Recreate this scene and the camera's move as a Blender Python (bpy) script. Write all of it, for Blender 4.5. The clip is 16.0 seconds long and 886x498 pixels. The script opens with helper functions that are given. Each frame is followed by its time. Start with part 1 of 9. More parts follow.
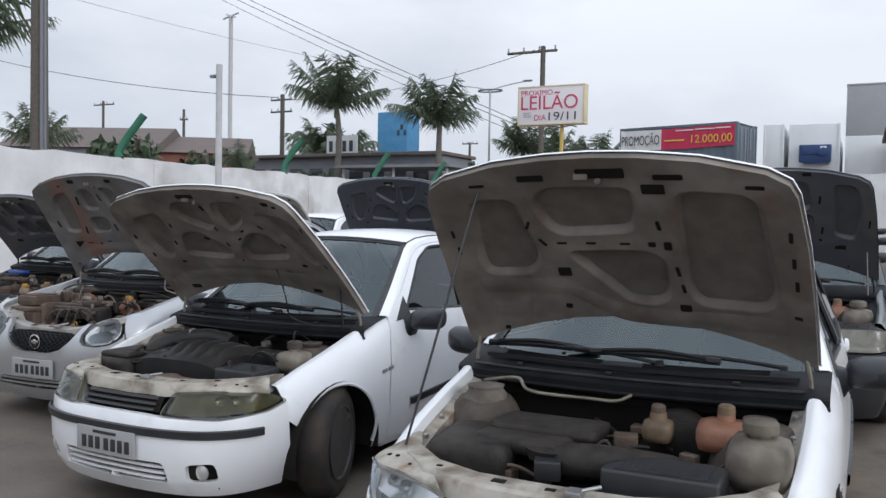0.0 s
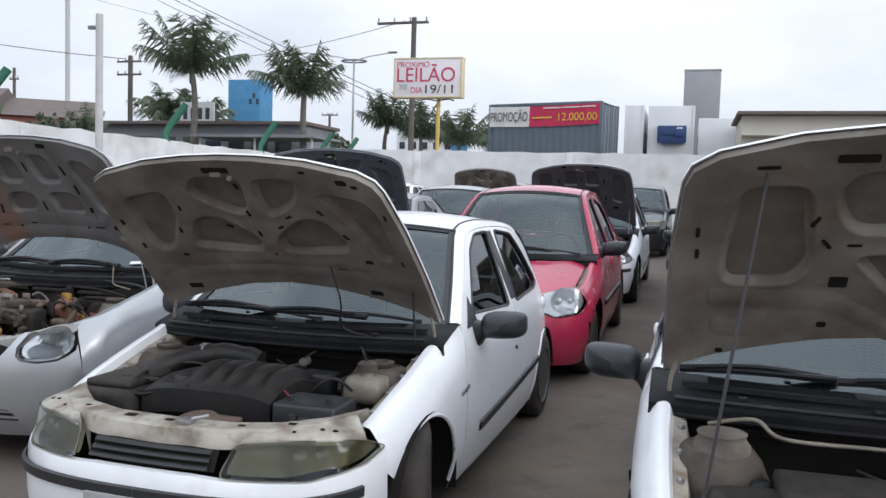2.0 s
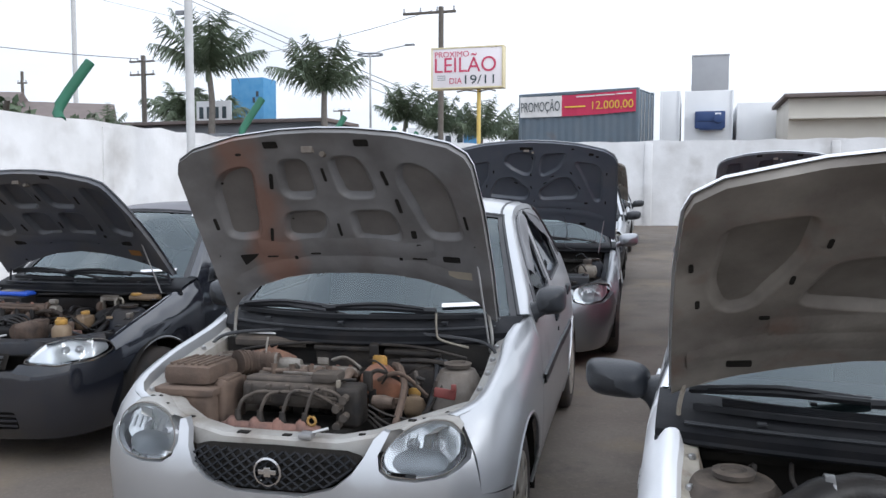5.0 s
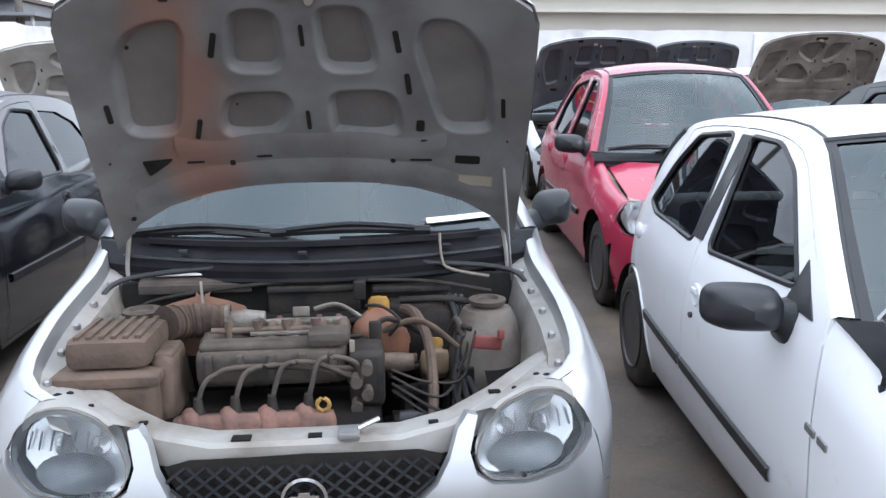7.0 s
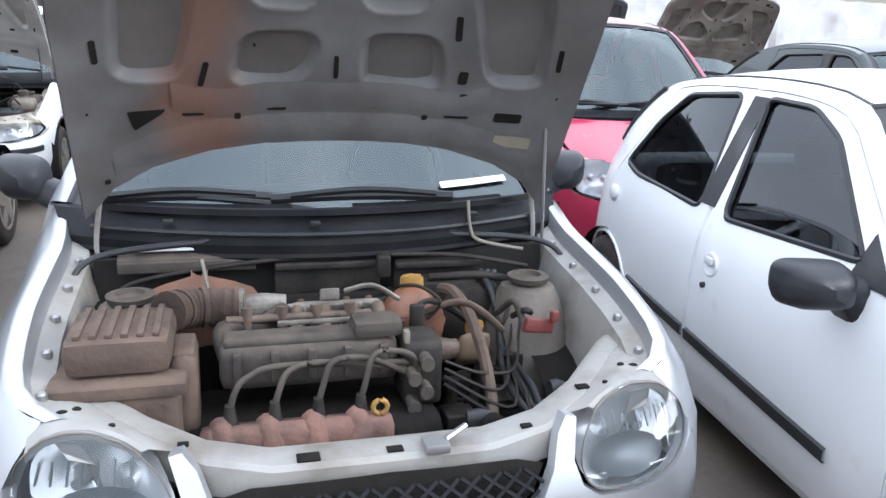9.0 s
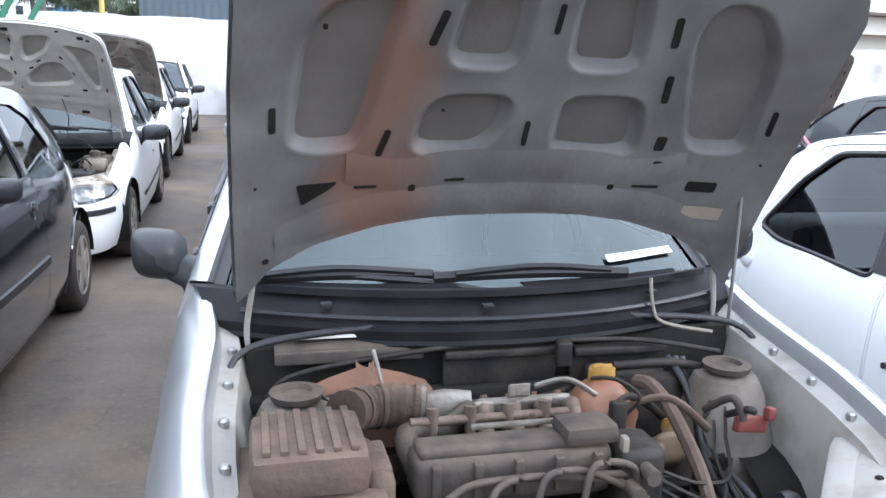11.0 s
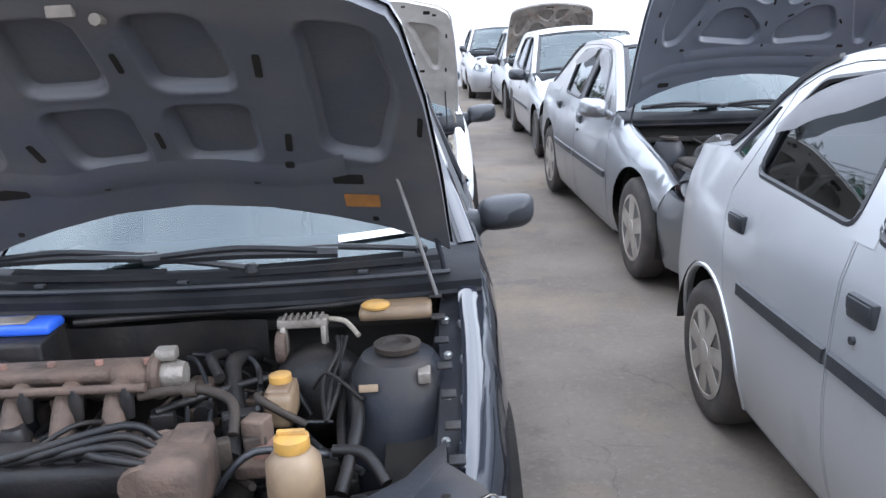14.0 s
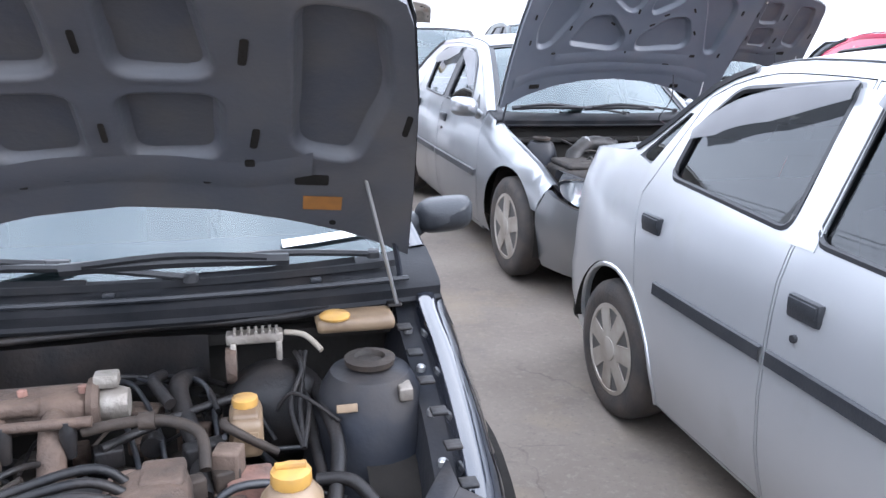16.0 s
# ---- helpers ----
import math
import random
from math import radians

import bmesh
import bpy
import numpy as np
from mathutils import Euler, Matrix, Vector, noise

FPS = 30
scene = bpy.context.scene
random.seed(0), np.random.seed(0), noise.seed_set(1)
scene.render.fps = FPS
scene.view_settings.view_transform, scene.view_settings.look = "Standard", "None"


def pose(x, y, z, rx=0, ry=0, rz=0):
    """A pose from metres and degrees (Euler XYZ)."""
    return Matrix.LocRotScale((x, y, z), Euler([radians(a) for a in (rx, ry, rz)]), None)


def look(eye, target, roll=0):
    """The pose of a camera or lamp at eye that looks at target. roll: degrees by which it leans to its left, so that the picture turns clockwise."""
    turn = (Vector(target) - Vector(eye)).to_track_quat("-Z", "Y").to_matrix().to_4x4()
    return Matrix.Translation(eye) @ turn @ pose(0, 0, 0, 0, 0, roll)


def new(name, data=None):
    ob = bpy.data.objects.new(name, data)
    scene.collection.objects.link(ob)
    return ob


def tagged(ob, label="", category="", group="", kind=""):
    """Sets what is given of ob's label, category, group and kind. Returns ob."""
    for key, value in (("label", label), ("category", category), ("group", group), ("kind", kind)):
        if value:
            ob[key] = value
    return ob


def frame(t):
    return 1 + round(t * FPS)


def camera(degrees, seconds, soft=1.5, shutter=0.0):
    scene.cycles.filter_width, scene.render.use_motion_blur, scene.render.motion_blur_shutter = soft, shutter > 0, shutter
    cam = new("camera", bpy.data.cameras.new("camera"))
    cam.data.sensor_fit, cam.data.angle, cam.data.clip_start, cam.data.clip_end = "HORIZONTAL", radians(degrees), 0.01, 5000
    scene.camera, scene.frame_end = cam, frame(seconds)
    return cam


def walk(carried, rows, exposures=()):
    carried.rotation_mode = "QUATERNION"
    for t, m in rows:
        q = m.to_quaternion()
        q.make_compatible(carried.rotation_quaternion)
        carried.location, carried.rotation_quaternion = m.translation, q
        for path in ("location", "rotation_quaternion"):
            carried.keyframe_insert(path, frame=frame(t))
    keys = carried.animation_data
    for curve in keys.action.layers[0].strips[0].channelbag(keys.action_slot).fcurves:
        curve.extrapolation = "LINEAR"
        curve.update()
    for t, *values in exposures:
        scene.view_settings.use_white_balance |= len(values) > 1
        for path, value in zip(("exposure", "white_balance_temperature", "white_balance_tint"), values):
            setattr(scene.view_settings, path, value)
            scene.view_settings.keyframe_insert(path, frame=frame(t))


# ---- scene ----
cam = camera(57.5, 16.0)
PATH = [
    (0, (-0.243, 1.098, 1.39), (-1.178, 2.865, 1.339), 0.6),
    (0.5, (-0.591, 1.236, 1.421), (-1.42, 3.054, 1.341), 0.4),
    (1, (-0.939, 1.28, 1.419), (-1.714, 3.122, 1.323), 0.8),
    (1.5, (-1.276, 1.313, 1.403), (-1.961, 3.19, 1.306), 1.4),
    (2, (-1.649, 1.485, 1.43), (-2.246, 3.391, 1.319), 1.2),
    (2.5, (-2.03, 1.595, 1.453), (-2.602, 3.51, 1.37), 0.5),
    (3, (-2.401, 1.758, 1.45), (-2.915, 3.69, 1.385), 0.0),
    (3.5, (-2.792, 1.906, 1.471), (-3.339, 3.828, 1.397), -0.8),
    (4, (-3.174, 2.012, 1.475), (-3.809, 3.906, 1.397), -1.0),
    (4.5, (-3.599, 2.213, 1.498), (-4.217, 4.111, 1.379), -0.9),
    (4.7, (-3.774, 2.272, 1.503), (-4.395, 4.17, 1.38), -0.5),
    (6.8, (-5.088, 2.993, 1.463), (-5.142, 4.964, 1.127), -0.9),
    (7, (-5.158, 3.104, 1.456), (-5.106, 5.065, 1.066), -0.5),
    (7.5, (-5.336, 3.256, 1.429), (-5.062, 5.179, 0.952), 0.3),
    (8, (-5.535, 3.323, 1.443), (-5.121, 5.21, 0.927), 1.7),
    (8.2, (-5.565, 3.343, 1.447), (-5.117, 5.22, 0.924), 2.2),
    (10.3, (-5.765, 3.649, 1.458), (-5.468, 5.58, 1.032), 1.1),
    (10.5, (-5.8, 3.668, 1.462), (-5.481, 5.601, 1.056), 1.6),
    (11, (-5.963, 3.775, 1.461), (-5.629, 5.709, 1.072), 1.2),
    (11.5, (-6.226, 3.885, 1.472), (-5.882, 5.817, 1.088), 1.0),
    (12, (-6.397, 4.129, 1.454), (-6.07, 6.062, 1.06), 0.7),
    (12.5, (-6.528, 4.311, 1.487), (-6.3, 6.258, 1.09), -0.8),
    (12.6, (-6.577, 4.332, 1.495), (-6.372, 6.279, 1.086), -1.2),
    (13, (-6.813, 4.425, 1.503), (-6.742, 6.383, 1.104), -2.3),
    (13.5, (-7.074, 4.579, 1.496), (-7.103, 6.535, 1.078), -2.5),
    (14, (-7.269, 4.796, 1.506), (-7.37, 6.738, 1.036), -2.7),
    (14.5, (-7.466, 4.874, 1.508), (-7.43, 6.809, 1.003), -1.9),
    (15, (-7.56, 4.915, 1.507), (-7.383, 6.836, 0.979), -0.7),
    (15.5, (-7.606, 4.948, 1.509), (-7.353, 6.86, 0.981), 0.0),
    (16, (-7.63, 4.933, 1.515), (-7.282, 6.84, 1.022), 0.2),
]
walk(cam, [(t, look(eye, target, roll)) for t, eye, target, roll in PATH],
     [(0.0, -0.17, 6100, 10), (0.7, -0.03, 6100, 10), (3.5, 0.11, 6130, 10), (4.5, 0.25, 6080, 10), (6.8, 0.77, 5880, 10), (8.2, 0.96, 5880, 10), (10.5, 1.04, 5780, 10), (11.5, 1.37, 5780, 10), (12.5, 1.36, 5780, 11), (13.1, 1.08, 5780, 11), (13.5, 1.05, 5780, 11), (14.0, 1.54, 5760, 11), (14.5, 1.82, 5760, 12), (15.0, 1.88, 5760, 12), (16.0, 1.89, 5780, 13)])

# ---- light: bright overcast sky, one wide soft sun ----
from mathutils.geometry import delaunay_2d_cdt

world = bpy.data.worlds.new("overcast")
scene.world = world
world.use_nodes = True
wn, wl = world.node_tree.nodes, world.node_tree.links
bg = wn["Background"]
sky = wn.new("ShaderNodeTexSky")
sky.sky_type, sky.sun_disc = "NISHITA", False
sky.sun_elevation, sky.sun_rotation = radians(22), radians(110)
sky.air_density, sky.dust_density = 1.0, 4.0
coord = wn.new("ShaderNodeTexCoord")
stretch = wn.new("ShaderNodeMapping")
stretch.inputs["Scale"].default_value = (1.0, 1.0, 2.6)
cloud = wn.new("ShaderNodeTexNoise")
cloud.inputs["Scale"].default_value, cloud.inputs["Detail"].default_value, cloud.inputs["Roughness"].default_value = 1.7, 7, 0.52
ramp = wn.new("ShaderNodeValToRGB")
ramp.color_ramp.elements[0].position, ramp.color_ramp.elements[0].color = 0.34, (5.4, 5.75, 6.3, 1)
ramp.color_ramp.elements[1].position, ramp.color_ramp.elements[1].color = 0.66, (9.0, 9.1, 9.35, 1)
mix = wn.new("ShaderNodeMix")
mix.data_type = "RGBA"
mix.inputs["Factor"].default_value = 0.93
wl.new(coord.outputs["Generated"], stretch.inputs["Vector"])
wl.new(stretch.outputs["Vector"], cloud.inputs["Vector"])
wl.new(cloud.outputs["Fac"], ramp.inputs["Fac"])
wl.new(sky.outputs["Color"], mix.inputs["A"])
wl.new(ramp.outputs["Color"], mix.inputs["B"])
# an overcast sky is brighter overhead than near the horizon
parts = wn.new("ShaderNodeSeparateXYZ")
high = wn.new("ShaderNodeMapRange")
high.inputs["From Min"].default_value, high.inputs["From Max"].default_value = 0.2, 1.0
high.inputs["To Min"].default_value, high.inputs["To Max"].default_value = 1.0, 2.0
lift = wn.new("ShaderNodeVectorMath")
lift.operation = "SCALE"
wl.new(coord.outputs["Generated"], parts.inputs["Vector"])
wl.new(parts.outputs["Z"], high.inputs["Value"])
wl.new(mix.outputs["Result"], lift.inputs[0])
wl.new(high.outputs["Result"], lift.inputs["Scale"])
wl.new(lift.outputs["Vector"], bg.inputs["Color"])
bg.inputs["Strength"].default_value = 0.115

sun = new("sun", bpy.data.lights.new("sun", "SUN"))
sun.data.energy, sun.data.angle, sun.data.color = 1.1, radians(24), (1.0, 0.985, 0.96)
sun.matrix_world = look((22, -8, 9.5), (0, 0, 0))


# ---- materials ----
def material(name, colour, rough=0.6, metal=0.0, second=None, scale=8.0, amount=0.5, bump=0.0, bump_scale=60.0, coat=0.0, spec=0.5,
             grime=None, grime_scale=2.0, grime_from=0.5, grime_to=0.75, coords="Object", dust=None, stain=None):
    """Principled surface with a mottled second tone, larger patches of grime and fine relief."""
    m = bpy.data.materials.new(name)
    m.use_nodes = True
    n, l = m.node_tree.nodes, m.node_tree.links
    p = n["Principled BSDF"]
    p.inputs["Roughness"].default_value, p.inputs["Metallic"].default_value = rough, metal
    p.inputs["Specular IOR Level"].default_value = spec
    p.inputs["Coat Weight"].default_value, p.inputs["Coat Roughness"].default_value = coat, 0.06
    tc = n.new("ShaderNodeTexCoord")

    def noise_at(sc, detail=6):
        t = n.new("ShaderNodeTexNoise")
        t.inputs["Scale"].default_value, t.inputs["Detail"].default_value = sc, detail
        l.new(tc.outputs[coords], t.inputs["Vector"])
        return t

    def blend(a_socket, a_value, b_value, fac_socket):
        mx = n.new("ShaderNodeMix")
        mx.data_type = "RGBA"
        if a_socket is None:
            mx.inputs["A"].default_value = (*a_value, 1)
        else:
            l.new(a_socket, mx.inputs["A"])
        mx.inputs["B"].default_value = (*b_value, 1)
        l.new(fac_socket, mx.inputs["Factor"])
        return mx.outputs["Result"]

    def ranged(sock, lo, hi, top):
        r = n.new("ShaderNodeMapRange")
        r.inputs["From Min"].default_value, r.inputs["From Max"].default_value, r.inputs["To Max"].default_value = lo, hi, top
        l.new(sock, r.inputs["Value"])
        return r.outputs["Result"]

    if second is None:
        second = tuple(c * 0.8 for c in colour)
    sock = blend(None, colour, second, ranged(noise_at(scale).outputs["Fac"], 0.35, 0.7, amount))
    if grime is not None:
        g = ranged(noise_at(grime_scale, 8).outputs["Fac"], grime_from, grime_to, 0.85)
        sock = blend(sock, None, grime, g)
        rr = n.new("ShaderNodeMapRange")
        rr.inputs["To Min"].default_value, rr.inputs["To Max"].default_value = rough, min(1.0, rough + 0.35)
        l.new(g, rr.inputs["Value"])
        l.new(rr.outputs["Result"], p.inputs["Roughness"])
    if stain is not None:
        sock = blend(sock, None, stain, ranged(noise_at(grime_scale * 1.9 + 0.7, 9).outputs["Fac"], 0.55, 0.74, 0.7))
    if dust is not None:
        # dust settles on what faces up, in uneven patches
        sep = n.new("ShaderNodeSeparateXYZ")
        l.new(tc.outputs["Normal"], sep.inputs["Vector"])
        up = ranged(sep.outputs["Z"], 0.1, 0.95, 1.0)
        thick = ranged(noise_at(scale * 1.7, 8).outputs["Fac"], 0.3, 0.66, dust[3])
        mul = n.new("ShaderNodeMath")
        mul.operation = "MULTIPLY"
        l.new(up, mul.inputs[0])
        l.new(thick, mul.inputs[1])
        sock = blend(sock, None, dust[:3], mul.outputs["Value"])
    l.new(sock, p.inputs["Base Color"])
    if bump:
        b = n.new("ShaderNodeBump")
        b.inputs["Strength"].default_value, b.inputs["Distance"].default_value = bump, 0.01
        l.new(noise_at(bump_scale, 5).outputs["Fac"], b.inputs["Height"])
        l.new(b.outputs["Normal"], p.inputs["Normal"])
    return m


def glass(name, tint, ior=1.5, rough=0.02, gloss=(0.92, 0.96, 1.0)):
    """A thin pane: tinted see-through with a mirror gloss that grows towards grazing angles."""
    m = bpy.data.materials.new(name)
    m.use_nodes = True
    n, l = m.node_tree.nodes, m.node_tree.links
    n.remove(n["Principled BSDF"])
    out = n["Material Output"]
    tr, gl, fr, mx = n.new("ShaderNodeBsdfTransparent"), n.new("ShaderNodeBsdfGlossy"), n.new("ShaderNodeFresnel"), n.new("ShaderNodeMixShader")
    tr.inputs["Color"].default_value = (*tint, 1)
    gl.inputs["Roughness"].default_value = rough
    gl.inputs["Color"].default_value = (*gloss, 1)
    fr.inputs["IOR"].default_value = ior
    l.new(fr.outputs["Fac"], mx.inputs["Fac"])
    l.new(tr.outputs["BSDF"], mx.inputs[1])
    l.new(gl.outputs["BSDF"], mx.inputs[2])
    l.new(mx.outputs["Shader"], out.inputs["Surface"])
    return m


WHITE = material("white paint", (0.80, 0.81, 0.83), 0.28, second=(0.75, 0.76, 0.78), scale=3, coat=0.5, grime=(0.46, 0.43, 0.38), grime_scale=5, grime_from=0.62, grime_to=0.95)
SILVER = material("silver paint", (0.44, 0.448, 0.46), 0.32, 0.62, second=(0.39, 0.398, 0.41), scale=3, coat=0.5, grime=(0.38, 0.37, 0.35), grime_scale=4, grime_from=0.6, grime_to=0.95)
GREY = material("grey metallic paint", (0.27, 0.278, 0.29), 0.31, 0.8, second=(0.215, 0.222, 0.235), scale=3, coat=0.5, grime=(0.34, 0.33, 0.32), grime_scale=4, grime_from=0.58, grime_to=0.95)
BLACK = material("black paint", (0.012, 0.014, 0.02), 0.10, second=(0.02, 0.02, 0.024), scale=3, coat=1.0, grime=(0.024, 0.024, 0.025), grime_scale=3, grime_from=0.66, grime_to=1.1)
PLUM = material("faded black paint", (0.045, 0.04, 0.052), 0.42, second=(0.06, 0.055, 0.066), scale=5, coat=0.1)
GREEN = material("dark green paint", (0.035, 0.05, 0.052), 0.28, second=(0.05, 0.06, 0.06), scale=3, coat=0.4)
RED = material("red paint", (0.40, 0.025, 0.07), 0.25, second=(0.35, 0.025, 0.06), scale=3, coat=0.5, grime=(0.30, 0.12, 0.11), grime_scale=4, grime_from=0.6, grime_to=1.0)
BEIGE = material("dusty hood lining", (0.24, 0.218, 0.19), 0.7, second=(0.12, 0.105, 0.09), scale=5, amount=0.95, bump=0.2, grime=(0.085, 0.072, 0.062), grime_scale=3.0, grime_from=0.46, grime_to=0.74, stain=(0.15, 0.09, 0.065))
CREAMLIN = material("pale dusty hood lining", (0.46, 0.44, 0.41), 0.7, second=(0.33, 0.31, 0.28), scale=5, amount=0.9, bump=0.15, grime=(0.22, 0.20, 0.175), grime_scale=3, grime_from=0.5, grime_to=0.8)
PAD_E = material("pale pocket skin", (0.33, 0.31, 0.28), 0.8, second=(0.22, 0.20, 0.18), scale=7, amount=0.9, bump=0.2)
LINING = material("grey hood lining", (0.27, 0.28, 0.295), 0.6, second=(0.21, 0.21, 0.218), scale=5, amount=0.8, bump=0.1, grime=(0.26, 0.14, 0.10), grime_scale=2.2, grime_from=0.55, grime_to=0.78)
DARKLIN = material("black hood lining", (0.066, 0.07, 0.082), 0.42, second=(0.095, 0.092, 0.092), scale=6, bump=0.1, grime=(0.11, 0.10, 0.092), grime_scale=3, grime_from=0.5, grime_to=0.8)
BLUELIN = material("blue grey hood underside", (0.085, 0.095, 0.115), 0.38, second=(0.105, 0.112, 0.128), scale=5, amount=0.8, bump=0.08, grime=(0.13, 0.125, 0.12), grime_scale=3, grime_from=0.55, grime_to=0.85)
# Pocket skins, each a tone darker than the lining round it.
PAD_B = material("darker beige pocket skin", (0.16, 0.144, 0.125), 0.85, second=(0.095, 0.083, 0.07), scale=9, amount=0.9, bump=0.2)
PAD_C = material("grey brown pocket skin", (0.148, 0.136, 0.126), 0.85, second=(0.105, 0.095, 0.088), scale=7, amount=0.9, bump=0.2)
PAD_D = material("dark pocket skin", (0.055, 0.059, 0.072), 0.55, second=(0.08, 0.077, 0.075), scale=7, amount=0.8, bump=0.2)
PRIMER = material("dusty painted steel", (0.46, 0.43, 0.37), 0.55, second=(0.25, 0.215, 0.17), scale=11, amount=0.9, bump=0.15, grime=(0.13, 0.105, 0.08), grime_scale=7, grime_from=0.48, grime_to=0.68, stain=(0.20, 0.12, 0.07))
BAYGREY = material("grey painted bay steel", (0.34, 0.333, 0.315), 0.5, second=(0.30, 0.28, 0.25), scale=8, amount=0.9, bump=0.12, grime=(0.14, 0.115, 0.09), grime_scale=6, grime_from=0.48, grime_to=0.72)
TOWER = material("grimy inner panel steel", (0.22, 0.195, 0.17), 0.75, second=(0.11, 0.09, 0.072), scale=8, amount=0.95, bump=0.3, grime=(0.055, 0.045, 0.038), grime_scale=6, grime_from=0.48, grime_to=0.72)
BAYBLACK = material("black painted bay steel", (0.014, 0.016, 0.022), 0.5, spec=0.25, second=(0.028, 0.027, 0.028), scale=8, amount=0.8, bump=0.1, grime=(0.06, 0.05, 0.042), grime_scale=5, grime_from=0.52, grime_to=0.8)
PLASTIC = material("black plastic", (0.018, 0.019, 0.022), 0.45, second=(0.034, 0.034, 0.036), scale=12, bump=0.12, bump_scale=200)
GRIMY = material("black engine plastic with dust", (0.016, 0.015, 0.015), 0.6, second=(0.045, 0.038, 0.032), scale=13, amount=0.9, bump=0.25, bump_scale=90, spec=0.25, dust=(0.06, 0.049, 0.04, 0.6))
TRIM = material("worn dark trim plastic", (0.016, 0.018, 0.022), 0.4, spec=0.35, second=(0.034, 0.035, 0.038), scale=7, amount=0.8, bump=0.1, bump_scale=150)
COWL = material("black cowl plastic", (0.009, 0.010, 0.012), 0.5, second=(0.022, 0.022, 0.024), scale=7, amount=0.8, bump=0.1, bump_scale=150, spec=0.12, grime=(0.028, 0.025, 0.024), grime_scale=5, grime_from=0.55, grime_to=0.85)
COVER = material("faintly dusty black cover plastic", (0.013, 0.013, 0.014), 0.5, second=(0.026, 0.024, 0.022), scale=11, amount=0.9, bump=0.15, bump_scale=120, spec=0.35, dust=(0.036, 0.031, 0.027, 0.55))
DUSTY = material("dust covered plastic", (0.045, 0.04, 0.037), 0.75, second=(0.10, 0.083, 0.068), scale=9, amount=0.8, bump=0.3, bump_scale=60, spec=0.25, dust=(0.15, 0.12, 0.096, 0.75))
MUDDY = material("mud brown plastic", (0.118, 0.081, 0.06), 0.85, second=(0.055, 0.039, 0.031), scale=10, amount=0.95, bump=0.4, bump_scale=60, dust=(0.17, 0.12, 0.09, 0.7))
MATRED = material("reddish insulation mat", (0.24, 0.125, 0.08), 0.9, second=(0.13, 0.072, 0.05), scale=9, amount=0.9, bump=0.3, bump_scale=40, grime=(0.12, 0.08, 0.06), grime_scale=6, grime_from=0.55, grime_to=0.8)
RUST = material("rusty dusty metal", (0.24, 0.125, 0.095), 0.8, second=(0.09, 0.06, 0.05), scale=14, amount=0.9, bump=0.4, bump_scale=70)
ALLOY = material("dull cast aluminium", (0.30, 0.28, 0.25), 0.5, 0.5, second=(0.14, 0.115, 0.095), scale=14, amount=0.95, bump=0.35, bump_scale=90, dust=(0.22, 0.19, 0.16, 0.6))
ALLOY_B = material("brown dusty aluminium", (0.16, 0.115, 0.088), 0.75, 0.1, second=(0.07, 0.052, 0.042), scale=12, amount=0.95, bump=0.4, bump_scale=80, dust=(0.24, 0.18, 0.14, 0.75))
CAST_BROWN = material("oily brown casting", (0.085, 0.056, 0.041), 0.75, 0.1, second=(0.03, 0.022, 0.018), scale=12, amount=0.95, bump=0.45, bump_scale=80, dust=(0.125, 0.086, 0.063, 0.7))
OILY = material("oily black rubber", (0.008, 0.008, 0.009), 0.5, second=(0.022, 0.018, 0.016), scale=12, amount=0.9, bump=0.2, bump_scale=90, spec=0.3)
OILY_DUST = material("oily rubber with brown dust", (0.02, 0.017, 0.015), 0.65, second=(0.055, 0.041, 0.032), scale=10, amount=0.9, bump=0.25, bump_scale=80, spec=0.25)
STAINED = material("stained cream plastic", (0.21, 0.148, 0.088), 0.5, second=(0.12, 0.08, 0.05), scale=11, amount=0.95, grime=(0.09, 0.062, 0.042), grime_scale=10, grime_from=0.48, grime_to=0.72)
DIRTYTANK = material("dirty pale tank plastic", (0.19, 0.165, 0.13), 0.55, second=(0.10, 0.085, 0.066), scale=10, amount=0.9, grime=(0.06, 0.05, 0.04), grime_scale=9, grime_from=0.48, grime_to=0.72)
TANK = material("orange coolant tank plastic", (0.34, 0.16, 0.10), 0.45, second=(0.20, 0.09, 0.055), scale=12, amount=0.9, grime=(0.11, 0.07, 0.05), grime_scale=9, grime_from=0.5, grime_to=0.75)
YELLOW = material("yellow plastic cap", (0.46, 0.26, 0.055), 0.5, second=(0.27, 0.16, 0.06), scale=18, amount=0.9, grime=(0.14, 0.09, 0.045), grime_scale=14, grime_from=0.52, grime_to=0.75)
CREAM = material("yellowed translucent plastic", (0.32, 0.23, 0.145), 0.5, second=(0.24, 0.17, 0.11), scale=12, amount=0.9, grime=(0.13, 0.09, 0.06), grime_scale=9, grime_from=0.5, grime_to=0.75)
MILK = material("milky plastic tank", (0.27, 0.24, 0.195), 0.5, second=(0.15, 0.128, 0.10), scale=10, amount=0.9, grime=(0.10, 0.08, 0.065), grime_scale=8, grime_from=0.5, grime_to=0.75)
PALEBLUE = material("blue plastic", (0.03, 0.10, 0.55), 0.4)
RUBBER = material("tyre rubber", (0.026, 0.024, 0.023), 0.85, second=(0.065, 0.049, 0.039), scale=10, amount=0.8, bump=0.25, bump_scale=90)
RIM = material("painted wheel", (0.38, 0.35, 0.31), 0.45, 0.35, second=(0.20, 0.165, 0.13), scale=9, amount=0.8)
STEEL = material("black steel wheel", (0.045, 0.044, 0.044), 0.45, second=(0.09, 0.08, 0.07), scale=9)
CHROME = material("chrome", (0.75, 0.75, 0.76), 0.12, 1.0, second=(0.6, 0.6, 0.6))
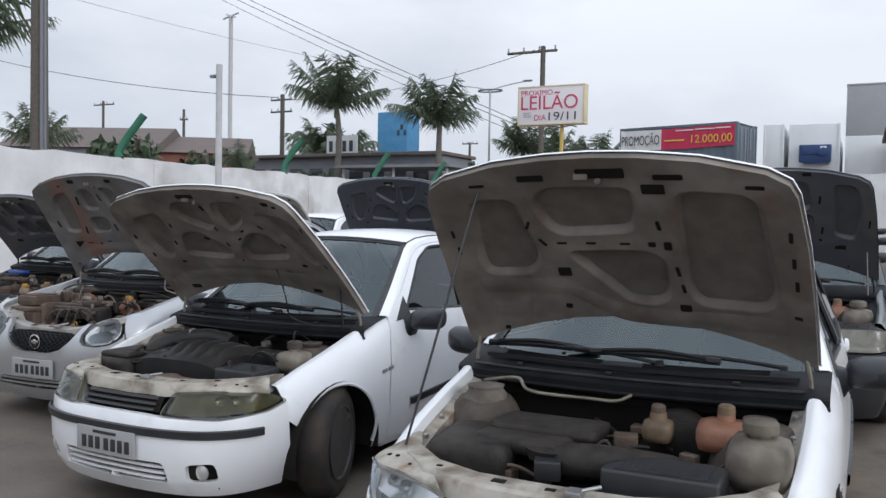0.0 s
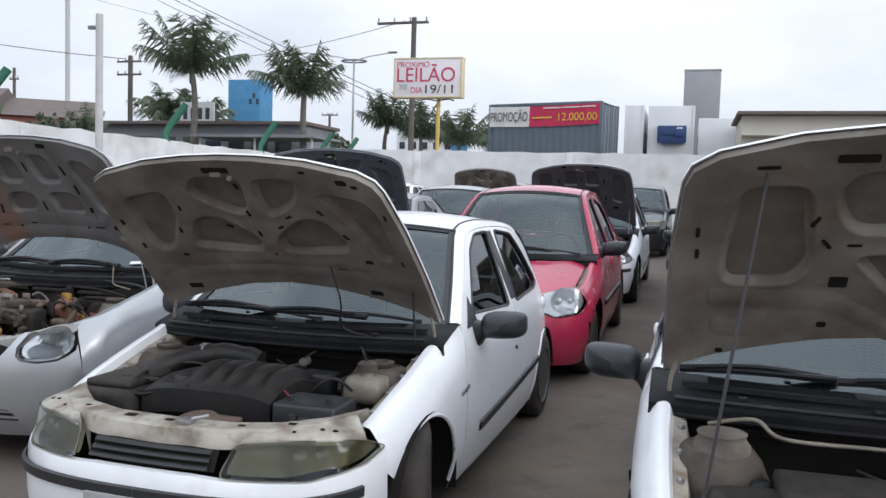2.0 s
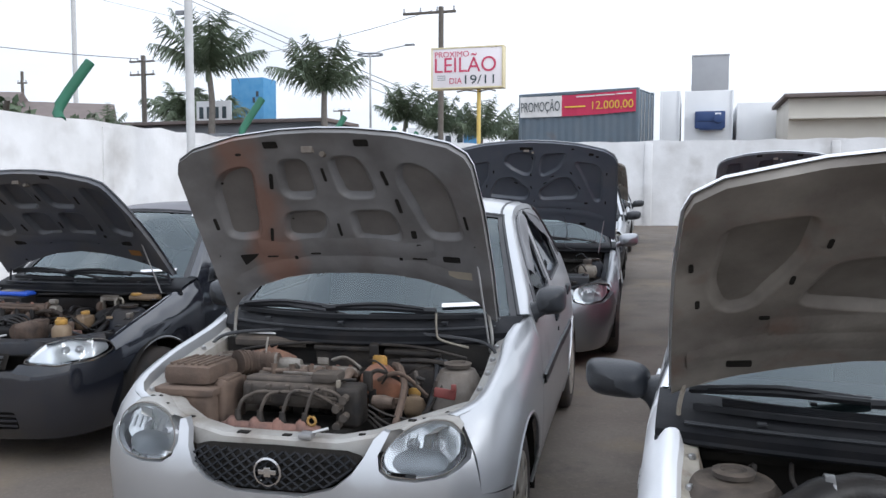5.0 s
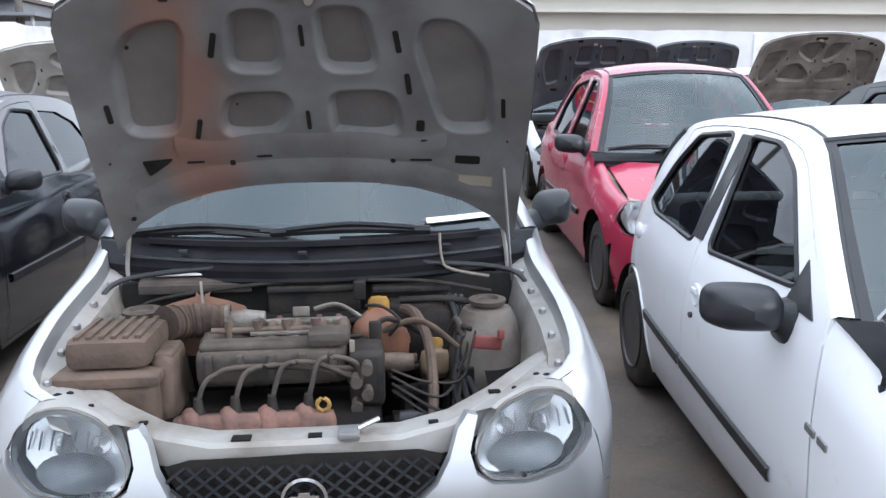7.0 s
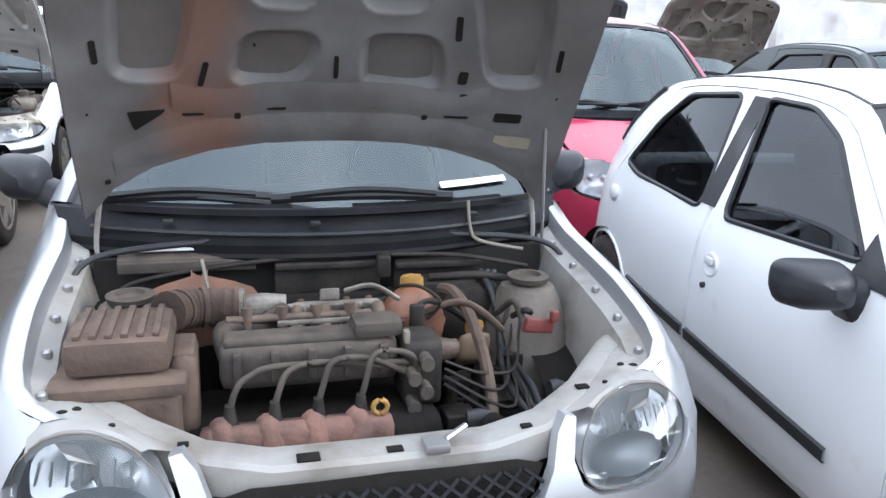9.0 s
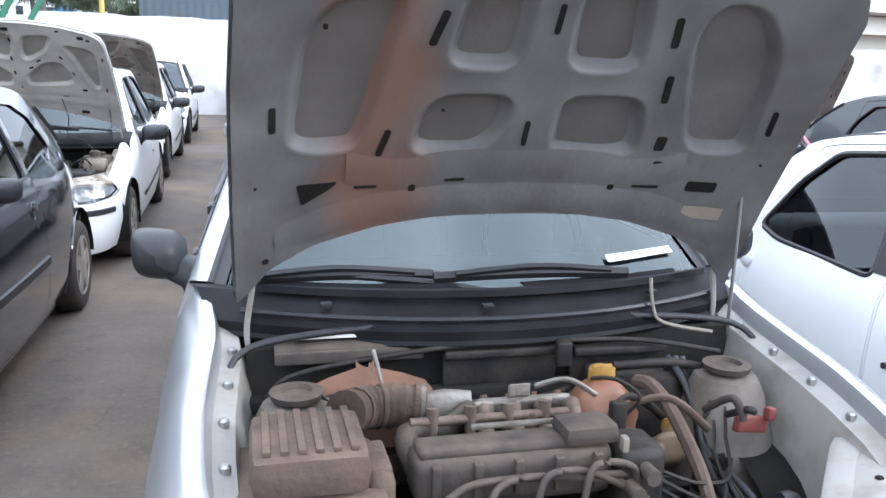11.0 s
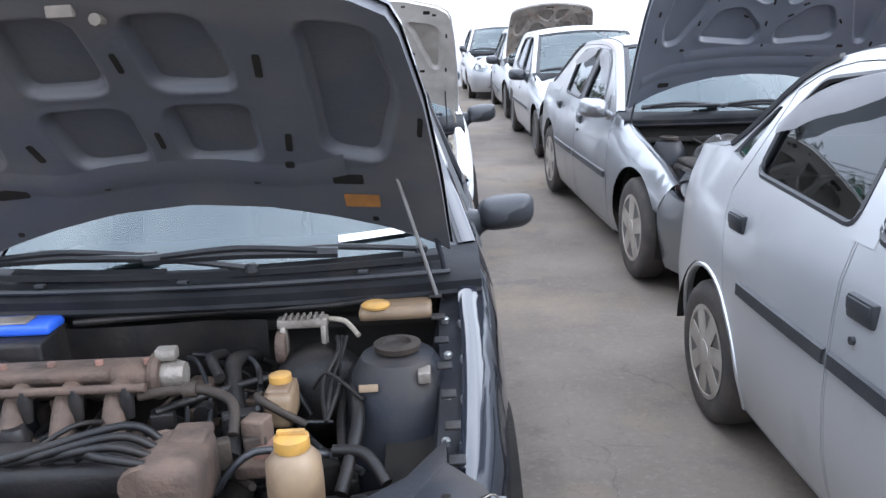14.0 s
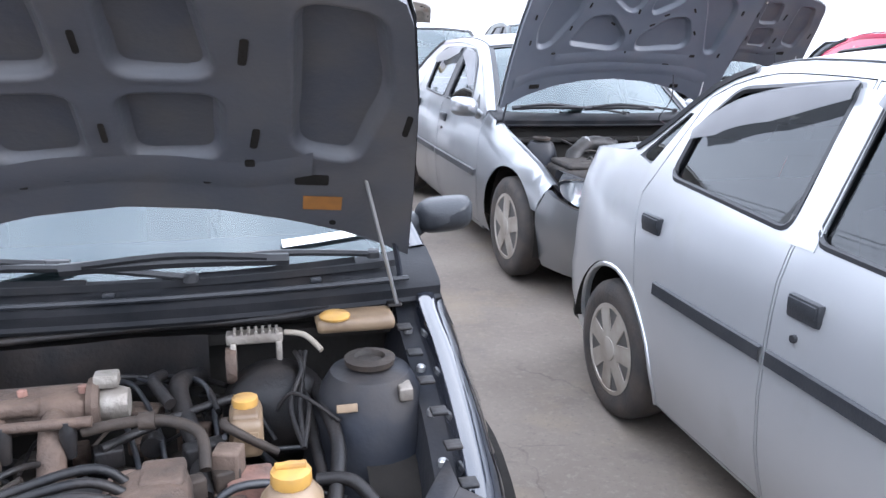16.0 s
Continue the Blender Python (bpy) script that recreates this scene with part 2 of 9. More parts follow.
ROD = material("zinc rod", (0.42, 0.42, 0.42), 0.4, 0.8)
# Near-black: shade of bays, wheel arches and openings is put into this colour.
DARK = material("near-black steel with painted shade", (0.012, 0.011, 0.010), 0.9, spec=0.15, second=(0.03, 0.026, 0.022), scale=9, bump=0.3)
FABRIC = material("grey seat fabric", (0.07, 0.07, 0.075), 0.95, second=(0.05, 0.05, 0.055), scale=30)
PAPER = material("white paper", (0.8, 0.8, 0.8), 0.8)
AMBERLAMP = material("amber lamp plastic", (0.75, 0.25, 0.03), 0.25, coat=0.5)
REDLAMP = material("red lamp plastic", (0.40, 0.01, 0.015), 0.2, coat=0.5)
REFLECTOR = material("lamp reflector", (0.80, 0.80, 0.80), 0.22, 0.7, second=(0.62, 0.62, 0.62), scale=12)
YELLENS = material("yellowed lamp lens", (0.17, 0.165, 0.13), 0.25, second=(0.11, 0.108, 0.085), scale=9, amount=0.9, coat=0.5, grime=(0.26, 0.25, 0.21), grime_scale=7, grime_from=0.52, grime_to=0.8)
TINT = glass("tinted car glass", (0.16, 0.18, 0.185), 1.65)
SCREEN = glass("windscreen glass", (0.45, 0.55, 0.55), 1.85, 0.02, (0.88, 0.98, 1.0))
SMOKE = material("smoked plastic", (0.10, 0.10, 0.108), 0.35, second=(0.13, 0.13, 0.137), scale=6)
SMOKE.node_tree.nodes["Principled BSDF"].inputs["Alpha"].default_value = 0.78
HAZE = glass("hazed lamp lens", (0.60, 0.59, 0.48), 1.45, 0.15)
BOWL = material("grey lamp bowl", (0.24, 0.25, 0.26), 0.3, 0.6, second=(0.13, 0.135, 0.14), scale=16, amount=0.9)
DULLREF = material("dulled lamp reflector", (0.26, 0.25, 0.19), 0.35, 0.4, second=(0.16, 0.155, 0.12), scale=14, amount=0.8)
CLEAR = glass("clear lamp lens", (0.85, 0.87, 0.88), 1.5)


def stained(name, colour, second, stain, centre, half):
    """A lining with a reddish brown stain that runs down one band of it, frayed by noise."""
    m = material(name, colour, 0.55, second=second, scale=6, amount=0.95, bump=0.12, grime=(0.12, 0.10, 0.088), grime_scale=3.2, grime_from=0.53, grime_to=0.85)
    n, l = m.node_tree.nodes, m.node_tree.links
    p = n["Principled BSDF"]
    src = p.inputs["Base Color"].links[0].from_socket
    tc, sep, nz = n.new("ShaderNodeTexCoord"), n.new("ShaderNodeSeparateXYZ"), n.new("ShaderNodeTexNoise")
    nz.inputs["Scale"].default_value, nz.inputs["Detail"].default_value = 3.5, 6
    l.new(tc.outputs["Object"], sep.inputs["Vector"])
    l.new(tc.outputs["Object"], nz.inputs["Vector"])
    wob = n.new("ShaderNodeMath")
    wob.operation = "MULTIPLY_ADD"
    wob.inputs[1].default_value = 0.35
    l.new(nz.outputs["Fac"], wob.inputs[0])
    l.new(sep.outputs["X"], wob.inputs[2])
    off = n.new("ShaderNodeMath")
    off.operation = "SUBTRACT"
    off.inputs[1].default_value = centre + 0.175
    l.new(wob.outputs["Value"], off.inputs[0])
    ab = n.new("ShaderNodeMath")
    ab.operation = "ABSOLUTE"
    l.new(off.outputs["Value"], ab.inputs[0])
    rg = n.new("ShaderNodeMapRange")
    rg.inputs["From Min"].default_value, rg.inputs["From Max"].default_value = half * 0.3, half
    rg.inputs["To Min"].default_value, rg.inputs["To Max"].default_value = 0.75, 0.0
    l.new(ab.outputs["Value"], rg.inputs["Value"])
    mx = n.new("ShaderNodeMix")
    mx.data_type = "RGBA"
    l.new(rg.outputs["Result"], mx.inputs["Factor"])
    l.new(src, mx.inputs["A"])
    mx.inputs["B"].default_value = (*stain, 1)
    l.new(mx.outputs["Result"], p.inputs["Base Color"])
    return m


LINING_C = stained("grey hood lining with a rusty stain", (0.162, 0.158, 0.157), (0.098, 0.093, 0.09), (0.19, 0.095, 0.065), -0.36, 0.13)


# ---- mesh helpers ----
def link(name, me, mat, parent, label="", smooth=40):
    me.materials.append(mat)
    if smooth:
        me.polygons.foreach_set("use_smooth", [True] * len(me.polygons))
        me.set_sharp_from_angle(angle=radians(smooth))
    ob = new(name, me)
    ob.parent = parent
    if label:
        tagged(ob, label)
    return ob


def part(name, bm, mat, parent, label="", smooth=40):
    """One mesh object out of a bmesh, under a thing or a part."""
    me = bpy.data.meshes.new(name)
    bm.to_mesh(me)
    bm.free()
    return link(name, me, mat, parent, label, smooth)


def faces_part(name, verts, faces, mat, parent, label="", smooth=40, weld=False):
    me = bpy.data.meshes.new(name)
    me.from_pydata([tuple(v) for v in verts], [], faces)
    me.validate()
    if weld:
        bm = bmesh.new()
        bm.from_mesh(me)
        bmesh.ops.remove_doubles(bm, verts=bm.verts, dist=0.0008)
        bmesh.ops.recalc_face_normals(bm, faces=bm.faces)
        bm.to_mesh(me)
        bm.free()
    if mat in (TINT, SCREEN, CLEAR, HAZE):
        # panes face away from the car's middle
        out = sum((f.normal.dot(f.center - Vector((0.0, 2.0, 0.6))) for f in me.polygons), 0.0)
        if out < 0:
            me.flip_normals()
    return link(name, me, mat, parent, label, smooth)


def base(name, m, label, category, group="", kind=""):
    ob = tagged(new(name), label, category, group, kind)
    ob.empty_display_size = 0.2
    ob.matrix_world = m
    return ob


def join(*meshes):
    """Several (verts, faces) lists as one."""
    vs, fs = [], []
    for v, f in meshes:
        o = len(vs)
        vs += list(v)
        fs += [tuple(i + o for i in q) for q in f]
    return vs, fs


def box(cx, cy, cz, sx, sy, sz, bevel=0.0, rot=None):
    """A box with its edges cut off, as (verts, faces)."""
    bm = bmesh.new()
    bmesh.ops.create_cube(bm, size=1)
    bmesh.ops.scale(bm, vec=(sx, sy, sz), verts=bm.verts)
    if bevel:
        bmesh.ops.bevel(bm, geom=list(bm.edges), offset=min(bevel, 0.45 * min(sx, sy, sz)), segments=2, profile=0.6, affect="EDGES")
    if rot:
        bmesh.ops.rotate(bm, cent=(0, 0, 0), matrix=Euler([radians(a) for a in rot]).to_matrix(), verts=bm.verts)
    bmesh.ops.translate(bm, vec=(cx, cy, cz), verts=bm.verts)
    bm.verts.index_update()
    out = [v.co.copy() for v in bm.verts], [tuple(v.index for v in f.verts) for f in bm.faces]
    bm.free()
    return out


def lathe(profile, centre, axis="z", seg=20, cap=True):
    """A turned body: profile rows (radius, height) along the axis through centre."""
    vs, fs = [], []
    c = Vector(centre)
    for r, h in profile:
        for k in range(seg):
            a = 2 * math.pi * k / seg
            p = {"z": (r * math.cos(a), r * math.sin(a), h), "x": (h, r * math.cos(a), r * math.sin(a)), "y": (r * math.cos(a), h, r * math.sin(a))}[axis]
            vs.append(c + Vector(p))
    for i in range(len(profile) - 1):
        for k in range(seg):
            fs.append((i * seg + k, i * seg + (k + 1) % seg, (i + 1) * seg + (k + 1) % seg, (i + 1) * seg + k))
    if cap:
        fs.append(tuple(range(seg))[::-1])
        fs.append(tuple((len(profile) - 1) * seg + k for k in range(seg)))
    return vs, fs


def spline(pts, per=6, closed=False):
    """Points on a smooth curve through pts."""
    p = [Vector(q) for q in pts]
    n = len(p)
    out = []
    for i in range(n if closed else n - 1):
        if closed:
            a, b, c, d = p[i - 1], p[i], p[(i + 1) % n], p[(i + 2) % n]
        else:
            a, b, c, d = p[max(i - 1, 0)], p[i], p[i + 1], p[min(i + 2, n - 1)]
        for k in range(per):
            t = k / per
            out.append(0.5 * (2 * b + (c - a) * t + (2 * a - 5 * b + 4 * c - d) * t * t + (3 * b - a - 3 * c + d) * t ** 3))
    if not closed:
        out.append(p[-1])
    return out


def tube(pts, r, seg=8, per=6, ribs=0):
    """A hose or rod along a smooth curve; ribs: rings on its way."""
    path = spline(pts, per) if len(pts) > 2 else [Vector(q) for q in pts]
    if ribs:
        path = [path[0].lerp(path[-1], k / (4 * ribs)) if len(pts) == 2 else path[min(len(path) - 1, round(k / (4 * ribs) * (len(path) - 1)))] for k in range(4 * ribs + 1)]
    vs, fs = [], []
    ref = Vector((0, 0, 1))
    for i, p in enumerate(path):
        d = (path[min(i + 1, len(path) - 1)] - path[max(i - 1, 0)]).normalized()
        if abs(d.dot(ref)) > 0.95:
            ref = Vector((1, 0.2, 0))
        u = d.cross(ref).normalized()
        w = u.cross(d).normalized()
        rr = r * (1.12 if ribs and i % 4 < 2 else 1.0)
        for k in range(seg):
            a = 2 * math.pi * k / seg
            vs.append(p + rr * (math.cos(a) * u + math.sin(a) * w))
    for i in range(len(path) - 1):
        for k in range(seg):
            fs.append((i * seg + k, i * seg + (k + 1) % seg, (i + 1) * seg + (k + 1) % seg, (i + 1) * seg + k))
    fs.append(tuple(range(seg))[::-1])
    fs.append(tuple((len(path) - 1) * seg + k for k in range(seg)))
    return vs, fs


def grid(rows):
    """Faces over equal rows of points."""
    n = len(rows[0])
    vs = [Vector(p) for r in rows for p in r]
    fs = [(i * n + k, i * n + k + 1, (i + 1) * n + k + 1, (i + 1) * n + k) for i in range(len(rows) - 1) for k in range(n - 1)]
    return vs, fs


def inside(p, poly):
    x, y = p
    odd = False
    j = len(poly) - 1
    for i in range(len(poly)):
        (xi, yi), (xj, yj) = poly[i], poly[j]
        if (yi > y) != (yj > y) and x < (xj - xi) * (y - yi) / (yj - yi) + xi:
            odd = not odd
        j = i
    return odd


def dense(poly, step):
    """A closed outline with no edge longer than step."""
    out = []
    for i, (a, b) in enumerate(zip(poly, poly[1:] + poly[:1])):
        n = max(1, math.ceil(math.dist(a, b) / step))
        out += [(a[0] + (b[0] - a[0]) * k / n, a[1] + (b[1] - a[1]) * k / n) for k in range(n)]
    return out


def rounded(poly, r, n=4):
    """A closed outline with its corners rounded."""
    out = []
    m = len(poly)
    for i in range(m):
        a, b, c = (Vector(poly[i - 1]), Vector(poly[i]), Vector(poly[(i + 1) % m]))
        p = b + (a - b).normalized() * min(r, 0.45 * (a - b).length)
        q = b + (c - b).normalized() * min(r, 0.45 * (c - b).length)
        for k in range(n + 1):
            t = k / n
            w = (1 - t) ** 2 * p + 2 * t * (1 - t) * b + t * t * q
            out.append((w.x, w.y))
    return out


def grown(poly, by):
    """A closed outline moved outwards by a distance, inwards where it is negative."""
    n = len(poly)
    area = sum(poly[i - 1][0] * poly[i][1] - poly[i][0] * poly[i - 1][1] for i in range(n))
    s = by if area > 0 else -by
    out = []
    for i in range(n):
        a, b = Vector(poly[i - 1]), Vector(poly[(i + 1) % n])
        d = (b - a).normalized()
        out.append((poly[i][0] + d.y * s, poly[i][1] - d.x * s))
    return out


def sheet(outer, holes, to3d, step=0.09, thick=0.0, back=None):
    """A panel: the flat outline with its holes, triangulated evenly, bent into space by to3d(u, v, depth), its rims turned in by thick."""
    loops = [dense(outer, step)] + [dense(h, step) for h in holes]
    pts, edges = [], []
    for lp in loops:
        o = len(pts)
        pts += lp
        edges += [(o + k, o + (k + 1) % len(lp)) for k in range(len(lp))]
    us, vs_ = [p[0] for p in outer], [p[1] for p in outer]
    nu, nv = int((max(us) - min(us)) / step), int((max(vs_) - min(vs_)) / step)
    for i in range(1, nu + 1):
        for k in range(1, nv + 1):
            q = (min(us) + (i + 0.5 * (k % 2)) * step - 0.003, min(vs_) + k * step - 0.004)
            if inside(q, loops[0]) and not any(inside(q, h) for h in loops[1:]):
                if all(math.dist(q, w) > 0.4 * step for w in pts[: sum(map(len, loops))]):
                    pts.append(q)
    v2, _, f2, *_ = delaunay_2d_cdt([Vector(p) for p in pts], edges, [], 0, 1e-6)
    keep = []
    for f in f2:
        c = sum((v2[i] for i in f), Vector((0, 0))) / len(f)
        if inside(c, loops[0]) and not any(inside(c, h) for h in loops[1:]):
            keep.append(tuple(f))
    vs = [to3d(p[0], p[1], 0.0) for p in v2]
    fs = list(keep)
    if thick:
        count = {}
        for f in keep:
            for a, b in zip(f, f[1:] + f[:1]):
                count[(min(a, b), max(a, b))] = count.get((min(a, b), max(a, b)), 0) + 1
        inner = {}
        for (a, b), k in count.items():
            if k == 1:
                for i in (a, b):
                    if i not in inner:
                        inner[i] = len(vs)
                        vs.append(to3d(v2[i][0], v2[i][1], thick))
                fs.append((a, b, inner[b], inner[a]))
    return vs, fs


def flip(mesh, sx):
    return ([Vector((v.x * sx, v.y, v.z)) for v in mesh[0]], mesh[1])


def lerp_table(t, rows):
    return float(np.interp(t, [r[0] for r in rows], [r[1] for r in rows]))


def step01(a, b, t):
    t = max(0.0, min(1.0, (t - a) / (b - a)))
    return t * t * (3 - 2 * t)


# ---- the cars: one skin, unrolled round the car's plan, cut into panels ----
class Shape:
    """The outer skin of a car. The plan runs from the nose's middle round one side to the tail's middle; u is the way along it, z the height."""

    def __init__(self, plan, belt, roof, ends, width=0.36):
        pts = [Vector((*p, 0)) for p in plan]
        self.line = spline([Vector((-pts[1].x, pts[1].y, 0))] + pts + [Vector((-pts[-2].x, pts[-2].y, 0))], 8)[8:-8]
        self.length = [0.0]
        for a, b in zip(self.line, self.line[1:]):
            self.length.append(self.length[-1] + (b - a).length)
        self.total = self.length[-1]
        self.belt, self.roof, self.ends, self.lean = belt, roof, ends, width
        self.ys = [p.y for p in self.line]
        self.long = self.ys[-1]

    def u(self, y):
        return float(np.interp(y, self.ys, self.length))

    def at(self, u, z, depth=0.0):
        u = max(0.0, min(self.total, u))
        i = max(0, min(len(self.line) - 2, int(np.searchsorted(self.length, u)) - 1))
        t = (u - self.length[i]) / (self.length[i + 1] - self.length[i])
        p = self.line[i].lerp(self.line[i + 1], t)
        lo, hi = self.line[max(i - 2, 0)], self.line[min(i + 3, len(self.line) - 1)]
        d = hi - lo
        nrm = Vector((-d.y, d.x, 0)).normalized()
        b = self.belt
        side = lerp_table(z, [(0.10, 0.10), (0.20, 0.05), (0.34, 0.012), (0.52, 0.0), (0.68, 0.006), (b - 0.10, 0.022), (b, 0.055), (self.roof, 0.055 + (self.roof - b) * self.lean)])
        front = lerp_table(z, self.ends[0])
        rear = lerp_table(z, self.ends[1])
        fu, ru = step01(0.95, 0.45, u), step01(self.total - 0.95, self.total - 0.42, u)
        ins = side * (1 - fu) * (1 - ru) + front * fu + rear * ru
        q = p + nrm * (ins + depth)
        return Vector((max(q.x, 0.0) if u < 0.02 or u > self.total - 0.02 else q.x, q.y, z))


def wheel(parent, x, y, r, kind, sx):
    """A wheel with a tyre and a rim, its outer face towards sx."""
    hub = new("wheel")
    hub.parent = parent
    hub.location = (x, y, r)
    w = 0.165
    prof = [(r * 0.66, -w * 0.5), (r * 0.80, -w * 0.52), (r * 0.93, -w * 0.47), (r * 0.985, -w * 0.36), (r, -w * 0.15), (r, w * 0.15), (r * 0.985, w * 0.36), (r * 0.93, w * 0.47), (r * 0.80, w * 0.52), (r * 0.66, w * 0.47), (r * 0.64, w * 0.2)]
    faces_part("tyre", *lathe([(a, b * sx) for a, b in prof], (0, 0, 0), "x", 36, False), RUBBER, hub)
    disc = lathe([(r * 0.66, w * 0.47 * sx), (r * 0.60, w * 0.44 * sx), (r * 0.575, w * 0.22 * sx), (r * 0.30, w * 0.18 * sx), (0.012, w * 0.2 * sx)], (0, 0, 0), "x", 36)
    if kind == "steel":
        faces_part("rim", *join(disc, lathe([(r * 0.30, w * 0.17 * sx), (r * 0.26, w * 0.38 * sx), (0.01, w * 0.4 * sx)], (0, 0, 0), "x", 20), lathe([(r * 0.67, w * 0.47 * sx), (r * 0.675, w * 0.53 * sx), (r * 0.64, w * 0.53 * sx), (r * 0.62, w * 0.42 * sx)], (0, 0, 0), "x", 36, False)), STEEL, hub)
        # Dark discs on the closed rim, the shade of its slots as colour.
        for k in range(8):
            a = 2 * math.pi * k / 8
            faces_part("rim_slot", *lathe([(r * 0.075, 0), (r * 0.07, 0.004 * sx)], (w * 0.215 * sx, r * 0.45 * math.cos(a), r * 0.45 * math.sin(a)), "x", 10), DARK, hub)
        for k in range(4):
            a = 2 * math.pi * k / 4 + 0.4
            faces_part("wheel_bolt", *lathe([(0.011, 0), (0.011, 0.014 * sx)], (w * 0.385 * sx, r * 0.19 * math.cos(a), r * 0.19 * math.sin(a)), "x", 6), ROD, hub)
    else:
        faces_part("rim", *disc, STEEL, hub)
        n = {"five": 5, "seven": 7, "six": 6}[kind]
        rows = [lathe([(r * 0.66, w * 0.49 * sx), (r * 0.60, w * 0.50 * sx), (r * 0.585, w * 0.42 * sx)], (0, 0, 0), "x", 36, False), lathe([(r * 0.20, w * 0.40 * sx), (r * 0.17, w * 0.52 * sx), (0.01, w * 0.54 * sx)], (0, 0, 0), "x", 20)]
        for k in range(n):
            a = 2 * math.pi * k / n + 0.3
            half = 0.30 if kind == "five" else 0.22
            pts = []
            for rr, hw in ((r * 0.14, half * r * 0.5), (r * 0.60, half * r * (0.62 if kind != "five" else 0.5))):
                for sgn in (-1, 1):
                    for xx in (0.30, 0.49 if rr > r * 0.3 else 0.51):
                        ca, sa = math.cos(a), math.sin(a)
                        pts.append(Vector((w * xx * sx, rr * ca - sgn * hw * sa, rr * sa + sgn * hw * ca)))
            faces_part("spoke", pts, [(0, 1, 3, 2), (4, 6, 7, 5), (1, 5, 7, 3), (0, 4, 5, 1), (2, 3, 7, 6), (0, 2, 6, 4)], RIM, hub)
        faces_part("rim_ring", *rows[0], RIM, hub)
        faces_part("hubcap", *rows[1], RIM, hub, "dusty silver wheel centre")
    return hub


def hood_panel(car, spec, paint, lining, pads, angle, hinge, pattern, front_z):
    """The bonnet on its hinge line. Local to it: x across, d from the hinge to the nose."""
    hw, hl = spec["hood"]
    hy, hz = hinge
    if angle > 0.05:
        hy, hz = hy + 0.04, hz + 0.085  # the hinge arms lift the raised hood off the cowl
    drop = spec.get("droop", 0.075)

    def shape(x, d, depth):
        z = -0.045 * (x / hw) ** 2 - drop * max(0.0, d / hl) ** 2.2 - depth - 0.02 * step01(0.8, 1.0, abs(x) / hw)
        s, c = math.sin(angle), math.cos(angle)
        return Vector((x, hy - d * c + z * s, hz + d * s + z * c))

    fw = hw * spec.get("hood_taper", 0.93)
    tp = fw / hw
    edge = [(-hw, 0.0), (-hw * (0.7 + 0.3 * tp + 0.01), hl * 0.3), (-hw * (0.35 + 0.65 * tp + 0.012), hl * 0.6), (-fw, hl * 0.83), (-fw * 0.965, hl * 0.885), (-fw * 0.86, hl * 0.925), (-fw * 0.55, hl * 0.975), (-fw * 0.25, hl * 0.995), (0, hl)]
    edge += [(-x, d) for x, d in reversed(edge[:-1])]
    back = [(hw * x, d) for x, d in spec.get("hood_back", ((0.9, 0.035), (0.75, 0.09), (0.55, 0.145), (0.3, 0.185), (0, 0.20)))]
    back += [(-x, d) for x, d in reversed(back[:-1])]
    outline = edge + back
    hood = new("hood")
    hood.parent = car
    faces_part("outer_skin", *sheet(outline, [], lambda u, v, t: shape(u, v, t), 0.11, 0.010), paint, hood)
    if angle < 0.05:
        return hood
    holes = [rounded([(x * hw, d * hl) for x, d in p], 0.05) for p in pattern["holes"]]

    def under(u, v, t):
        return shape(u, v, 0.040 - t)

    k = 0.988
    inner = [(x * k, 0.008 + d * 0.984) for x, d in outline]
    panel = sheet(inner, [grown(h, 0.018) for h in holes], under, 0.075, 0.0)
    rims = []
    for h in holes:
        wide = dense(grown(h, 0.018), 0.075)
        rims.append(grid([[shape(x, d, dep) for x, d in grown(wide, off) + grown(wide, off)[:1]] for off, dep in ((0, 0.040), (-0.006, 0.0415), (-0.012, 0.038), (-0.018, 0.028), (-0.025, 0.015), (-0.033, 0.0105))]))
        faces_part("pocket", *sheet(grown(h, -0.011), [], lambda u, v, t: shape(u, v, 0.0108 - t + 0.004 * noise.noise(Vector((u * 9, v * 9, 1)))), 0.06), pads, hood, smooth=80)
    turned = grid([[shape(x, d, dep) for x, d in inner + inner[:1]] for dep in (0.040, 0.026, 0.004)])
    faces_part("inner_panel", *join(panel, *rims), lining, hood, smooth=75, weld=True)
    faces_part("panel_edge", *turned, lining, hood)
    # Dark sheets laid proud of the lining; their colour is the openings' shade.
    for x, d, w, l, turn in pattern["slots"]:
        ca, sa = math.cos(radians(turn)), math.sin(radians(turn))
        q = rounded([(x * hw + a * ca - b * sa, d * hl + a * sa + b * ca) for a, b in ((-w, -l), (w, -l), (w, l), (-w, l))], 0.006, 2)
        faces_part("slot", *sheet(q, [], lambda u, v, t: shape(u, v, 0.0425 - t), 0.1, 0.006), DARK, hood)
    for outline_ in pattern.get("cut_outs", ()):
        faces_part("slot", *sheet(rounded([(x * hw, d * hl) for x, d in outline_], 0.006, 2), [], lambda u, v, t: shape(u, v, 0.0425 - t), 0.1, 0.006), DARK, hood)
    for rib in pattern.get("ribs", ()):
        crest = spline([(x * hw, d * hl, 0) for x, d in rib], 6)
        faces_part("rib", *grid([[shape(p.x, p.y + a, 0.0395 + b) for p in crest] for a, b in ((-0.05, 0), (-0.025, 0.0035), (0.0, 0.005), (0.025, 0.0035), (0.05, 0))]), lining, hood, smooth=80)
    if "tag" in pattern:
        x, d, w, l, mat = pattern["tag"]
        faces_part("sticker", *sheet([(x * hw - w, d * hl - l), (x * hw + w, d * hl - l), (x * hw + w, d * hl + l), (x * hw - w, d * hl + l)], [], lambda u, v, t: shape(u, v, 0.0435), 0.1), mat, hood, "faded rectangular sticker")
    ld = 0.91
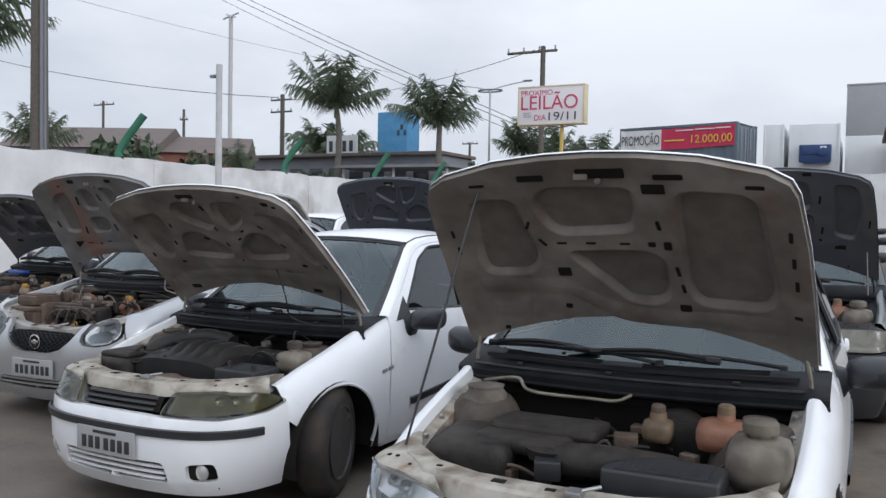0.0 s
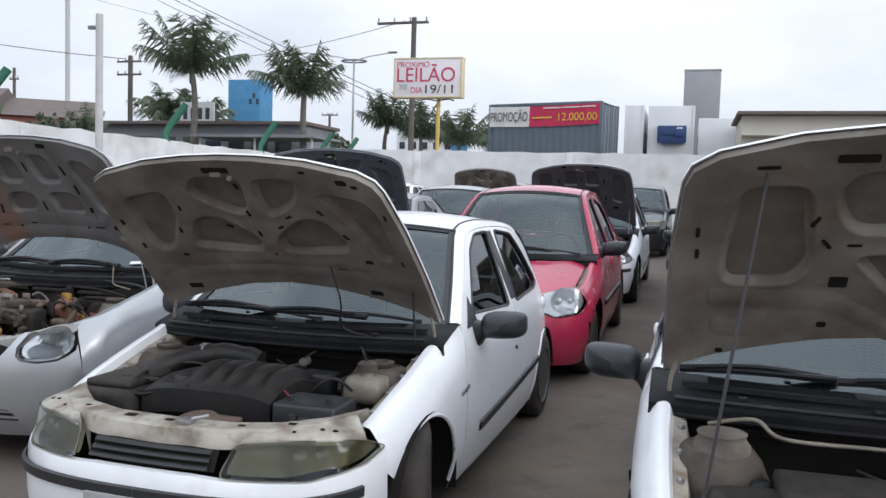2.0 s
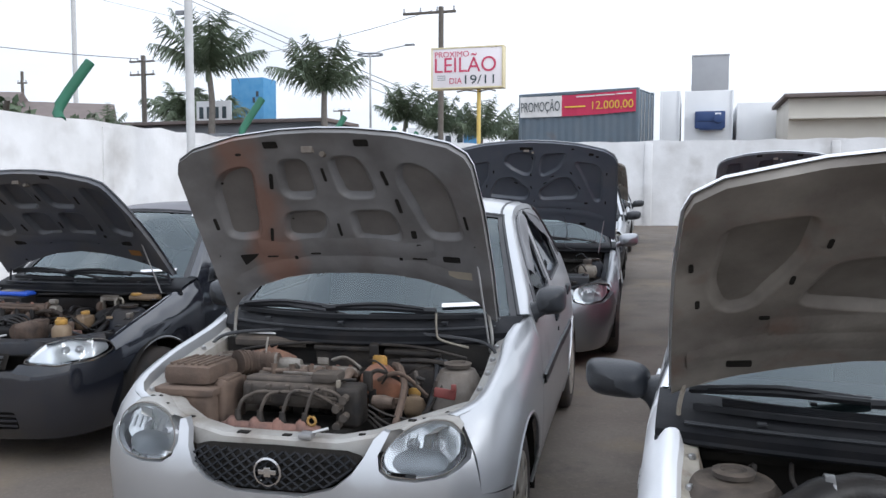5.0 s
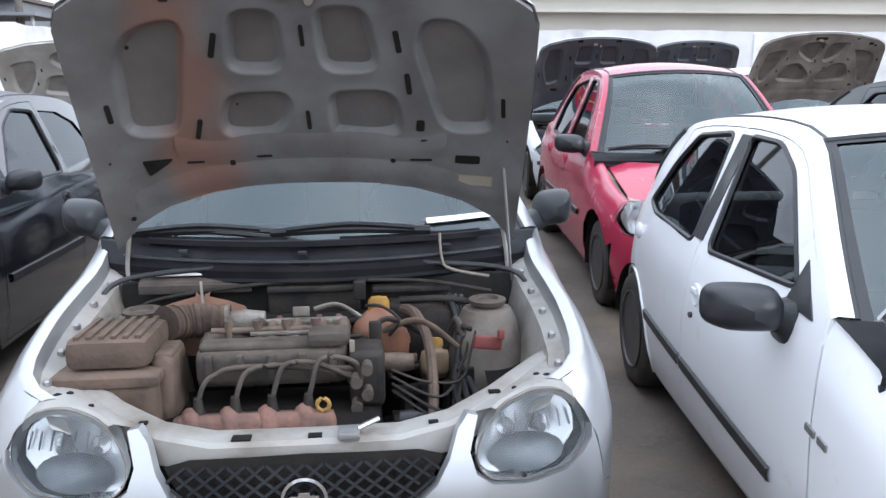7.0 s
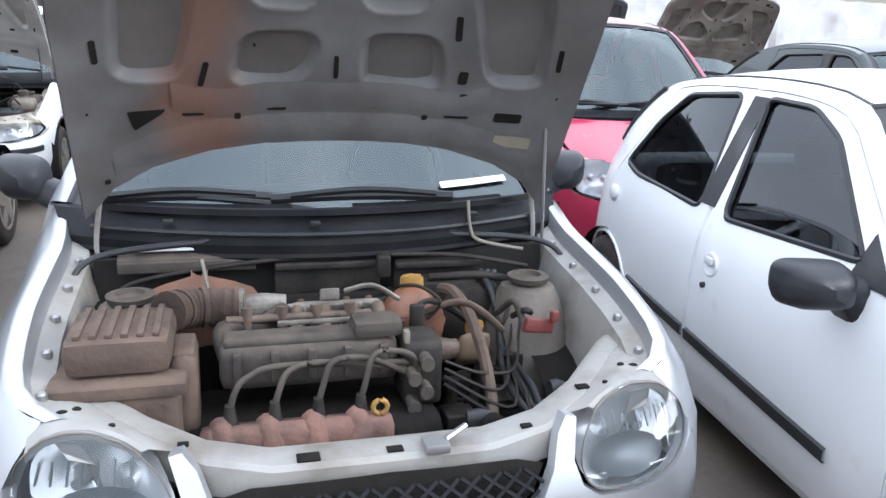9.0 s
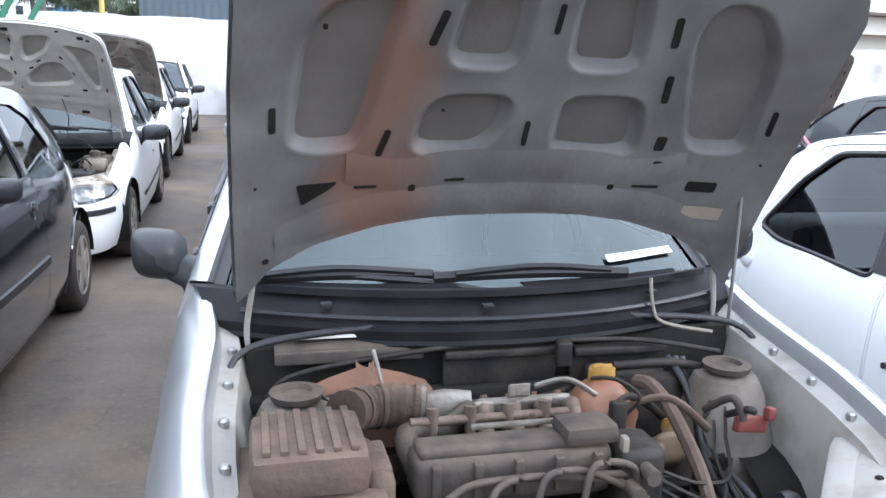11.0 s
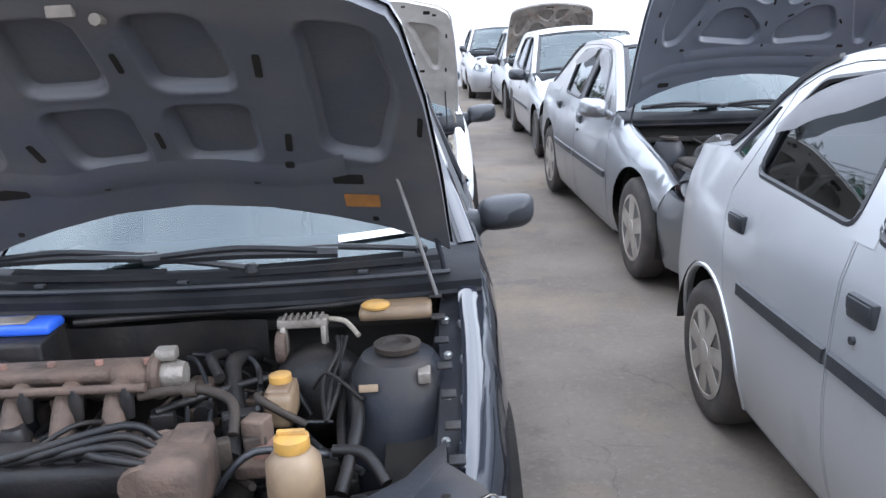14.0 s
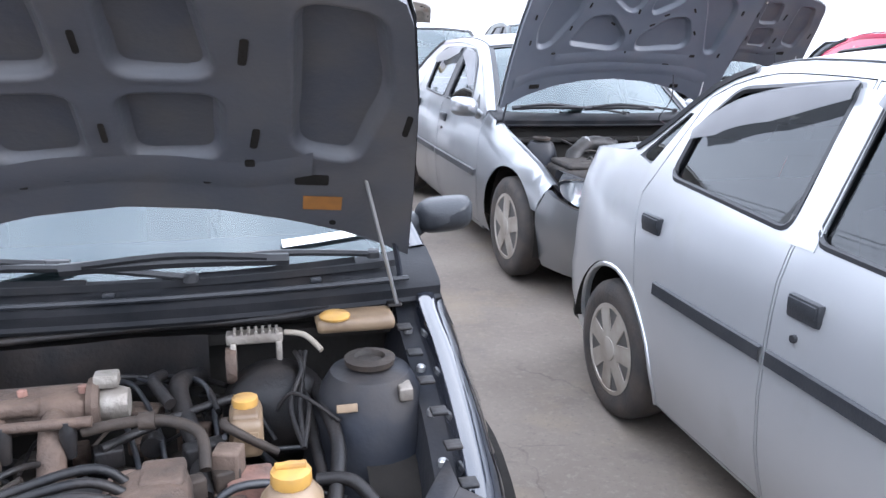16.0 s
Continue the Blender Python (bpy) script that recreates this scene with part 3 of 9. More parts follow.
    faces_part("latch", *join(lathe([(0.012, 0), (0.012, 0.05)], shape(0.02, hl * ld, 0.04) - Vector((0, 0, 0.02)), "y", 8), box(*shape(-0.04, hl * ld, 0.04), 0.05, 0.02, 0.03, 0.004)), TOWER, hood)
    return hood, shape


def wiper(parent, x0, y0, z0, x1, y1, z1, dx=0.24):
    arm = tube([(x0, y0, z0), ((x0 + x1) / 2, (y0 + y1) / 2 - 0.012, (z0 + z1) / 2 + 0.022), (x1, y1, z1 + 0.012)], 0.009, 6)
    blade = tube([(x1 - dx, y1 + 0.015, z1 + 0.006), (x1, y1 - 0.004, z1 + 0.016), (x1 + dx, y1 + 0.01, z1 + 0.004)], 0.016, 6)
    fine = tube([(x1 - dx * 0.8, y1 - 0.006, z1 + 0.018), (x1, y1 - 0.016, z1 + 0.034), (x1 + dx * 0.8, y1 - 0.006, z1 + 0.016)], 0.009, 5)
    faces_part("wiper", *join(arm, blade, fine, lathe([(0.018, -0.01), (0.018, 0.006), (0.012, 0.012)], (x0, y0, z0), "z", 12)), PLASTIC, parent, "black wiper arm and blade")


def mirror(parent, p, sx, mat, size=1.0, reach=1.0, sail=0.0):
    """A door mirror on its foot at p."""
    c = Vector(p)
    shell = []
    for h, k in ((-0.035, 0.55), (-0.03, 0.85), (0.0, 1.0), (0.04, 0.9), (0.072, 0.62), (0.083, 0.3), (0.086, 0.01)):
        shell.append([(c + size * Vector((sx * (0.13 + 0.115 * (abs(math.cos(a)) ** 0.6 * math.copysign(1, math.cos(a))) * k), -h * 1.25, 0.05 + 0.012 * math.cos(a) + 0.07 * (abs(math.sin(a)) ** 0.6 * math.copysign(1, math.sin(a))) * k))) for a in [2 * math.pi * j / 24 for j in range(25)]])
    body = grid(shell)
    foot = grid([[c + size * Vector((sx * x, y0 + hy_ * (abs(math.cos(a)) ** 0.6) * math.copysign(1, math.cos(a)), z0 + hz_ * (abs(math.sin(a)) ** 0.6) * math.copysign(1, math.sin(a)))) for a in [2 * math.pi * j / 14 for j in range(15)]] for x, y0, z0, hy_, hz_ in ((-0.03, 0.015, -0.02, 0.075, 0.085), (0.0, 0.012, -0.015, 0.068, 0.075), (0.03, 0.005, 0.01, 0.048, 0.045), (0.075, 0.0, 0.03, 0.036, 0.036))])
    if sail:
        # long foot that runs forward and down to the corner of the door
        foot = grid([[c + Vector((sx * (x + 0.012 * math.cos(a)), y + w * math.cos(a) - 0.35 * sail * max(0.0, -math.sin(a)), z + h * (math.sin(a) if math.sin(a) < 0 else 0.3 * math.sin(a)))) for a in [2 * math.pi * j / 16 for j in range(17)]] for x, y, z, w, h in ((-0.035, 0.0, -0.005, 0.085, sail), (-0.005, 0.0, -0.002, 0.08, sail * 0.92), (0.025, -0.005, 0.03, 0.055, sail * 0.5), (0.065, -0.01, 0.045, 0.045, 0.055))])
    body = ([Vector((c.x + (v[0] - c.x) * reach, v[1], v[2])) for v in body[0]], body[1])
    ob = faces_part("door_mirror", *join(body, foot), mat, parent)
    disc = [c + size * Vector((sx * reach * (0.13 + 0.095 * math.cos(a)), 0.040, 0.05 + 0.055 * math.sin(a))) for a in [2 * math.pi * j / 18 for j in range(18)]]
    faces_part("mirror_glass", disc, [tuple(range(18))], CHROME, ob)


def build_car(name, m, label, spec, paint, hood=None, wheels="steel", engine=None, roof_paint=None, screen=None, mirror_mat=None, bay=None, group="cars parked in rows", detail=True, strip=True, paper=False, visors=False):
    """A whole car: nose at local y = 0, tail towards +y, standing on z = 0. hood: (degrees open, lining, pocket skin, pattern) or None for shut."""
    car = base(name, m, label, "car", group)
    squat = spec.get("low", 1.0)
    S = Shape(spec["plan"], spec["belt"], spec["roof"], spec["ends"], spec.get("lean", 0.36))
    belt, roofz = spec["belt"], spec["roof"]
    yf, yr, r = spec["axles"]
    arch = r + 0.065
    scr, glz = screen or SCREEN, TINT
    bay = bay or PRIMER
    up = [Vector((*p, 0)) for p in spec["upper"]]
    upper = [(v.x, v.y) for v in spline(up, 5)]
    upx, upz = [p[0] for p in upper], [p[1] for p in upper]

    def top(y):
        return float(np.interp(y, upx, upz))

    def side(y, z, depth=0.0):
        return S.at(S.u(y), z, depth)

    def arch_points(yc, a0, a1, n=14):
        return [(yc + arch * math.cos(radians(a0 + (a1 - a0) * k / n)), r + arch * math.sin(radians(a0 + (a1 - a0) * k / n))) for k in range(n + 1)]

    a_sill = math.degrees(math.asin(min(1.0, (0.19 - r) / arch)))
    door_y, tip, ftop = spec["door"], spec["tip"], spec["fender"]
    d1, d2 = spec["b_line"], spec["c_line"]
    fy = [p[0] for p in ftop]
    fz = [p[1] for p in ftop]

    def fender_z(y):
        return float(np.interp(y, fy, fz))

    # side panels
    for sx in (1, -1):
        def P(u, v, t, sx=sx):
            q = side(u, v, t)
            return Vector((q.x * sx, q.y, q.z))

        def PF(u, v, t, sx=sx):
            k = max(0.0, min(1.0, (v - (fender_z(u) - 0.15)) / 0.15))
            q = side(u, v, t + spec.get("tuck", 0.055) * k * k * (1.0 - 0.75 * step01(0.95, door_y, u)))
            return Vector((q.x * sx, q.y, q.z))

        fp = [(tip, 0.50)] + [(yf - arch * math.cos(a), r + arch * math.sin(a)) for a in [radians(x) for x in range(30, 180 - int(a_sill), 10)]] + [(yf + arch * math.cos(radians(a_sill)), 0.19), (door_y - 0.03, 0.19), (door_y - 0.035, 0.5), (door_y - 0.004, belt - 0.12), (door_y + 0.045, belt + 0.005)]
        fys = list(np.linspace(min(door_y + 0.04, fy[-1]), fy[0], 16))
        ftl = [(y, fender_z(y)) for y in fys]
        lip = grid([[PF(y, fender_z(y), 0.0) + Vector((-sx * a, 0, b)) for y in fys] for a, b in ((0, 0), (0.012, 0.004), (0.028, 0.006), (0.040, 0.003), (0.046, -0.012), (0.055, -0.045))])
        faces_part("fender", *join(sheet(fp + ftl, [], PF, 0.075, 0.0), lip), paint, car, weld=True)
        if detail:
            if "script" in spec:
                for dy, dz, w in ((0.0, 0.0, 0.05), (0.062, -0.008, 0.045)):
                    q0 = PF(spec["script"][0] - dy, spec["script"][1] + dz, -0.004)
                    faces_part("script_bar", *box(q0.x, q0.y, q0.z, 0.006, w, 0.022, 0.002, (8, 0, 0)), ROD, car, "small grey lettering bar")
            rim_ = [PF(yf - (arch - 0.004) * math.cos(a), r + (arch - 0.004) * math.sin(a), 0.004) for a in np.linspace(0.45, 3.3, 18)]
            faces_part("arch_lip", *tube(rim_, 0.009, 5, 1), paint, car)
            rim_ = [P(yr - (arch - 0.002) * math.cos(a), r + (arch - 0.002) * math.sin(a), 0.002) for a in np.linspace(-0.25, 3.35, 22)]
            faces_part("arch_lip", *tube(rim_, 0.010, 6, 1), paint, car)
        # doors and the rest of the side
        lo = 0.20
        w1, w2 = spec["window1"], spec["window2"]
        back_arch = [(yr + arch * math.cos(radians(a)), r + arch * math.sin(radians(a))) for a in range(180 - int(a_sill), int(a_sill) - 1, -10)]

        def frame_line(y0, y1, n=10, gap=0.028):
            return [(y, top(y) - gap) for y in np.linspace(y0, y1, n)]

        door1 = [(door_y, lo), (d1, lo), (d1 + 0.01, belt), (d1 + spec["lean1"], top(d1 + spec["lean1"]) - 0.03)] + frame_line(d1 + spec["lean1"], door_y + 0.17, 12)[1:] + [(door_y + 0.045, belt + 0.005), (door_y, belt - 0.12), (door_y - 0.03, 0.5)]
        doors = [(door1, w1)]
        if d2:
            da = [q for q in back_arch if q[0] < d2 and q[1] < belt - 0.1]
            half = [q for q in back_arch if q[0] <= yr and q[1] > lo + 0.05 and q[0] < d2 - 0.02]
            door2 = [(d1 + 0.008, lo), (min(d2, half[0][0]), lo)] + half + [(d2, max(half[-1][1] + 0.02, belt - 0.16)), (d2 + 0.04, belt)] + [(spec["c_top"], top(spec["c_top"]) - 0.03)] + frame_line(spec["c_top"], d1 + spec["lean1"] + 0.01, 8)[1:] + [(d1 + 0.018, belt)]
            doors.append((door2, w2))
            loose = [spec["quarter"]] if spec.get("quarter") else []
        else:
            loose = [w2]
        tail = S.total

        def T(u, v, t, sx=sx):
            q = S.at(u, v, t)
            return Vector((q.x * sx, q.y, q.z))

        ushell = [(S.u(y), z) for y, z in [(door_y - 0.03, 0.16)] + [q for q in back_arch] + [(yr + arch + 0.01, 0.34)]]
        rear_edge = spec["rear_edge"]
        end_u = S.u(rear_edge[0][0])
        shell_out = ushell + [(S.u(y), z) for y, z in rear_edge] + [(S.u(y), z) for y, z in reversed(upper)] + [(S.u(door_y - 0.03), 0.5)]
        holes = [[(S.u(y), z) for y, z in d] for d, _ in doors] + [[(S.u(y), z) for y, z in w] for w in loose]
        faces_part("body_side", *sheet(shell_out, holes, T, 0.085, 0.03), paint, car)
        for k, (d, w) in enumerate(doors):
            cy, cz = sum(p[0] for p in d) / len(d), sum(p[1] for p in d) / len(d)
            g = [(p[0] + (0.004 if p[0] < cy else -0.004), p[1] + (0.004 if p[1] < cz else -0.004)) for p in d]
            dob = faces_part("front_door" if k == 0 else "rear_door", *sheet(g, [rounded(w, 0.045)], P, 0.085, 0.02), paint, car)
            faces_part("window", *sheet(rounded(w, 0.045), [], lambda u, v, t: P(u, v, 0.014 + t), 0.12), glz, dob)
            rim = [P(y, z, 0.004) for y, z in rounded(w, 0.045)]
            faces_part("window_seal", *tube(rim + [rim[0]], 0.011, 5, 1), PLASTIC, dob)
            hx, hz_ = spec["handles"][k]
            hp = P(hx, hz_, 0.0)
            if spec.get("flap"):
                faces_part("door_handle", *join(box(hp.x + sx * 0.002, hp.y, hp.z, 0.026, 0.125, 0.066, 0.012), box(hp.x + sx * 0.014, hp.y, hp.z + 0.008, 0.010, 0.11, 0.034, 0.005)), TRIM, dob)
            else:
                grip = faces_part("door_handle", *lathe([(0.046, -0.004 * sx), (0.047, 0.005 * sx), (0.040, 0.008 * sx), (0.034, 0.004 * sx)] if k == 0 else [(0.04, -0.004 * sx), (0.042, 0.008 * sx), (0.03, 0.018 * sx), (0.01, 0.021 * sx)], (hp.x, hp.y, hp.z), "x", 20), paint, dob)
                if k == 0:
                    faces_part("cup", *lathe([(0.040, 0.002 * sx), (0.03, 0.0035 * sx), (0.004, 0.004 * sx)], (hp.x, hp.y, hp.z), "x", 18), RIM, grip, "grey recess of the handle")
                    faces_part("flap", *box(hp.x + sx * 0.008, hp.y + 0.006, hp.z + 0.014, 0.012, 0.05, 0.026, 0.006), paint, grip)
            if k == 0:
                faces_part("key_lock", *lathe([(0.011, -0.01), (0.012, 0.006)], P(hx + 0.02, hz_ - 0.085, 0) , "x", 10), PLASTIC, dob)
            if strip:
                ya, yb = (door_y + 0.02, d1 - 0.01) if k == 0 else (d1 + 0.02, min(d2, yr - arch) - 0.0)
                zs = spec.get("strip_z", 0.50)
                if spec.get("strip_line"):
                    sa, za, sb, zb = spec["strip_line"]
                    ya, yb = (sa, d1 - 0.01) if k == 0 else (d1 + 0.02, min(sb, yr - arch + 0.02))
                faces_part("rub_strip", *grid([[P(y, (zs if not spec.get("strip_line") else za + (zb - za) * (y - sa) / (sb - sa)) + b, -c) for y in np.linspace(ya, yb, 12)] for b, c in ((-0.024, 0.0), (-0.02, 0.012), (0.02, 0.012), (0.024, 0.0))]), TRIM, dob)
            if visors:
                low = w[0] if k == 0 else w[2]
                pth = w[2:5] + ([(w[4][0] + (low[0] - w[4][0]) * 0.5, w[4][1] + (low[1] - w[4][1]) * 0.5)] if k == 0 else [])
                pth = [p for i in range(len(pth) - 1) for p in [(pth[i][0] + (pth[i + 1][0] - pth[i][0]) * j / 5, pth[i][1] + (pth[i + 1][1] - pth[i][1]) * j / 5) for j in range(5)]] + pth[-1:]
                for _ in range(12):
                    pth = pth[:1] + [((a[0] + 2 * b[0] + c[0]) / 4, (a[1] + 2 * b[1] + c[1]) / 4) for a, b, c in zip(pth, pth[1:], pth[2:])] + pth[-1:]
                rows_v = []
                for off, dep in ((-0.006, 0.006), (0.0, 0.016), (0.03, 0.022), (0.065, 0.026), (0.095, 0.027)):
                    row = []
                    for i, q in enumerate(pth):
                        a_, b_ = pth[max(i - 1, 0)], pth[min(i + 1, len(pth) - 1)]
                        dv = Vector((b_[0] - a_[0], b_[1] - a_[1])).normalized()
                        taper = 0.45 + 0.55 * min(1.0, 4.0 * min(i, len(pth) - 1 - i) / len(pth)) if off > 0 else 1.0
                        row.append(P(q[0] - dv.y * off * taper, q[1] + dv.x * off * taper, -dep))
                    rows_v.append(row)
                faces_part("wind_deflector", *grid(rows_v), SMOKE, dob, "smoked plastic wind deflector", smooth=30)
        for w in loose:
            faces_part("side_window", *sheet(rounded([(y, z) for y, z in w], 0.05), [], lambda u, v, t: P(u, v, 0.012 + t), 0.12), glz, car)
        # black sash between the windows
        bw = spec["lean1"]
        sash = [(max(p[0] for p in w1) - 0.01, belt + 0.02), (min(p[0] for p in w2) + 0.012, belt + 0.02), (min(p[0] for p in w2) + 0.0, top(d1) - 0.055), (max(p[0] for p in w1 if p[1] > belt + 0.2) - 0.005, top(d1) - 0.055)]
        if d2:
            faces_part("window_sash", *sheet(sash, [], lambda u, v, t: P(u, v, -0.004 + t), 0.1, 0.01), paint if spec.get("sash_paint") else PLASTIC, car)
        # Liners are near black, with the shade of the arch in their colour.
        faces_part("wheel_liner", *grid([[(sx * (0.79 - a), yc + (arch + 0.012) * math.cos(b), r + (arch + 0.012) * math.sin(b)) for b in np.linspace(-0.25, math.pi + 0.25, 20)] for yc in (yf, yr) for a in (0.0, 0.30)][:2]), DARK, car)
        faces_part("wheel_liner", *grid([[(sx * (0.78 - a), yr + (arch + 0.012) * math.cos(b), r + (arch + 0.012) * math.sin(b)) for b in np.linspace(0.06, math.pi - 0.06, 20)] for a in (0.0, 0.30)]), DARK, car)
        wx = spec.get("track", 0.70)
        for yw, turn_ in ((yf, spec.get("steer", 0.0)), (yr, 0.0)):
            hub = wheel(car, sx * wx, yw, r, wheels, sx)
            hub.rotation_euler.z, hub.scale.z, hub.location.z = radians(turn_), 1 / squat, r / squat
        mp = side(spec["mirror"][0], spec["mirror"][1], 0.0)
        mirror(car, (sx * mp.x, mp.y, mp.z), sx, mirror_mat or TRIM, spec.get("mirror_size", 1.0), spec.get("reach", 1.0), spec.get("sail", 0.0))
        faces_part("mirror_patch", *sheet([(door_y + 0.10, belt - 0.02), (door_y + 0.27, belt - 0.01), (door_y + 0.25, belt + 0.12)], [], lambda u, v, t: P(u, v, -0.004 + t), 0.1, 0.006), PLASTIC, car)
        # lamps at the tail
        tl = spec["taillamp"]
        faces_part("tail_lamp", *sheet(tl, [], lambda u, v, t: T(S.total - u, v, -0.006 + t), 0.06, 0.02), REDLAMP, car)

    def both(fn):
        """A panel that runs across the car: its half and the mirrored one."""
        a = fn(1)
        return join(a, flip(a, -1))

    # bumpers, nose
    ua = S.u(yf - arch - 0.01)
    bz = spec["bumper"]
    nose = spec["nose"]

    def F(u, v, t):
        return S.at(u, v, t)

    lamp = spec["lamp"]
    gr = spec["grille"]
    front = [(0, 0.15), (ua, 0.17), (ua + 0.02, 0.30)] + ([(S.u(yf - arch * 0.88), r + arch * 0.475)] if tip < 0.3 else []) + [(S.u(tip), bz)] + [(u, z) for u, z in spec["bumper_top"]] + [(0, spec["bumper_top"][-1][1])]
    fog = [rounded([(a, b) for a, b in spec["fog"]], 0.03)] if spec.get("fog") else []
    intake = [rounded(spec["intake"], 0.02)] if spec.get("intake") else []
    bump = faces_part("front_bumper", *both(lambda k: sheet(front, fog + intake, F, 0.075, 0.03)), spec.get("bumper_mat") or paint, car)
    for h in fog + intake:
        for sx in (1, -1):
            faces_part("bumper_opening", *flip(sheet(h, [], lambda u, v, t: F(u, v, 0.03), 0.1), sx), DARK, bump)
    if fog:
        cx = sum(p[0] for p in spec["fog"]) / len(spec["fog"])
        cz = sum(p[1] for p in spec["fog"]) / len(spec["fog"])
        c = F(cx, cz, 0.01)
        for sx in (1, -1):
            faces_part("fog_lamp", *lathe([(0.035, 0.01), (0.038, 0.0), (0.02, -0.006)], (c.x * sx, c.y, c.z), "y", 14), REFLECTOR, bump)
    if spec.get("intake"):
        for k in range(3):
            zz = min(p[1] for p in spec["intake"]) + 0.025 + 0.03 * k
            xx = max(p[0] for p in spec["intake"]) - 0.02
            faces_part("intake_bar", *both(lambda q: grid([[F(u, zz + a, 0.008 + b) for u in np.linspace(0, xx, 8)] for a, b in ((-0.007, 0), (0.007, 0), (0.007, 0.02))])), spec.get("bumper_mat") or paint, bump)
    if spec.get("bump_strip"):
        z0, z1, um = spec["bump_strip"]
        faces_part("bumper_strip", *both(lambda k: grid([[F(u, z0 + (z1 - z0) * a, -b) for u in np.linspace(0.0, um, 24)] for a, b in ((0, 0), (0.1, 0.012), (0.9, 0.012), (1, 0))])), PLASTIC, bump)
    if spec.get("plate", True):
        pz = spec.get("plate_z", 0.36)
        pf = F(0, pz, 0)
        plate = faces_part("number_plate", *box(0, pf.y - 0.012, pz, 0.40, 0.012, 0.13, 0.004), material_plate, bump)
        for k in range(7):
            faces_part("plate_bar", *box(-0.145 + 0.048 * k + (0.012 if k > 2 else 0), pf.y - 0.0195, pz - 0.012, 0.030, 0.004, 0.062, 0.001), BAR, plate)
        faces_part("plate_bar", *box(0, pf.y - 0.0195, pz + 0.045, 0.16, 0.004, 0.014, 0.001), BAR, plate)
    # Backing sheet behind the grille, shade put into its near-black colour.
    faces_part("grille", *both(lambda k: sheet(gr, [], lambda u, v, t: F(u, v, 0.035), 0.08)), DARK, car)
    if spec.get("mesh_grille"):
        bars = []
        umax, z0, z1 = max(p[0] for p in gr), min(p[1] for p in gr), max(p[1] for p in gr)
        for k in range(-14, 15):
            for sgn in (-1, 1):
                seg_ = []
                for t in np.linspace(0, 1, 12):
                    u = k * 0.045 + sgn * (t - 0.5) * (z1 - z0) * 1.5
                    z = z0 + (z1 - z0) * t
                    if inside((abs(u), z), gr):
                        q = F(abs(u), z, 0.012)
                        seg_.append((math.copysign(q.x, u), q.y, q.z))
                if len(seg_) > 2:
                    bars.append(tube(seg_, 0.005, 4, 1))
        faces_part("grille_mesh", *join(*bars), COWL, car)
    else:
        z0, z1 = min(p[1] for p in gr), max(p[1] for p in gr)
        for k in range(3):
            zz = z0 + (z1 - z0) * (k + 0.8) / 3.6
            um = max(p[0] for p in gr) - 0.02
            faces_part("grille_bar", *both(lambda q: grid([[F(u, zz + a, 0.012 + b) for u in np.linspace(0, um, 10)] for a, b in ((-0.006, 0.012), (-0.005, 0), (0.005, 0), (0.006, 0.012))])), PLASTIC, car)
    if spec.get("badge"):
        c = F(0, spec["badge"], 0.0)
        faces_part("badge", *join(lathe([(0.047, 0.004), (0.052, -0.012), (0.045, -0.014), (0.043, -0.004)], (0, c.y + 0.012, c.z), "y", 28, False), box(0, c.y + 0.002, c.z, 0.066, 0.008, 0.017, 0.002), box(0, c.y + 0.002, c.z, 0.026, 0.009, 0.034, 0.002)), CHROME, car, "round chrome badge with a plain bar")
    for sx in (1, -1):
        def L(u, v, t, sx=sx):
            q = F(u, v, t)
            return Vector((q.x * sx, q.y, q.z))

        hl = rounded(lamp, spec.get("lamp_r", 0.06))
        lob = faces_part("headlight", *sheet(hl, [], lambda u, v, t: L(u, v, 0.004 + t - 0.006 * math.sin(math.pi * min(1.0, max(0.0, (v - 0.58) / 0.16)))), 0.04, 0.006), spec.get("lens", CLEAR), car, smooth=80)
        cu, cz = sum(p[0] for p in lamp) / len(lamp), sum(p[1] for p in lamp) / len(lamp)
        faces_part("reflector", *sheet([(cu + (a - cu) * 0.97, cz + (b - cz) * 0.97) for a, b in hl], [], lambda u, v, t: L(u, v, 0.035 + 0.055 * max(0.0, 1 - math.hypot((u - cu) / 0.14, (v - cz) / 0.09) ** 2)), 0.03), spec.get("reflector", REFLECTOR), lob)
        if spec.get("mesh_grille"):
            # Grey ellipse makes the lamp's lower half darker, thin grey streaks above it.
            bowl = [(cu - 0.015 + 0.105 * math.cos(a), cz - 0.036 + 0.040 * math.sin(a)) for a in [2 * math.pi * k / 22 for k in range(22)]]
            faces_part("lamp_bowl", *sheet(bowl, [], lambda u, v, t: L(u, v, 0.030 + 0.02 * max(0.0, 1 - ((u - cu + 0.015) / 0.105) ** 2 - ((v - cz + 0.036) / 0.04) ** 2)), 0.02), BOWL, lob, "dull grey lower bowl")
            for k in range(7):
                u0 = cu - 0.07 + 0.032 * k
                faces_part("lens_flute", *tube([L(u0, cz + 0.008, 0.022), L(u0 + 0.006, cz + 0.045, 0.022)], 0.0025, 5, 1), BOWL, lob)
        for du in (-0.05, 0.06):
            q = L(cu + du, cz, 0.07)
            faces_part("bulb", *lathe([(0.022, 0.02), (0.024, 0.0), (0.012, -0.02)], q, "y", 12), REFLECTOR, lob)
        lt = [p for p in hl if p[1] > cz + 0.55 * (max(q[1] for q in hl) - cz)]
        lt = sorted(lt)
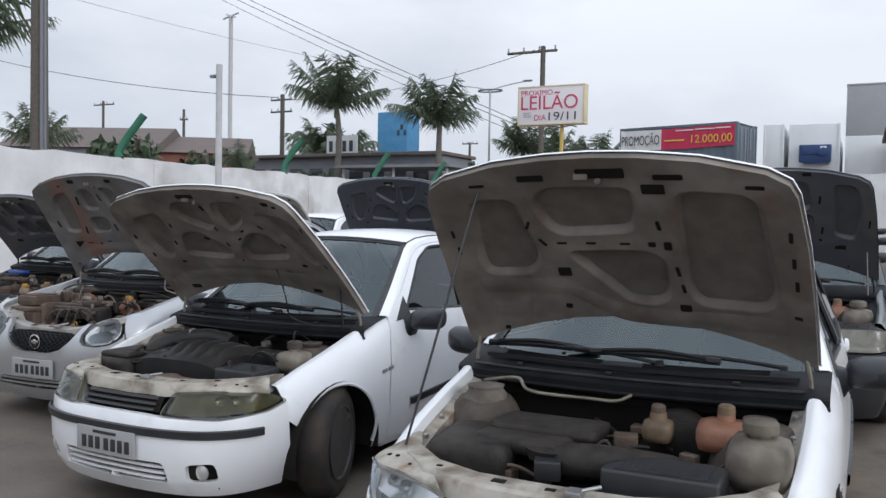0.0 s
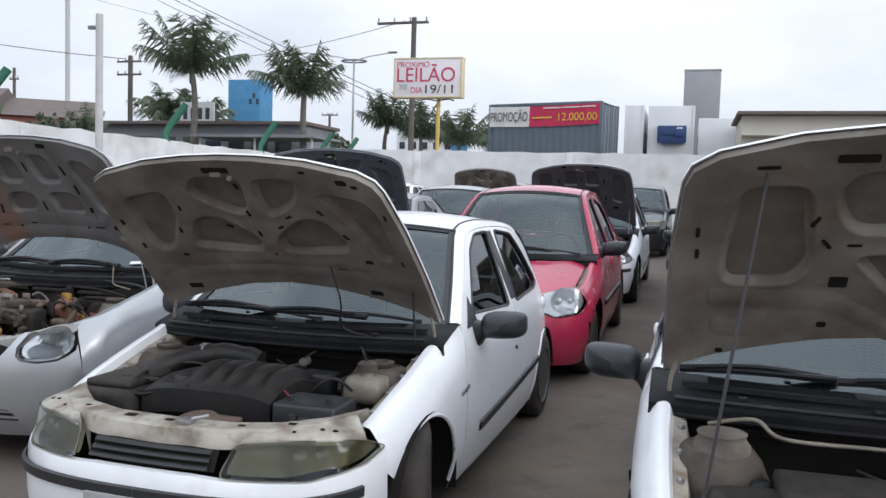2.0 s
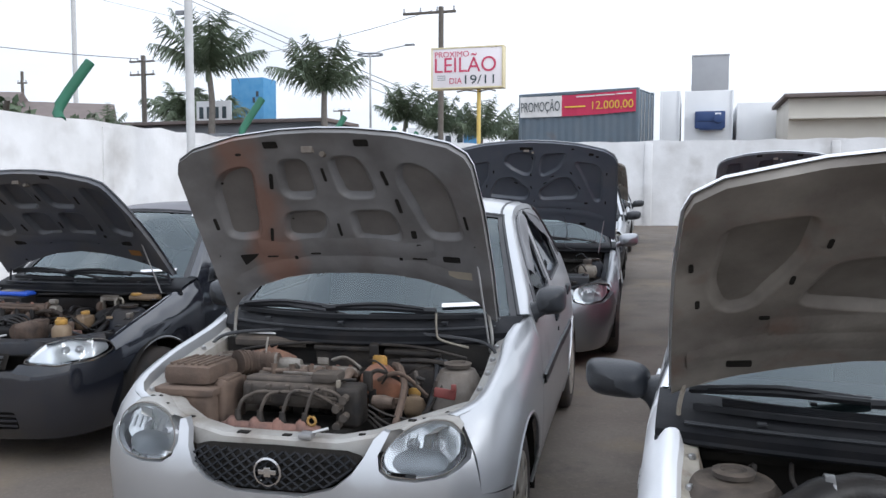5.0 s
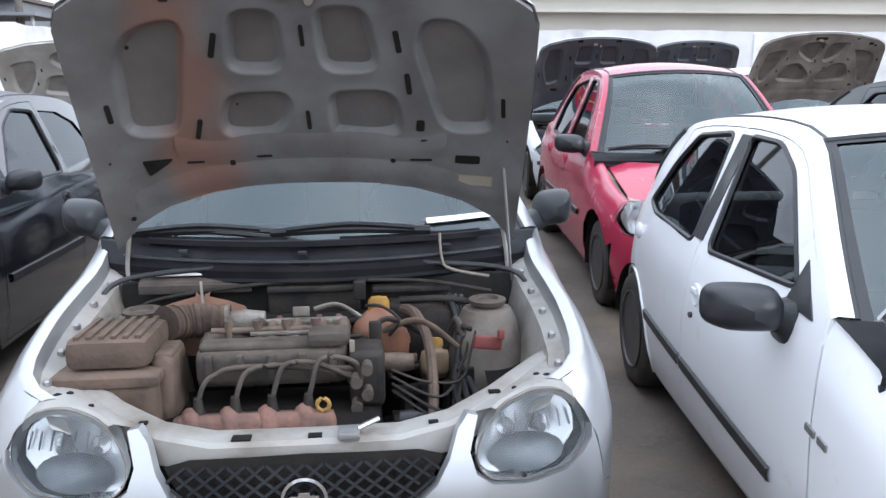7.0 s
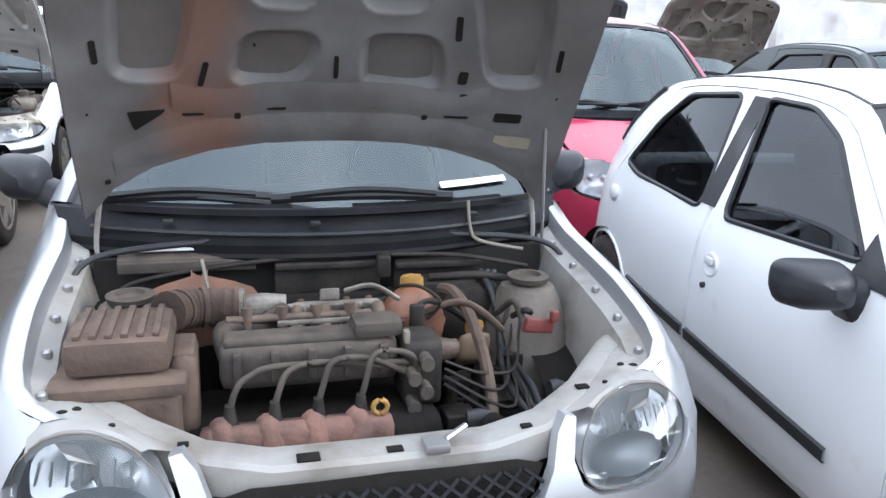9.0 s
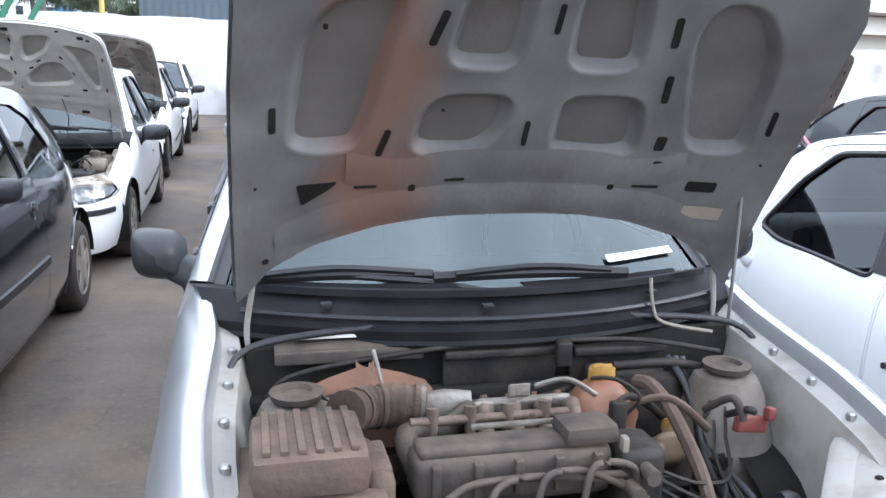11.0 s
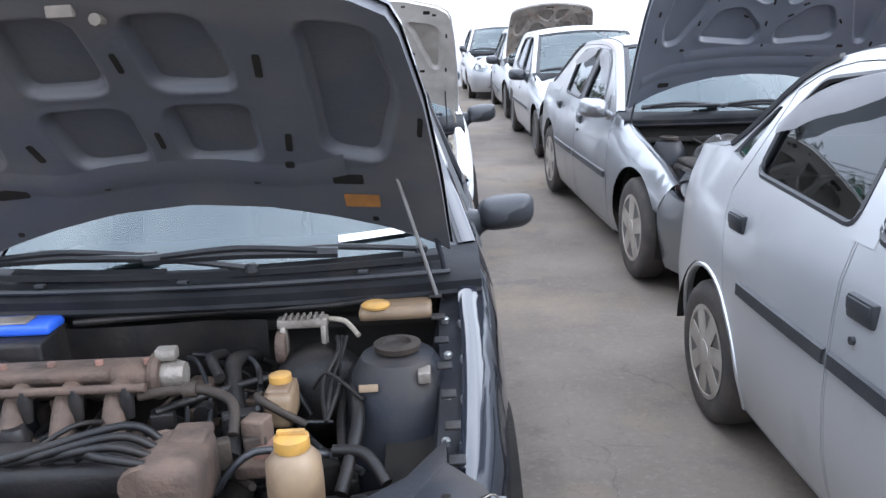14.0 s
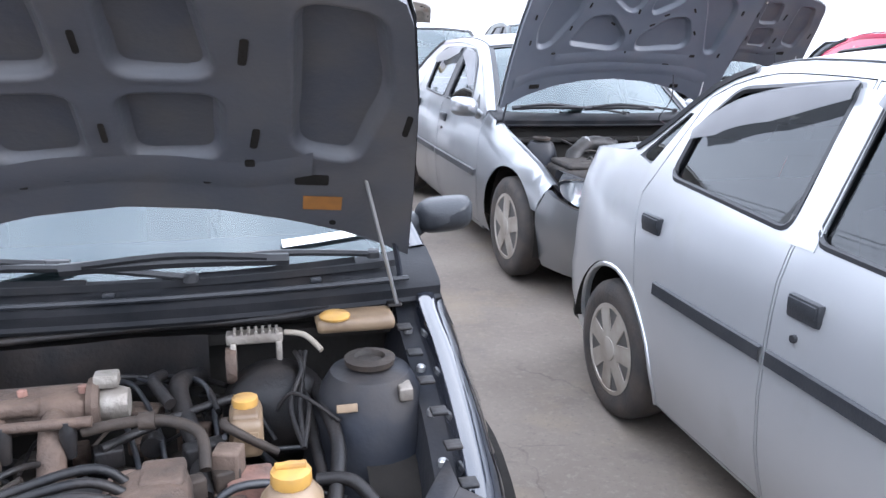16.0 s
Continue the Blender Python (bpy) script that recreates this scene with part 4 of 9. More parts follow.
        if hood:
            # flat corner of the front panel, from the lamp's upper edge back to the slam panel
            line_s = [Vector((sx * x, y - spec.get("slam_front", 0.045) + 0.015, z - 0.002)) for x, y, z in spec["slam_line"]]
            edge_l = [L(float(np.interp(t, [0, 1], [lt[0][0], lt[-1][0]])), float(np.interp(np.interp(t, [0, 1], [lt[0][0], lt[-1][0]]), [p[0] for p in lt], [p[1] for p in lt])) + 0.004, 0.006) for t in np.linspace(0, 1, 9)]
            edge_s = []
            for t in np.linspace(0.45, 1, 9):
                q = t * (len(line_s) - 1)
                j = min(int(q), len(line_s) - 2)
                edge_s.append(line_s[j].lerp(line_s[j + 1], q - j))
            faces_part("corner_panel", *grid([[a + Vector((0, 0, -0.02)) for a in edge_l], edge_l, [a.lerp(b, 0.15) + Vector((0, 0, 0.006)) for a, b in zip(edge_l, edge_s)], [a.lerp(b, 0.6) + Vector((0, 0, 0.003)) for a, b in zip(edge_l, edge_s)], edge_s]), bay, car)
            # Dark discs laid on the corner panel, painted as the shade of holes.
            for t, (ka, kb) in enumerate(((3, 0.5), (5, 0.55), (6, 0.4))):
                c = edge_l[ka].lerp(edge_s[ka], kb)
                faces_part("panel_hole", *lathe([(0.007 + 0.003 * t, 0), (0.006, 0.004)], c + Vector((0, 0, 0.003)), "z", 10), DARK, car)
        rim = [L(u, v, 0.002) for u, v in hl]
        faces_part("lamp_seal", *tube(rim + [rim[0]], 0.002, 5, 1), TOWER, lob)
    # tail
    rb = spec["rear_edge"]
    rear = [(0, 0.17), (S.total - S.u(yr + arch + 0.01), 0.20), (S.total - S.u(yr + arch + 0.01), 0.36), (S.total - S.u(rb[0][0]), rb[0][1]), (0, rb[0][1] + 0.01)]
    faces_part("rear_bumper", *both(lambda k: sheet(rear, [], lambda u, v, t: S.at(S.total - u, v, t), 0.1, 0.03)), paint, car)
    tail_cols = []
    for t in np.linspace(0, 1, 9):
        tail_cols.append([S.at(S.total - uu * (S.total - S.u(rb[-1][0])) , rb[0][1] + (rb[-1][1] - rb[0][1]) * t, 0.0) for uu in np.linspace(0.0, 1.0, 9)])
    faces_part("tailgate", *both(lambda k: grid(tail_cols)), paint, car)

    # screens and roof hang between the two upper lines
    ya, yb, yc = spec["screen_top"], spec["roof_end"], spec["upper"][-1][0]

    def across(y, crown, bow, n=11, z=None):
        e = side(y, top(y), 0.0)
        return [Vector((e.x * a, e.y - bow * (1 - a * a), e.z + crown * (1 - a * a))) for a in np.linspace(-1, 1, n)]

    y0 = spec["upper"][0][0]
    ys = np.linspace(y0, ya, 9)
    rows = [across(y, 0.045 * (y - y0) / (ya - y0), spec["bow"] * (1 - 0.45 * (y - y0) / (ya - y0))) for y in ys]
    faces_part("windscreen", *grid([[p + Vector((0, 0, -0.004)) for p in q] for q in rows]), scr, car)

    def on_row(q, a):
        i = (a + 1) * 5
        j_ = min(int(i), 9)
        return q[j_].lerp(q[j_ + 1], i - j_)

    pa, pb = spec.get("pillar", (0.93, 0.88))
    for sx in (1, -1):
        faces_part("a_pillar", *grid([[on_row(q, sx * a) + Vector((0, -0.010 * b, 0.012 * b)) for q in rows] for a, b in ((1.0, 0.0), (0.985, 0.8), (pa + 0.01, 0.8), (pa, 0.0))]), paint, car)
        faces_part("screen_border", *grid([[on_row(q, sx * a) + Vector((0, -0.001, 0.002)) for q in rows] for a in (pa, pb)]), PLASTIC, car)
    faces_part("screen_border", *grid([[on_row(q, a) + Vector((0, -0.001, 0.002)) for a in np.linspace(-pa, pa, 15)] for q in (rows[-1], [u.lerp(v, 0.35) for u, v in zip(rows[-1], rows[-2])])]), PLASTIC, car)
    edge = [on_row(r_, -pa) for r_ in rows] + [on_row(rows[-1], a) for a in np.linspace(-pa, pa, 11)[1:]] + [on_row(r_, pa) for r_ in reversed(rows[:-1])]
    faces_part("screen_seal", *tube(edge, 0.012, 6, 1), PLASTIC, car)
    rp = roof_paint or paint
    b1 = spec["bow"] * 0.55
    yy = np.linspace(ya, yb, 10)
    rrows = [across(y, 0.045 + 0.012 * math.sin(math.pi * k / 9), b1 * (1 - k / 9.0) - spec.get("rear_bow", 0.05) * (k / 9.0)) for k, y in enumerate(yy)]
    faces_part("roof", *grid(rrows), rp, car)
    for sx in (0, -1):
        ditch = [r_[sx].lerp(r_[5], 0.10) + Vector((0, 0, 0.004)) for r_ in rrows]
        faces_part("roof_moulding", *tube(ditch, 0.007, 5, 1), PLASTIC, car)
    rb_ = spec.get("rear_bow", 0.05)
    gy = np.linspace(yb, spec["glass_end"], 7)
    g = [across(y, 0.045 * (1 - k / 6), -rb_) for k, y in enumerate(gy)]
    faces_part("rear_window", *grid(g), glz, car)
    faces_part("rear_seal", *tube([r_[0] for r_ in g], 0.014, 5, 1), PLASTIC, car)
    faces_part("rear_seal", *tube([r_[-1] for r_ in g], 0.014, 5, 1), PLASTIC, car)
    ty = np.linspace(spec["glass_end"], yc, 6)
    deck = [across(y, 0.0 + spec.get("deck", 0.0) * math.sin(math.pi * (k + 1) / 7), -rb_ - 0.02 * k / 5) for k, y in enumerate(ty)]
    faces_part("boot_lid" if spec.get("sedan") else "tailgate_top", *grid(deck), paint, car)

    # hood, cowl, bay
    hy, hz = spec["hinge"]
    c0 = rows[0]
    co = spec.get("cowl_out", 0.0)
    plen = [Vector((p.x, hy - 0.02 - co - (0.02 + 0.6 * co) * (1 - (p.x / 0.7) ** 2), hz - 0.015 - 0.5 * co)) for p in c0]
    if spec.get("cowl_front"):
        ya_, yb_, za_, zb_ = spec["cowl_front"]  # forward lip: y and z at the middle and at the ends
        plen = [Vector((p.x * 0.93, ya_ + (yb_ - ya_) * abs(p.x / 0.62) ** 2, za_ + (zb_ - za_) * abs(p.x / 0.62) ** 2)) for p in c0]
    mid = [a.lerp(b, 0.5) + Vector((0, 0, 0.006 + spec.get("cowl_bulge", 0.0))) for a, b in zip(c0, plen)]
    faces_part("cowl", *join(grid([[p + Vector((0, -0.008, 0.004)) for p in c0], mid, plen, [p + Vector((0, -0.012, -0.012)) for p in plen], [p + Vector((0, -0.006, -0.05)) for p in plen]]), tube([p + Vector((0, -0.005, -0.045)) for p in plen], 0.010, 5, 1), *[box(x, hy + 0.03, hz + 0.005, 0.02, 0.05, 0.012, 0.003) for x in (-0.3, 0.2)]), COWL, car, "dusty black plastic cowl panel")
    if detail:
        def on_cowl(x, s):
            t = (x / 0.7 + 1) * 5 if abs(x) < 0.7 else 10
            j = max(0, min(9, int(t)))
            a_, b_ = c0[j].lerp(c0[j + 1], min(1.0, t - j)), plen[j].lerp(plen[j + 1], min(1.0, t - j))
            return a_.lerp(b_, s) + Vector((0, 0, 0.012 + (0.006 + spec.get("cowl_bulge", 0.0)) * math.sin(math.pi * s)))

        cw = [o for o in car.children if o.name.startswith("cowl")][0]
        faces_part("cowl_lip", *tube([on_cowl(x, 0.98) + Vector((0, -0.004, 0)) for x in np.linspace(-0.62, 0.62, 15)], 0.007, 6, 1), TRIM, cw)
        faces_part("cowl_step", *grid([[on_cowl(x, s) + Vector((0, 0, h)) for x in np.linspace(-0.60, 0.60, 15)] for s, h in ((0.50, -0.004), (0.53, 0.010), (0.58, 0.010), (0.61, -0.004))]), COWL, cw)
        # Dark strips on the closed cowl, painted as the shade between its bars.
        for xa, xb in ((0.06, 0.50), (-0.52, -0.10)):
            faces_part("air_slot", *grid([[on_cowl(x, s) + Vector((0, 0, 0.001)) for x in np.linspace(xa, xb, 8)] for s in (0.20, 0.44)]), DARK, cw)
            for k in range(4):
                faces_part("slot_bar", *tube([on_cowl(x, 0.22 + 0.065 * k) + Vector((0, 0, 0.002)) for x in np.linspace(xa, xb, 8)], 0.004, 5, 1), COWL, cw)
        for x in (-0.42, -0.05, 0.40):
            faces_part("cowl_clip", *box(*(on_cowl(x, 0.80)), 0.028, 0.02, 0.012, 0.004), TRIM, cw)
    wiper(car, 0.13, min(hy + 0.05, c0[6].y - 0.05), hz + 0.012, -0.40, c0[2].y - 0.03, c0[2].z + 0.03, 0.25)
    wiper(car, 0.58, min(hy + 0.12, c0[9].y - 0.05), hz + 0.018, 0.10, c0[6].y - 0.04, c0[6].z + 0.035, 0.26)
    if paper:
        def on_glass(a, s):
            i = (a + 1) * 5
            j = min(int(i), 9)
            k_ = min(int(s), 7)
            lo_, hi_ = rows[k_][j].lerp(rows[k_][j + 1], i - j), rows[k_ + 1][j].lerp(rows[k_ + 1][j + 1], i - j)
            return lo_.lerp(hi_, s - k_) + Vector((0, -0.004, 0.006))

        faces_part("paper_note", *grid([[on_glass(a, s + 0.42 * (a - 0.48)) for a in np.linspace(0.48, 0.80, 6)] for s in (0.58, 0.84)]), PAPER, car, "white paper sheet on the windscreen")
        faces_part("inspection_sticker", *grid([[on_glass(a, s) for a in (0.70, 0.74)] for s in (7.25, 7.6)]), PAPER, car, "small white sticker on the windscreen")
    slam_z, slam_y, slam_w = spec["slam"]
    if hood is None:
        hood_panel(car, spec, paint, paint, paint, spec["shut"], (hy, hz), None, 0)
    else:
        deg, lining, pads, pattern = hood
        _, hs = hood_panel(car, spec, paint, lining, pads, radians(deg), (hy, hz), pattern, 0)
        hw, hl = spec["hood"]
        rx, rd = pattern.get("prop_at", (0.86, 0.3))
        px, py, pz = pattern.get("prop_foot", (0.62, hy - 0.12, hz - 0.08))
        faces_part("prop_rod", *tube([(px, py, pz), tuple(hs(rx * hw, rd * hl, 0.035))], 0.0048, 6), ROD if bay is not PRIMER else PLASTIC, car, "thin metal prop rod")
        for sx in (1, -1):
            q = hs(sx * hw * 0.93, 0.05, 0.03)
            faces_part("hinge", *tube([(sx * hw * 0.945, hy - 0.01, hz - 0.15), (sx * hw * 0.95, hy - 0.045, hz - 0.09), (sx * hw * 0.955, hy - 0.05, hz - 0.02), tuple(q)], 0.0075, 6, 6), bay, car)
    # bay shell
    wf = spec["bay_w"]
    faces_part("firewall", *join(box(0, spec.get("wall_y", hy + 0.03), hz - 0.30, 2 * wf, 0.03, 0.50, 0.01), box(0, spec.get("wall_y", hy + 0.03) - 0.05, hz - 0.17, 2 * wf, 0.05, 0.03, 0.008)), DUSTBLACK, car)
    for sx in (1, -1):
        xs = [side(y, fender_z(y), spec.get("tuck", 0.055) * (1.0 - 0.75 * step01(0.95, door_y, y))).x - 0.05 for y in np.linspace(fy[0], hy, 8)]
        yy_ = np.linspace(fy[0], hy, 8)
        zz_ = [fender_z(y) for y in yy_]
        faces_part("inner_fender", *grid([[(sx * (x - a), y, z - b) for x, y, z in zip(xs, yy_, zz_)] for a, b in ((0.0, 0.035), (0.045, 0.05), (0.055, 0.10), (0.10, 0.30), (0.12, 0.5))]), bay, car)
        if detail:
            for k in range(5):
                y = 0.42 + 0.14 * k
                x = side(y, fender_z(y), spec.get("tuck", 0.055) * (1.0 - 0.75 * step01(0.95, door_y, y))).x - 0.075
                faces_part("fender_bolt", *lathe([(0.011, 0), (0.011, 0.012), (0.007, 0.016)], (sx * x, y, fender_z(y) - 0.044), "z", 8), ROD, car)
        tx, tyy, tz = spec["strut"]
        tower = lathe([(k * spec.get("tower", 1.0), z) for k, z in ((0.22, -0.40), (0.17, -0.14), (0.13, -0.04), (0.105, -0.006), (0.06, 0.0), (0.03, 0.004))], (sx * tx, tyy, tz), "z", 22)
        tob = faces_part("strut_tower", *tower, {PRIMER: DUSTY, BAYGREY: TOWER}[bay] if bay is not BAYBLACK else bay, car)
        faces_part("strut_cap", *lathe([(0.055, 0.008), (0.058, 0.022), (0.035, 0.026), (0.03, 0.016)], (sx * tx, tyy, tz), "z", 16), DUSTY if bay is not BAYBLACK else OILY_DUST, tob)
    sl = spec["slam_line"]
    sf = spec.get("slam_front", 0.045)
    faces_part("slam_panel", *both(lambda k: grid([[Vector((x, y + a, z + b)) for x, y, z in sl] for a, b in ((-sf, -0.07), (-sf + 0.005, -0.01), (-sf + 0.015, 0.0), (0.05, 0.004), (0.075, -0.004), (0.08, -0.05))])), bay, car)
    if detail:
        # Dark plates on the slam panel, painted as the shade of holes.
        for x, w in ((-0.15, 0.03), (0.02, 0.022), (0.30, 0.016), (-0.38, 0.014), (0.46, 0.02)):
            i = float(np.interp(abs(x), [p[0] for p in sl], [p[1] for p in sl]))
            zz = float(np.interp(abs(x), [p[0] for p in sl], [p[2] for p in sl]))
            faces_part("panel_hole", *box(x, i + 0.012, zz + 0.002, w * 1.5, w, 0.006, 0.002), DARK, car)
        faces_part("latch_plate", *join(box(0.10, sl[0][1] + 0.0, sl[0][2] + 0.01, 0.05, 0.05, 0.02, 0.005), tube([(0.12, sl[0][1], sl[0][2] + 0.02), (0.17, sl[0][1] + 0.03, sl[0][2] + 0.03)], 0.006, 6)), ROD, car)
    # Floor and underbody carry painted shade as a near-black colour.
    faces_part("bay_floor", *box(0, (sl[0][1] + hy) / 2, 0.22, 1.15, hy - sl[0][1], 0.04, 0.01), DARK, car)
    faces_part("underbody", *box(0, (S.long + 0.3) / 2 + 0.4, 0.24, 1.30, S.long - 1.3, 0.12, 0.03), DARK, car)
    # cabin
    cab = [box(0, hy + 0.34, belt - 0.12, 1.26, 0.34, 0.22, 0.06)]
    faces_part("dashboard", *join(*cab), PLASTIC, car)
    faces_part("steering_wheel", *tube([(0.33 + 0.17 * math.cos(a), hy + 0.62 + 0.06 * math.sin(a), belt + 0.0 + 0.17 * math.sin(a)) for a in [2 * math.pi * k / 16 for k in range(17)]], 0.014, 6, 1), PLASTIC, car)
    for sx in (-0.34, 0.34):
        faces_part("front_seat", *join(box(sx, d1 - 0.12, 0.78, 0.46, 0.13, 0.62, 0.05, (-14, 0, 0)), box(sx, d1 - 0.36, 0.45, 0.46, 0.48, 0.16, 0.05), box(sx, d1 - 0.02, 1.13, 0.24, 0.09, 0.17, 0.04, (-10, 0, 0))), FABRIC, car)
    faces_part("rear_seat", *join(box(0, yr - 0.18, 0.72, 1.2, 0.15, 0.55, 0.05, (-16, 0, 0)), box(0, yr - 0.45, 0.45, 1.2, 0.5, 0.16, 0.05)), FABRIC, car)
    faces_part("cabin_floor", *box(0, (hy + yr) / 2 + 0.25, 0.32, 1.3, yr - hy + 0.3, 0.05, 0.01), DARK, car)
    if engine:
        old = set(car.children)
        engine(car, spec, bay)
        if "bay_fit" in spec:
            kx, y_in, y_out, lift = spec["bay_fit"]
            for ob in set(car.children) - old:
                x_off = ob.location.x
                ob.location = (0, 0, 0)
                for o in [ob] + list(ob.children):
                    for v in o.data.vertices:
                        x, y, z = v.co
                        v.co = ((x + x_off) * kx, np.interp(y, y_in, y_out), z + np.interp(y, y_in, lift))
    return car


DUSTBLACK = material("black dusty firewall", (0.022, 0.021, 0.02), 0.85, second=(0.03, 0.026, 0.022), scale=6, amount=0.7, bump=0.2, spec=0.2)
material_plate = material("grey number plate", (0.36, 0.365, 0.37), 0.4, second=(0.30, 0.30, 0.30))
BAR = material("plate bar black", (0.03, 0.03, 0.03), 0.6)


# ---- the kinds of car ----
HATCH = dict(
    plan=[(0, 0), (0.30, 0.015), (0.52, 0.075), (0.66, 0.19), (0.735, 0.36), (0.772, 0.58), (0.797, 0.95), (0.812, 1.5), (0.815, 2.1), (0.81, 2.7), (0.785, 3.1), (0.74, 3.38), (0.65, 3.58), (0.45, 3.70), (0, 3.74)],
    belt=0.93, roof=1.412, lean=0.40,
    ends=([(0.12, 0.10), (0.2, 0.03), (0.35, 0.0), (0.5, 0.0), (0.56, 0.03), (0.66, 0.09), (0.74, 0.17), (0.9, 0.3)], [(0.15, 0.08), (0.3, 0.0), (0.52, 0.0), (0.6, 0.05), (0.97, 0.10), (1.4, 0.42)]),
    axles=(0.79, 3.15, 0.282), door=1.27, b_line=2.28, c_line=3.20, c_top=2.98, lean1=0.085, tip=0.43,
    fender=[(0.40, 0.67), (0.60, 0.74), (0.80, 0.80), (1.0, 0.86), (1.2, 0.915), (1.33, 0.945)],
    upper=[(1.30, 0.94), (1.50, 1.095), (1.70, 1.26), (1.85, 1.365), (2.1, 1.408), (2.5, 1.412), (2.9, 1.385), (3.15, 1.32), (3.40, 1.13), (3.60, 0.95)],
    window1=[(1.51, 0.965), (2.20, 0.925), (2.285, 1.358), (2.02, 1.35), (1.84, 1.27)],
    window2=[(2.37, 0.928), (2.98, 0.945), (3.16, 0.975), (3.02, 1.19), (2.85, 1.325), (2.45, 1.36)],
    handles=[(2.17, 0.76), (3.14, 0.825)], strip_line=(1.46, 0.40, 3.06, 0.50), mirror=(1.50, 0.87), rear_edge=[(3.66, 0.53), (3.65, 0.75), (3.60, 0.95)],
    taillamp=[(0.46, 0.62), (0.68, 0.62), (0.72, 0.95), (0.60, 0.96), (0.5, 0.8)],
    bumper=0.50, nose=0.7, bumper_top=[(0.965, 0.60), (0.86, 0.567), (0.62, 0.542), (0.30, 0.547), (0.20, 0.553)],
    lamp=[(0.30, 0.555), (0.62, 0.55), (0.86, 0.575), (0.97, 0.61), (0.84, 0.665), (0.60, 0.675), (0.34, 0.66)], lamp_r=0.03,
    grille=[(0, 0.555), (0.27, 0.56), (0.27, 0.64), (0, 0.645)], fog=[(0.46, 0.24), (0.62, 0.25), (0.60, 0.34), (0.46, 0.33)], intake=[(0, 0.22), (0.36, 0.23), (0.34, 0.33), (0, 0.33)],
    bump_strip=(0.455, 0.50, 0.83), plate_z=0.40, screen_top=1.85, roof_end=3.12, glass_end=3.50, bow=0.17, hood_back=((0.93, 0.022), (0.75, 0.065), (0.55, 0.108), (0.3, 0.15), (0, 0.17)), cowl_out=0.09, hood=(0.715, 1.0),
    hinge=(1.17, 0.945), shut=radians(-12), slam=(0.70, 0.16, 0.5), bay_w=0.62, strut=(0.53, 0.88, 0.80), strip_z=0.52,
    slam_line=[(0, 0.15, 0.70), (0.25, 0.16, 0.70), (0.42, 0.21, 0.705), (0.55, 0.32, 0.71), (0.63, 0.46, 0.715)])

UPRIGHT_SIDE = dict(b_line=2.20, c_line=2.93, c_top=2.84, lean1=-0.02, strip_line=None, handles=[(2.08, 0.80), (2.86, 0.84)],
    window1=[(1.50, 0.955), (2.16, 0.93), (2.13, 1.352), (1.94, 1.35), (1.80, 1.27)], window2=[(2.25, 0.93), (2.80, 0.95), (3.00, 0.99), (2.88, 1.20), (2.72, 1.325), (2.22, 1.355)])

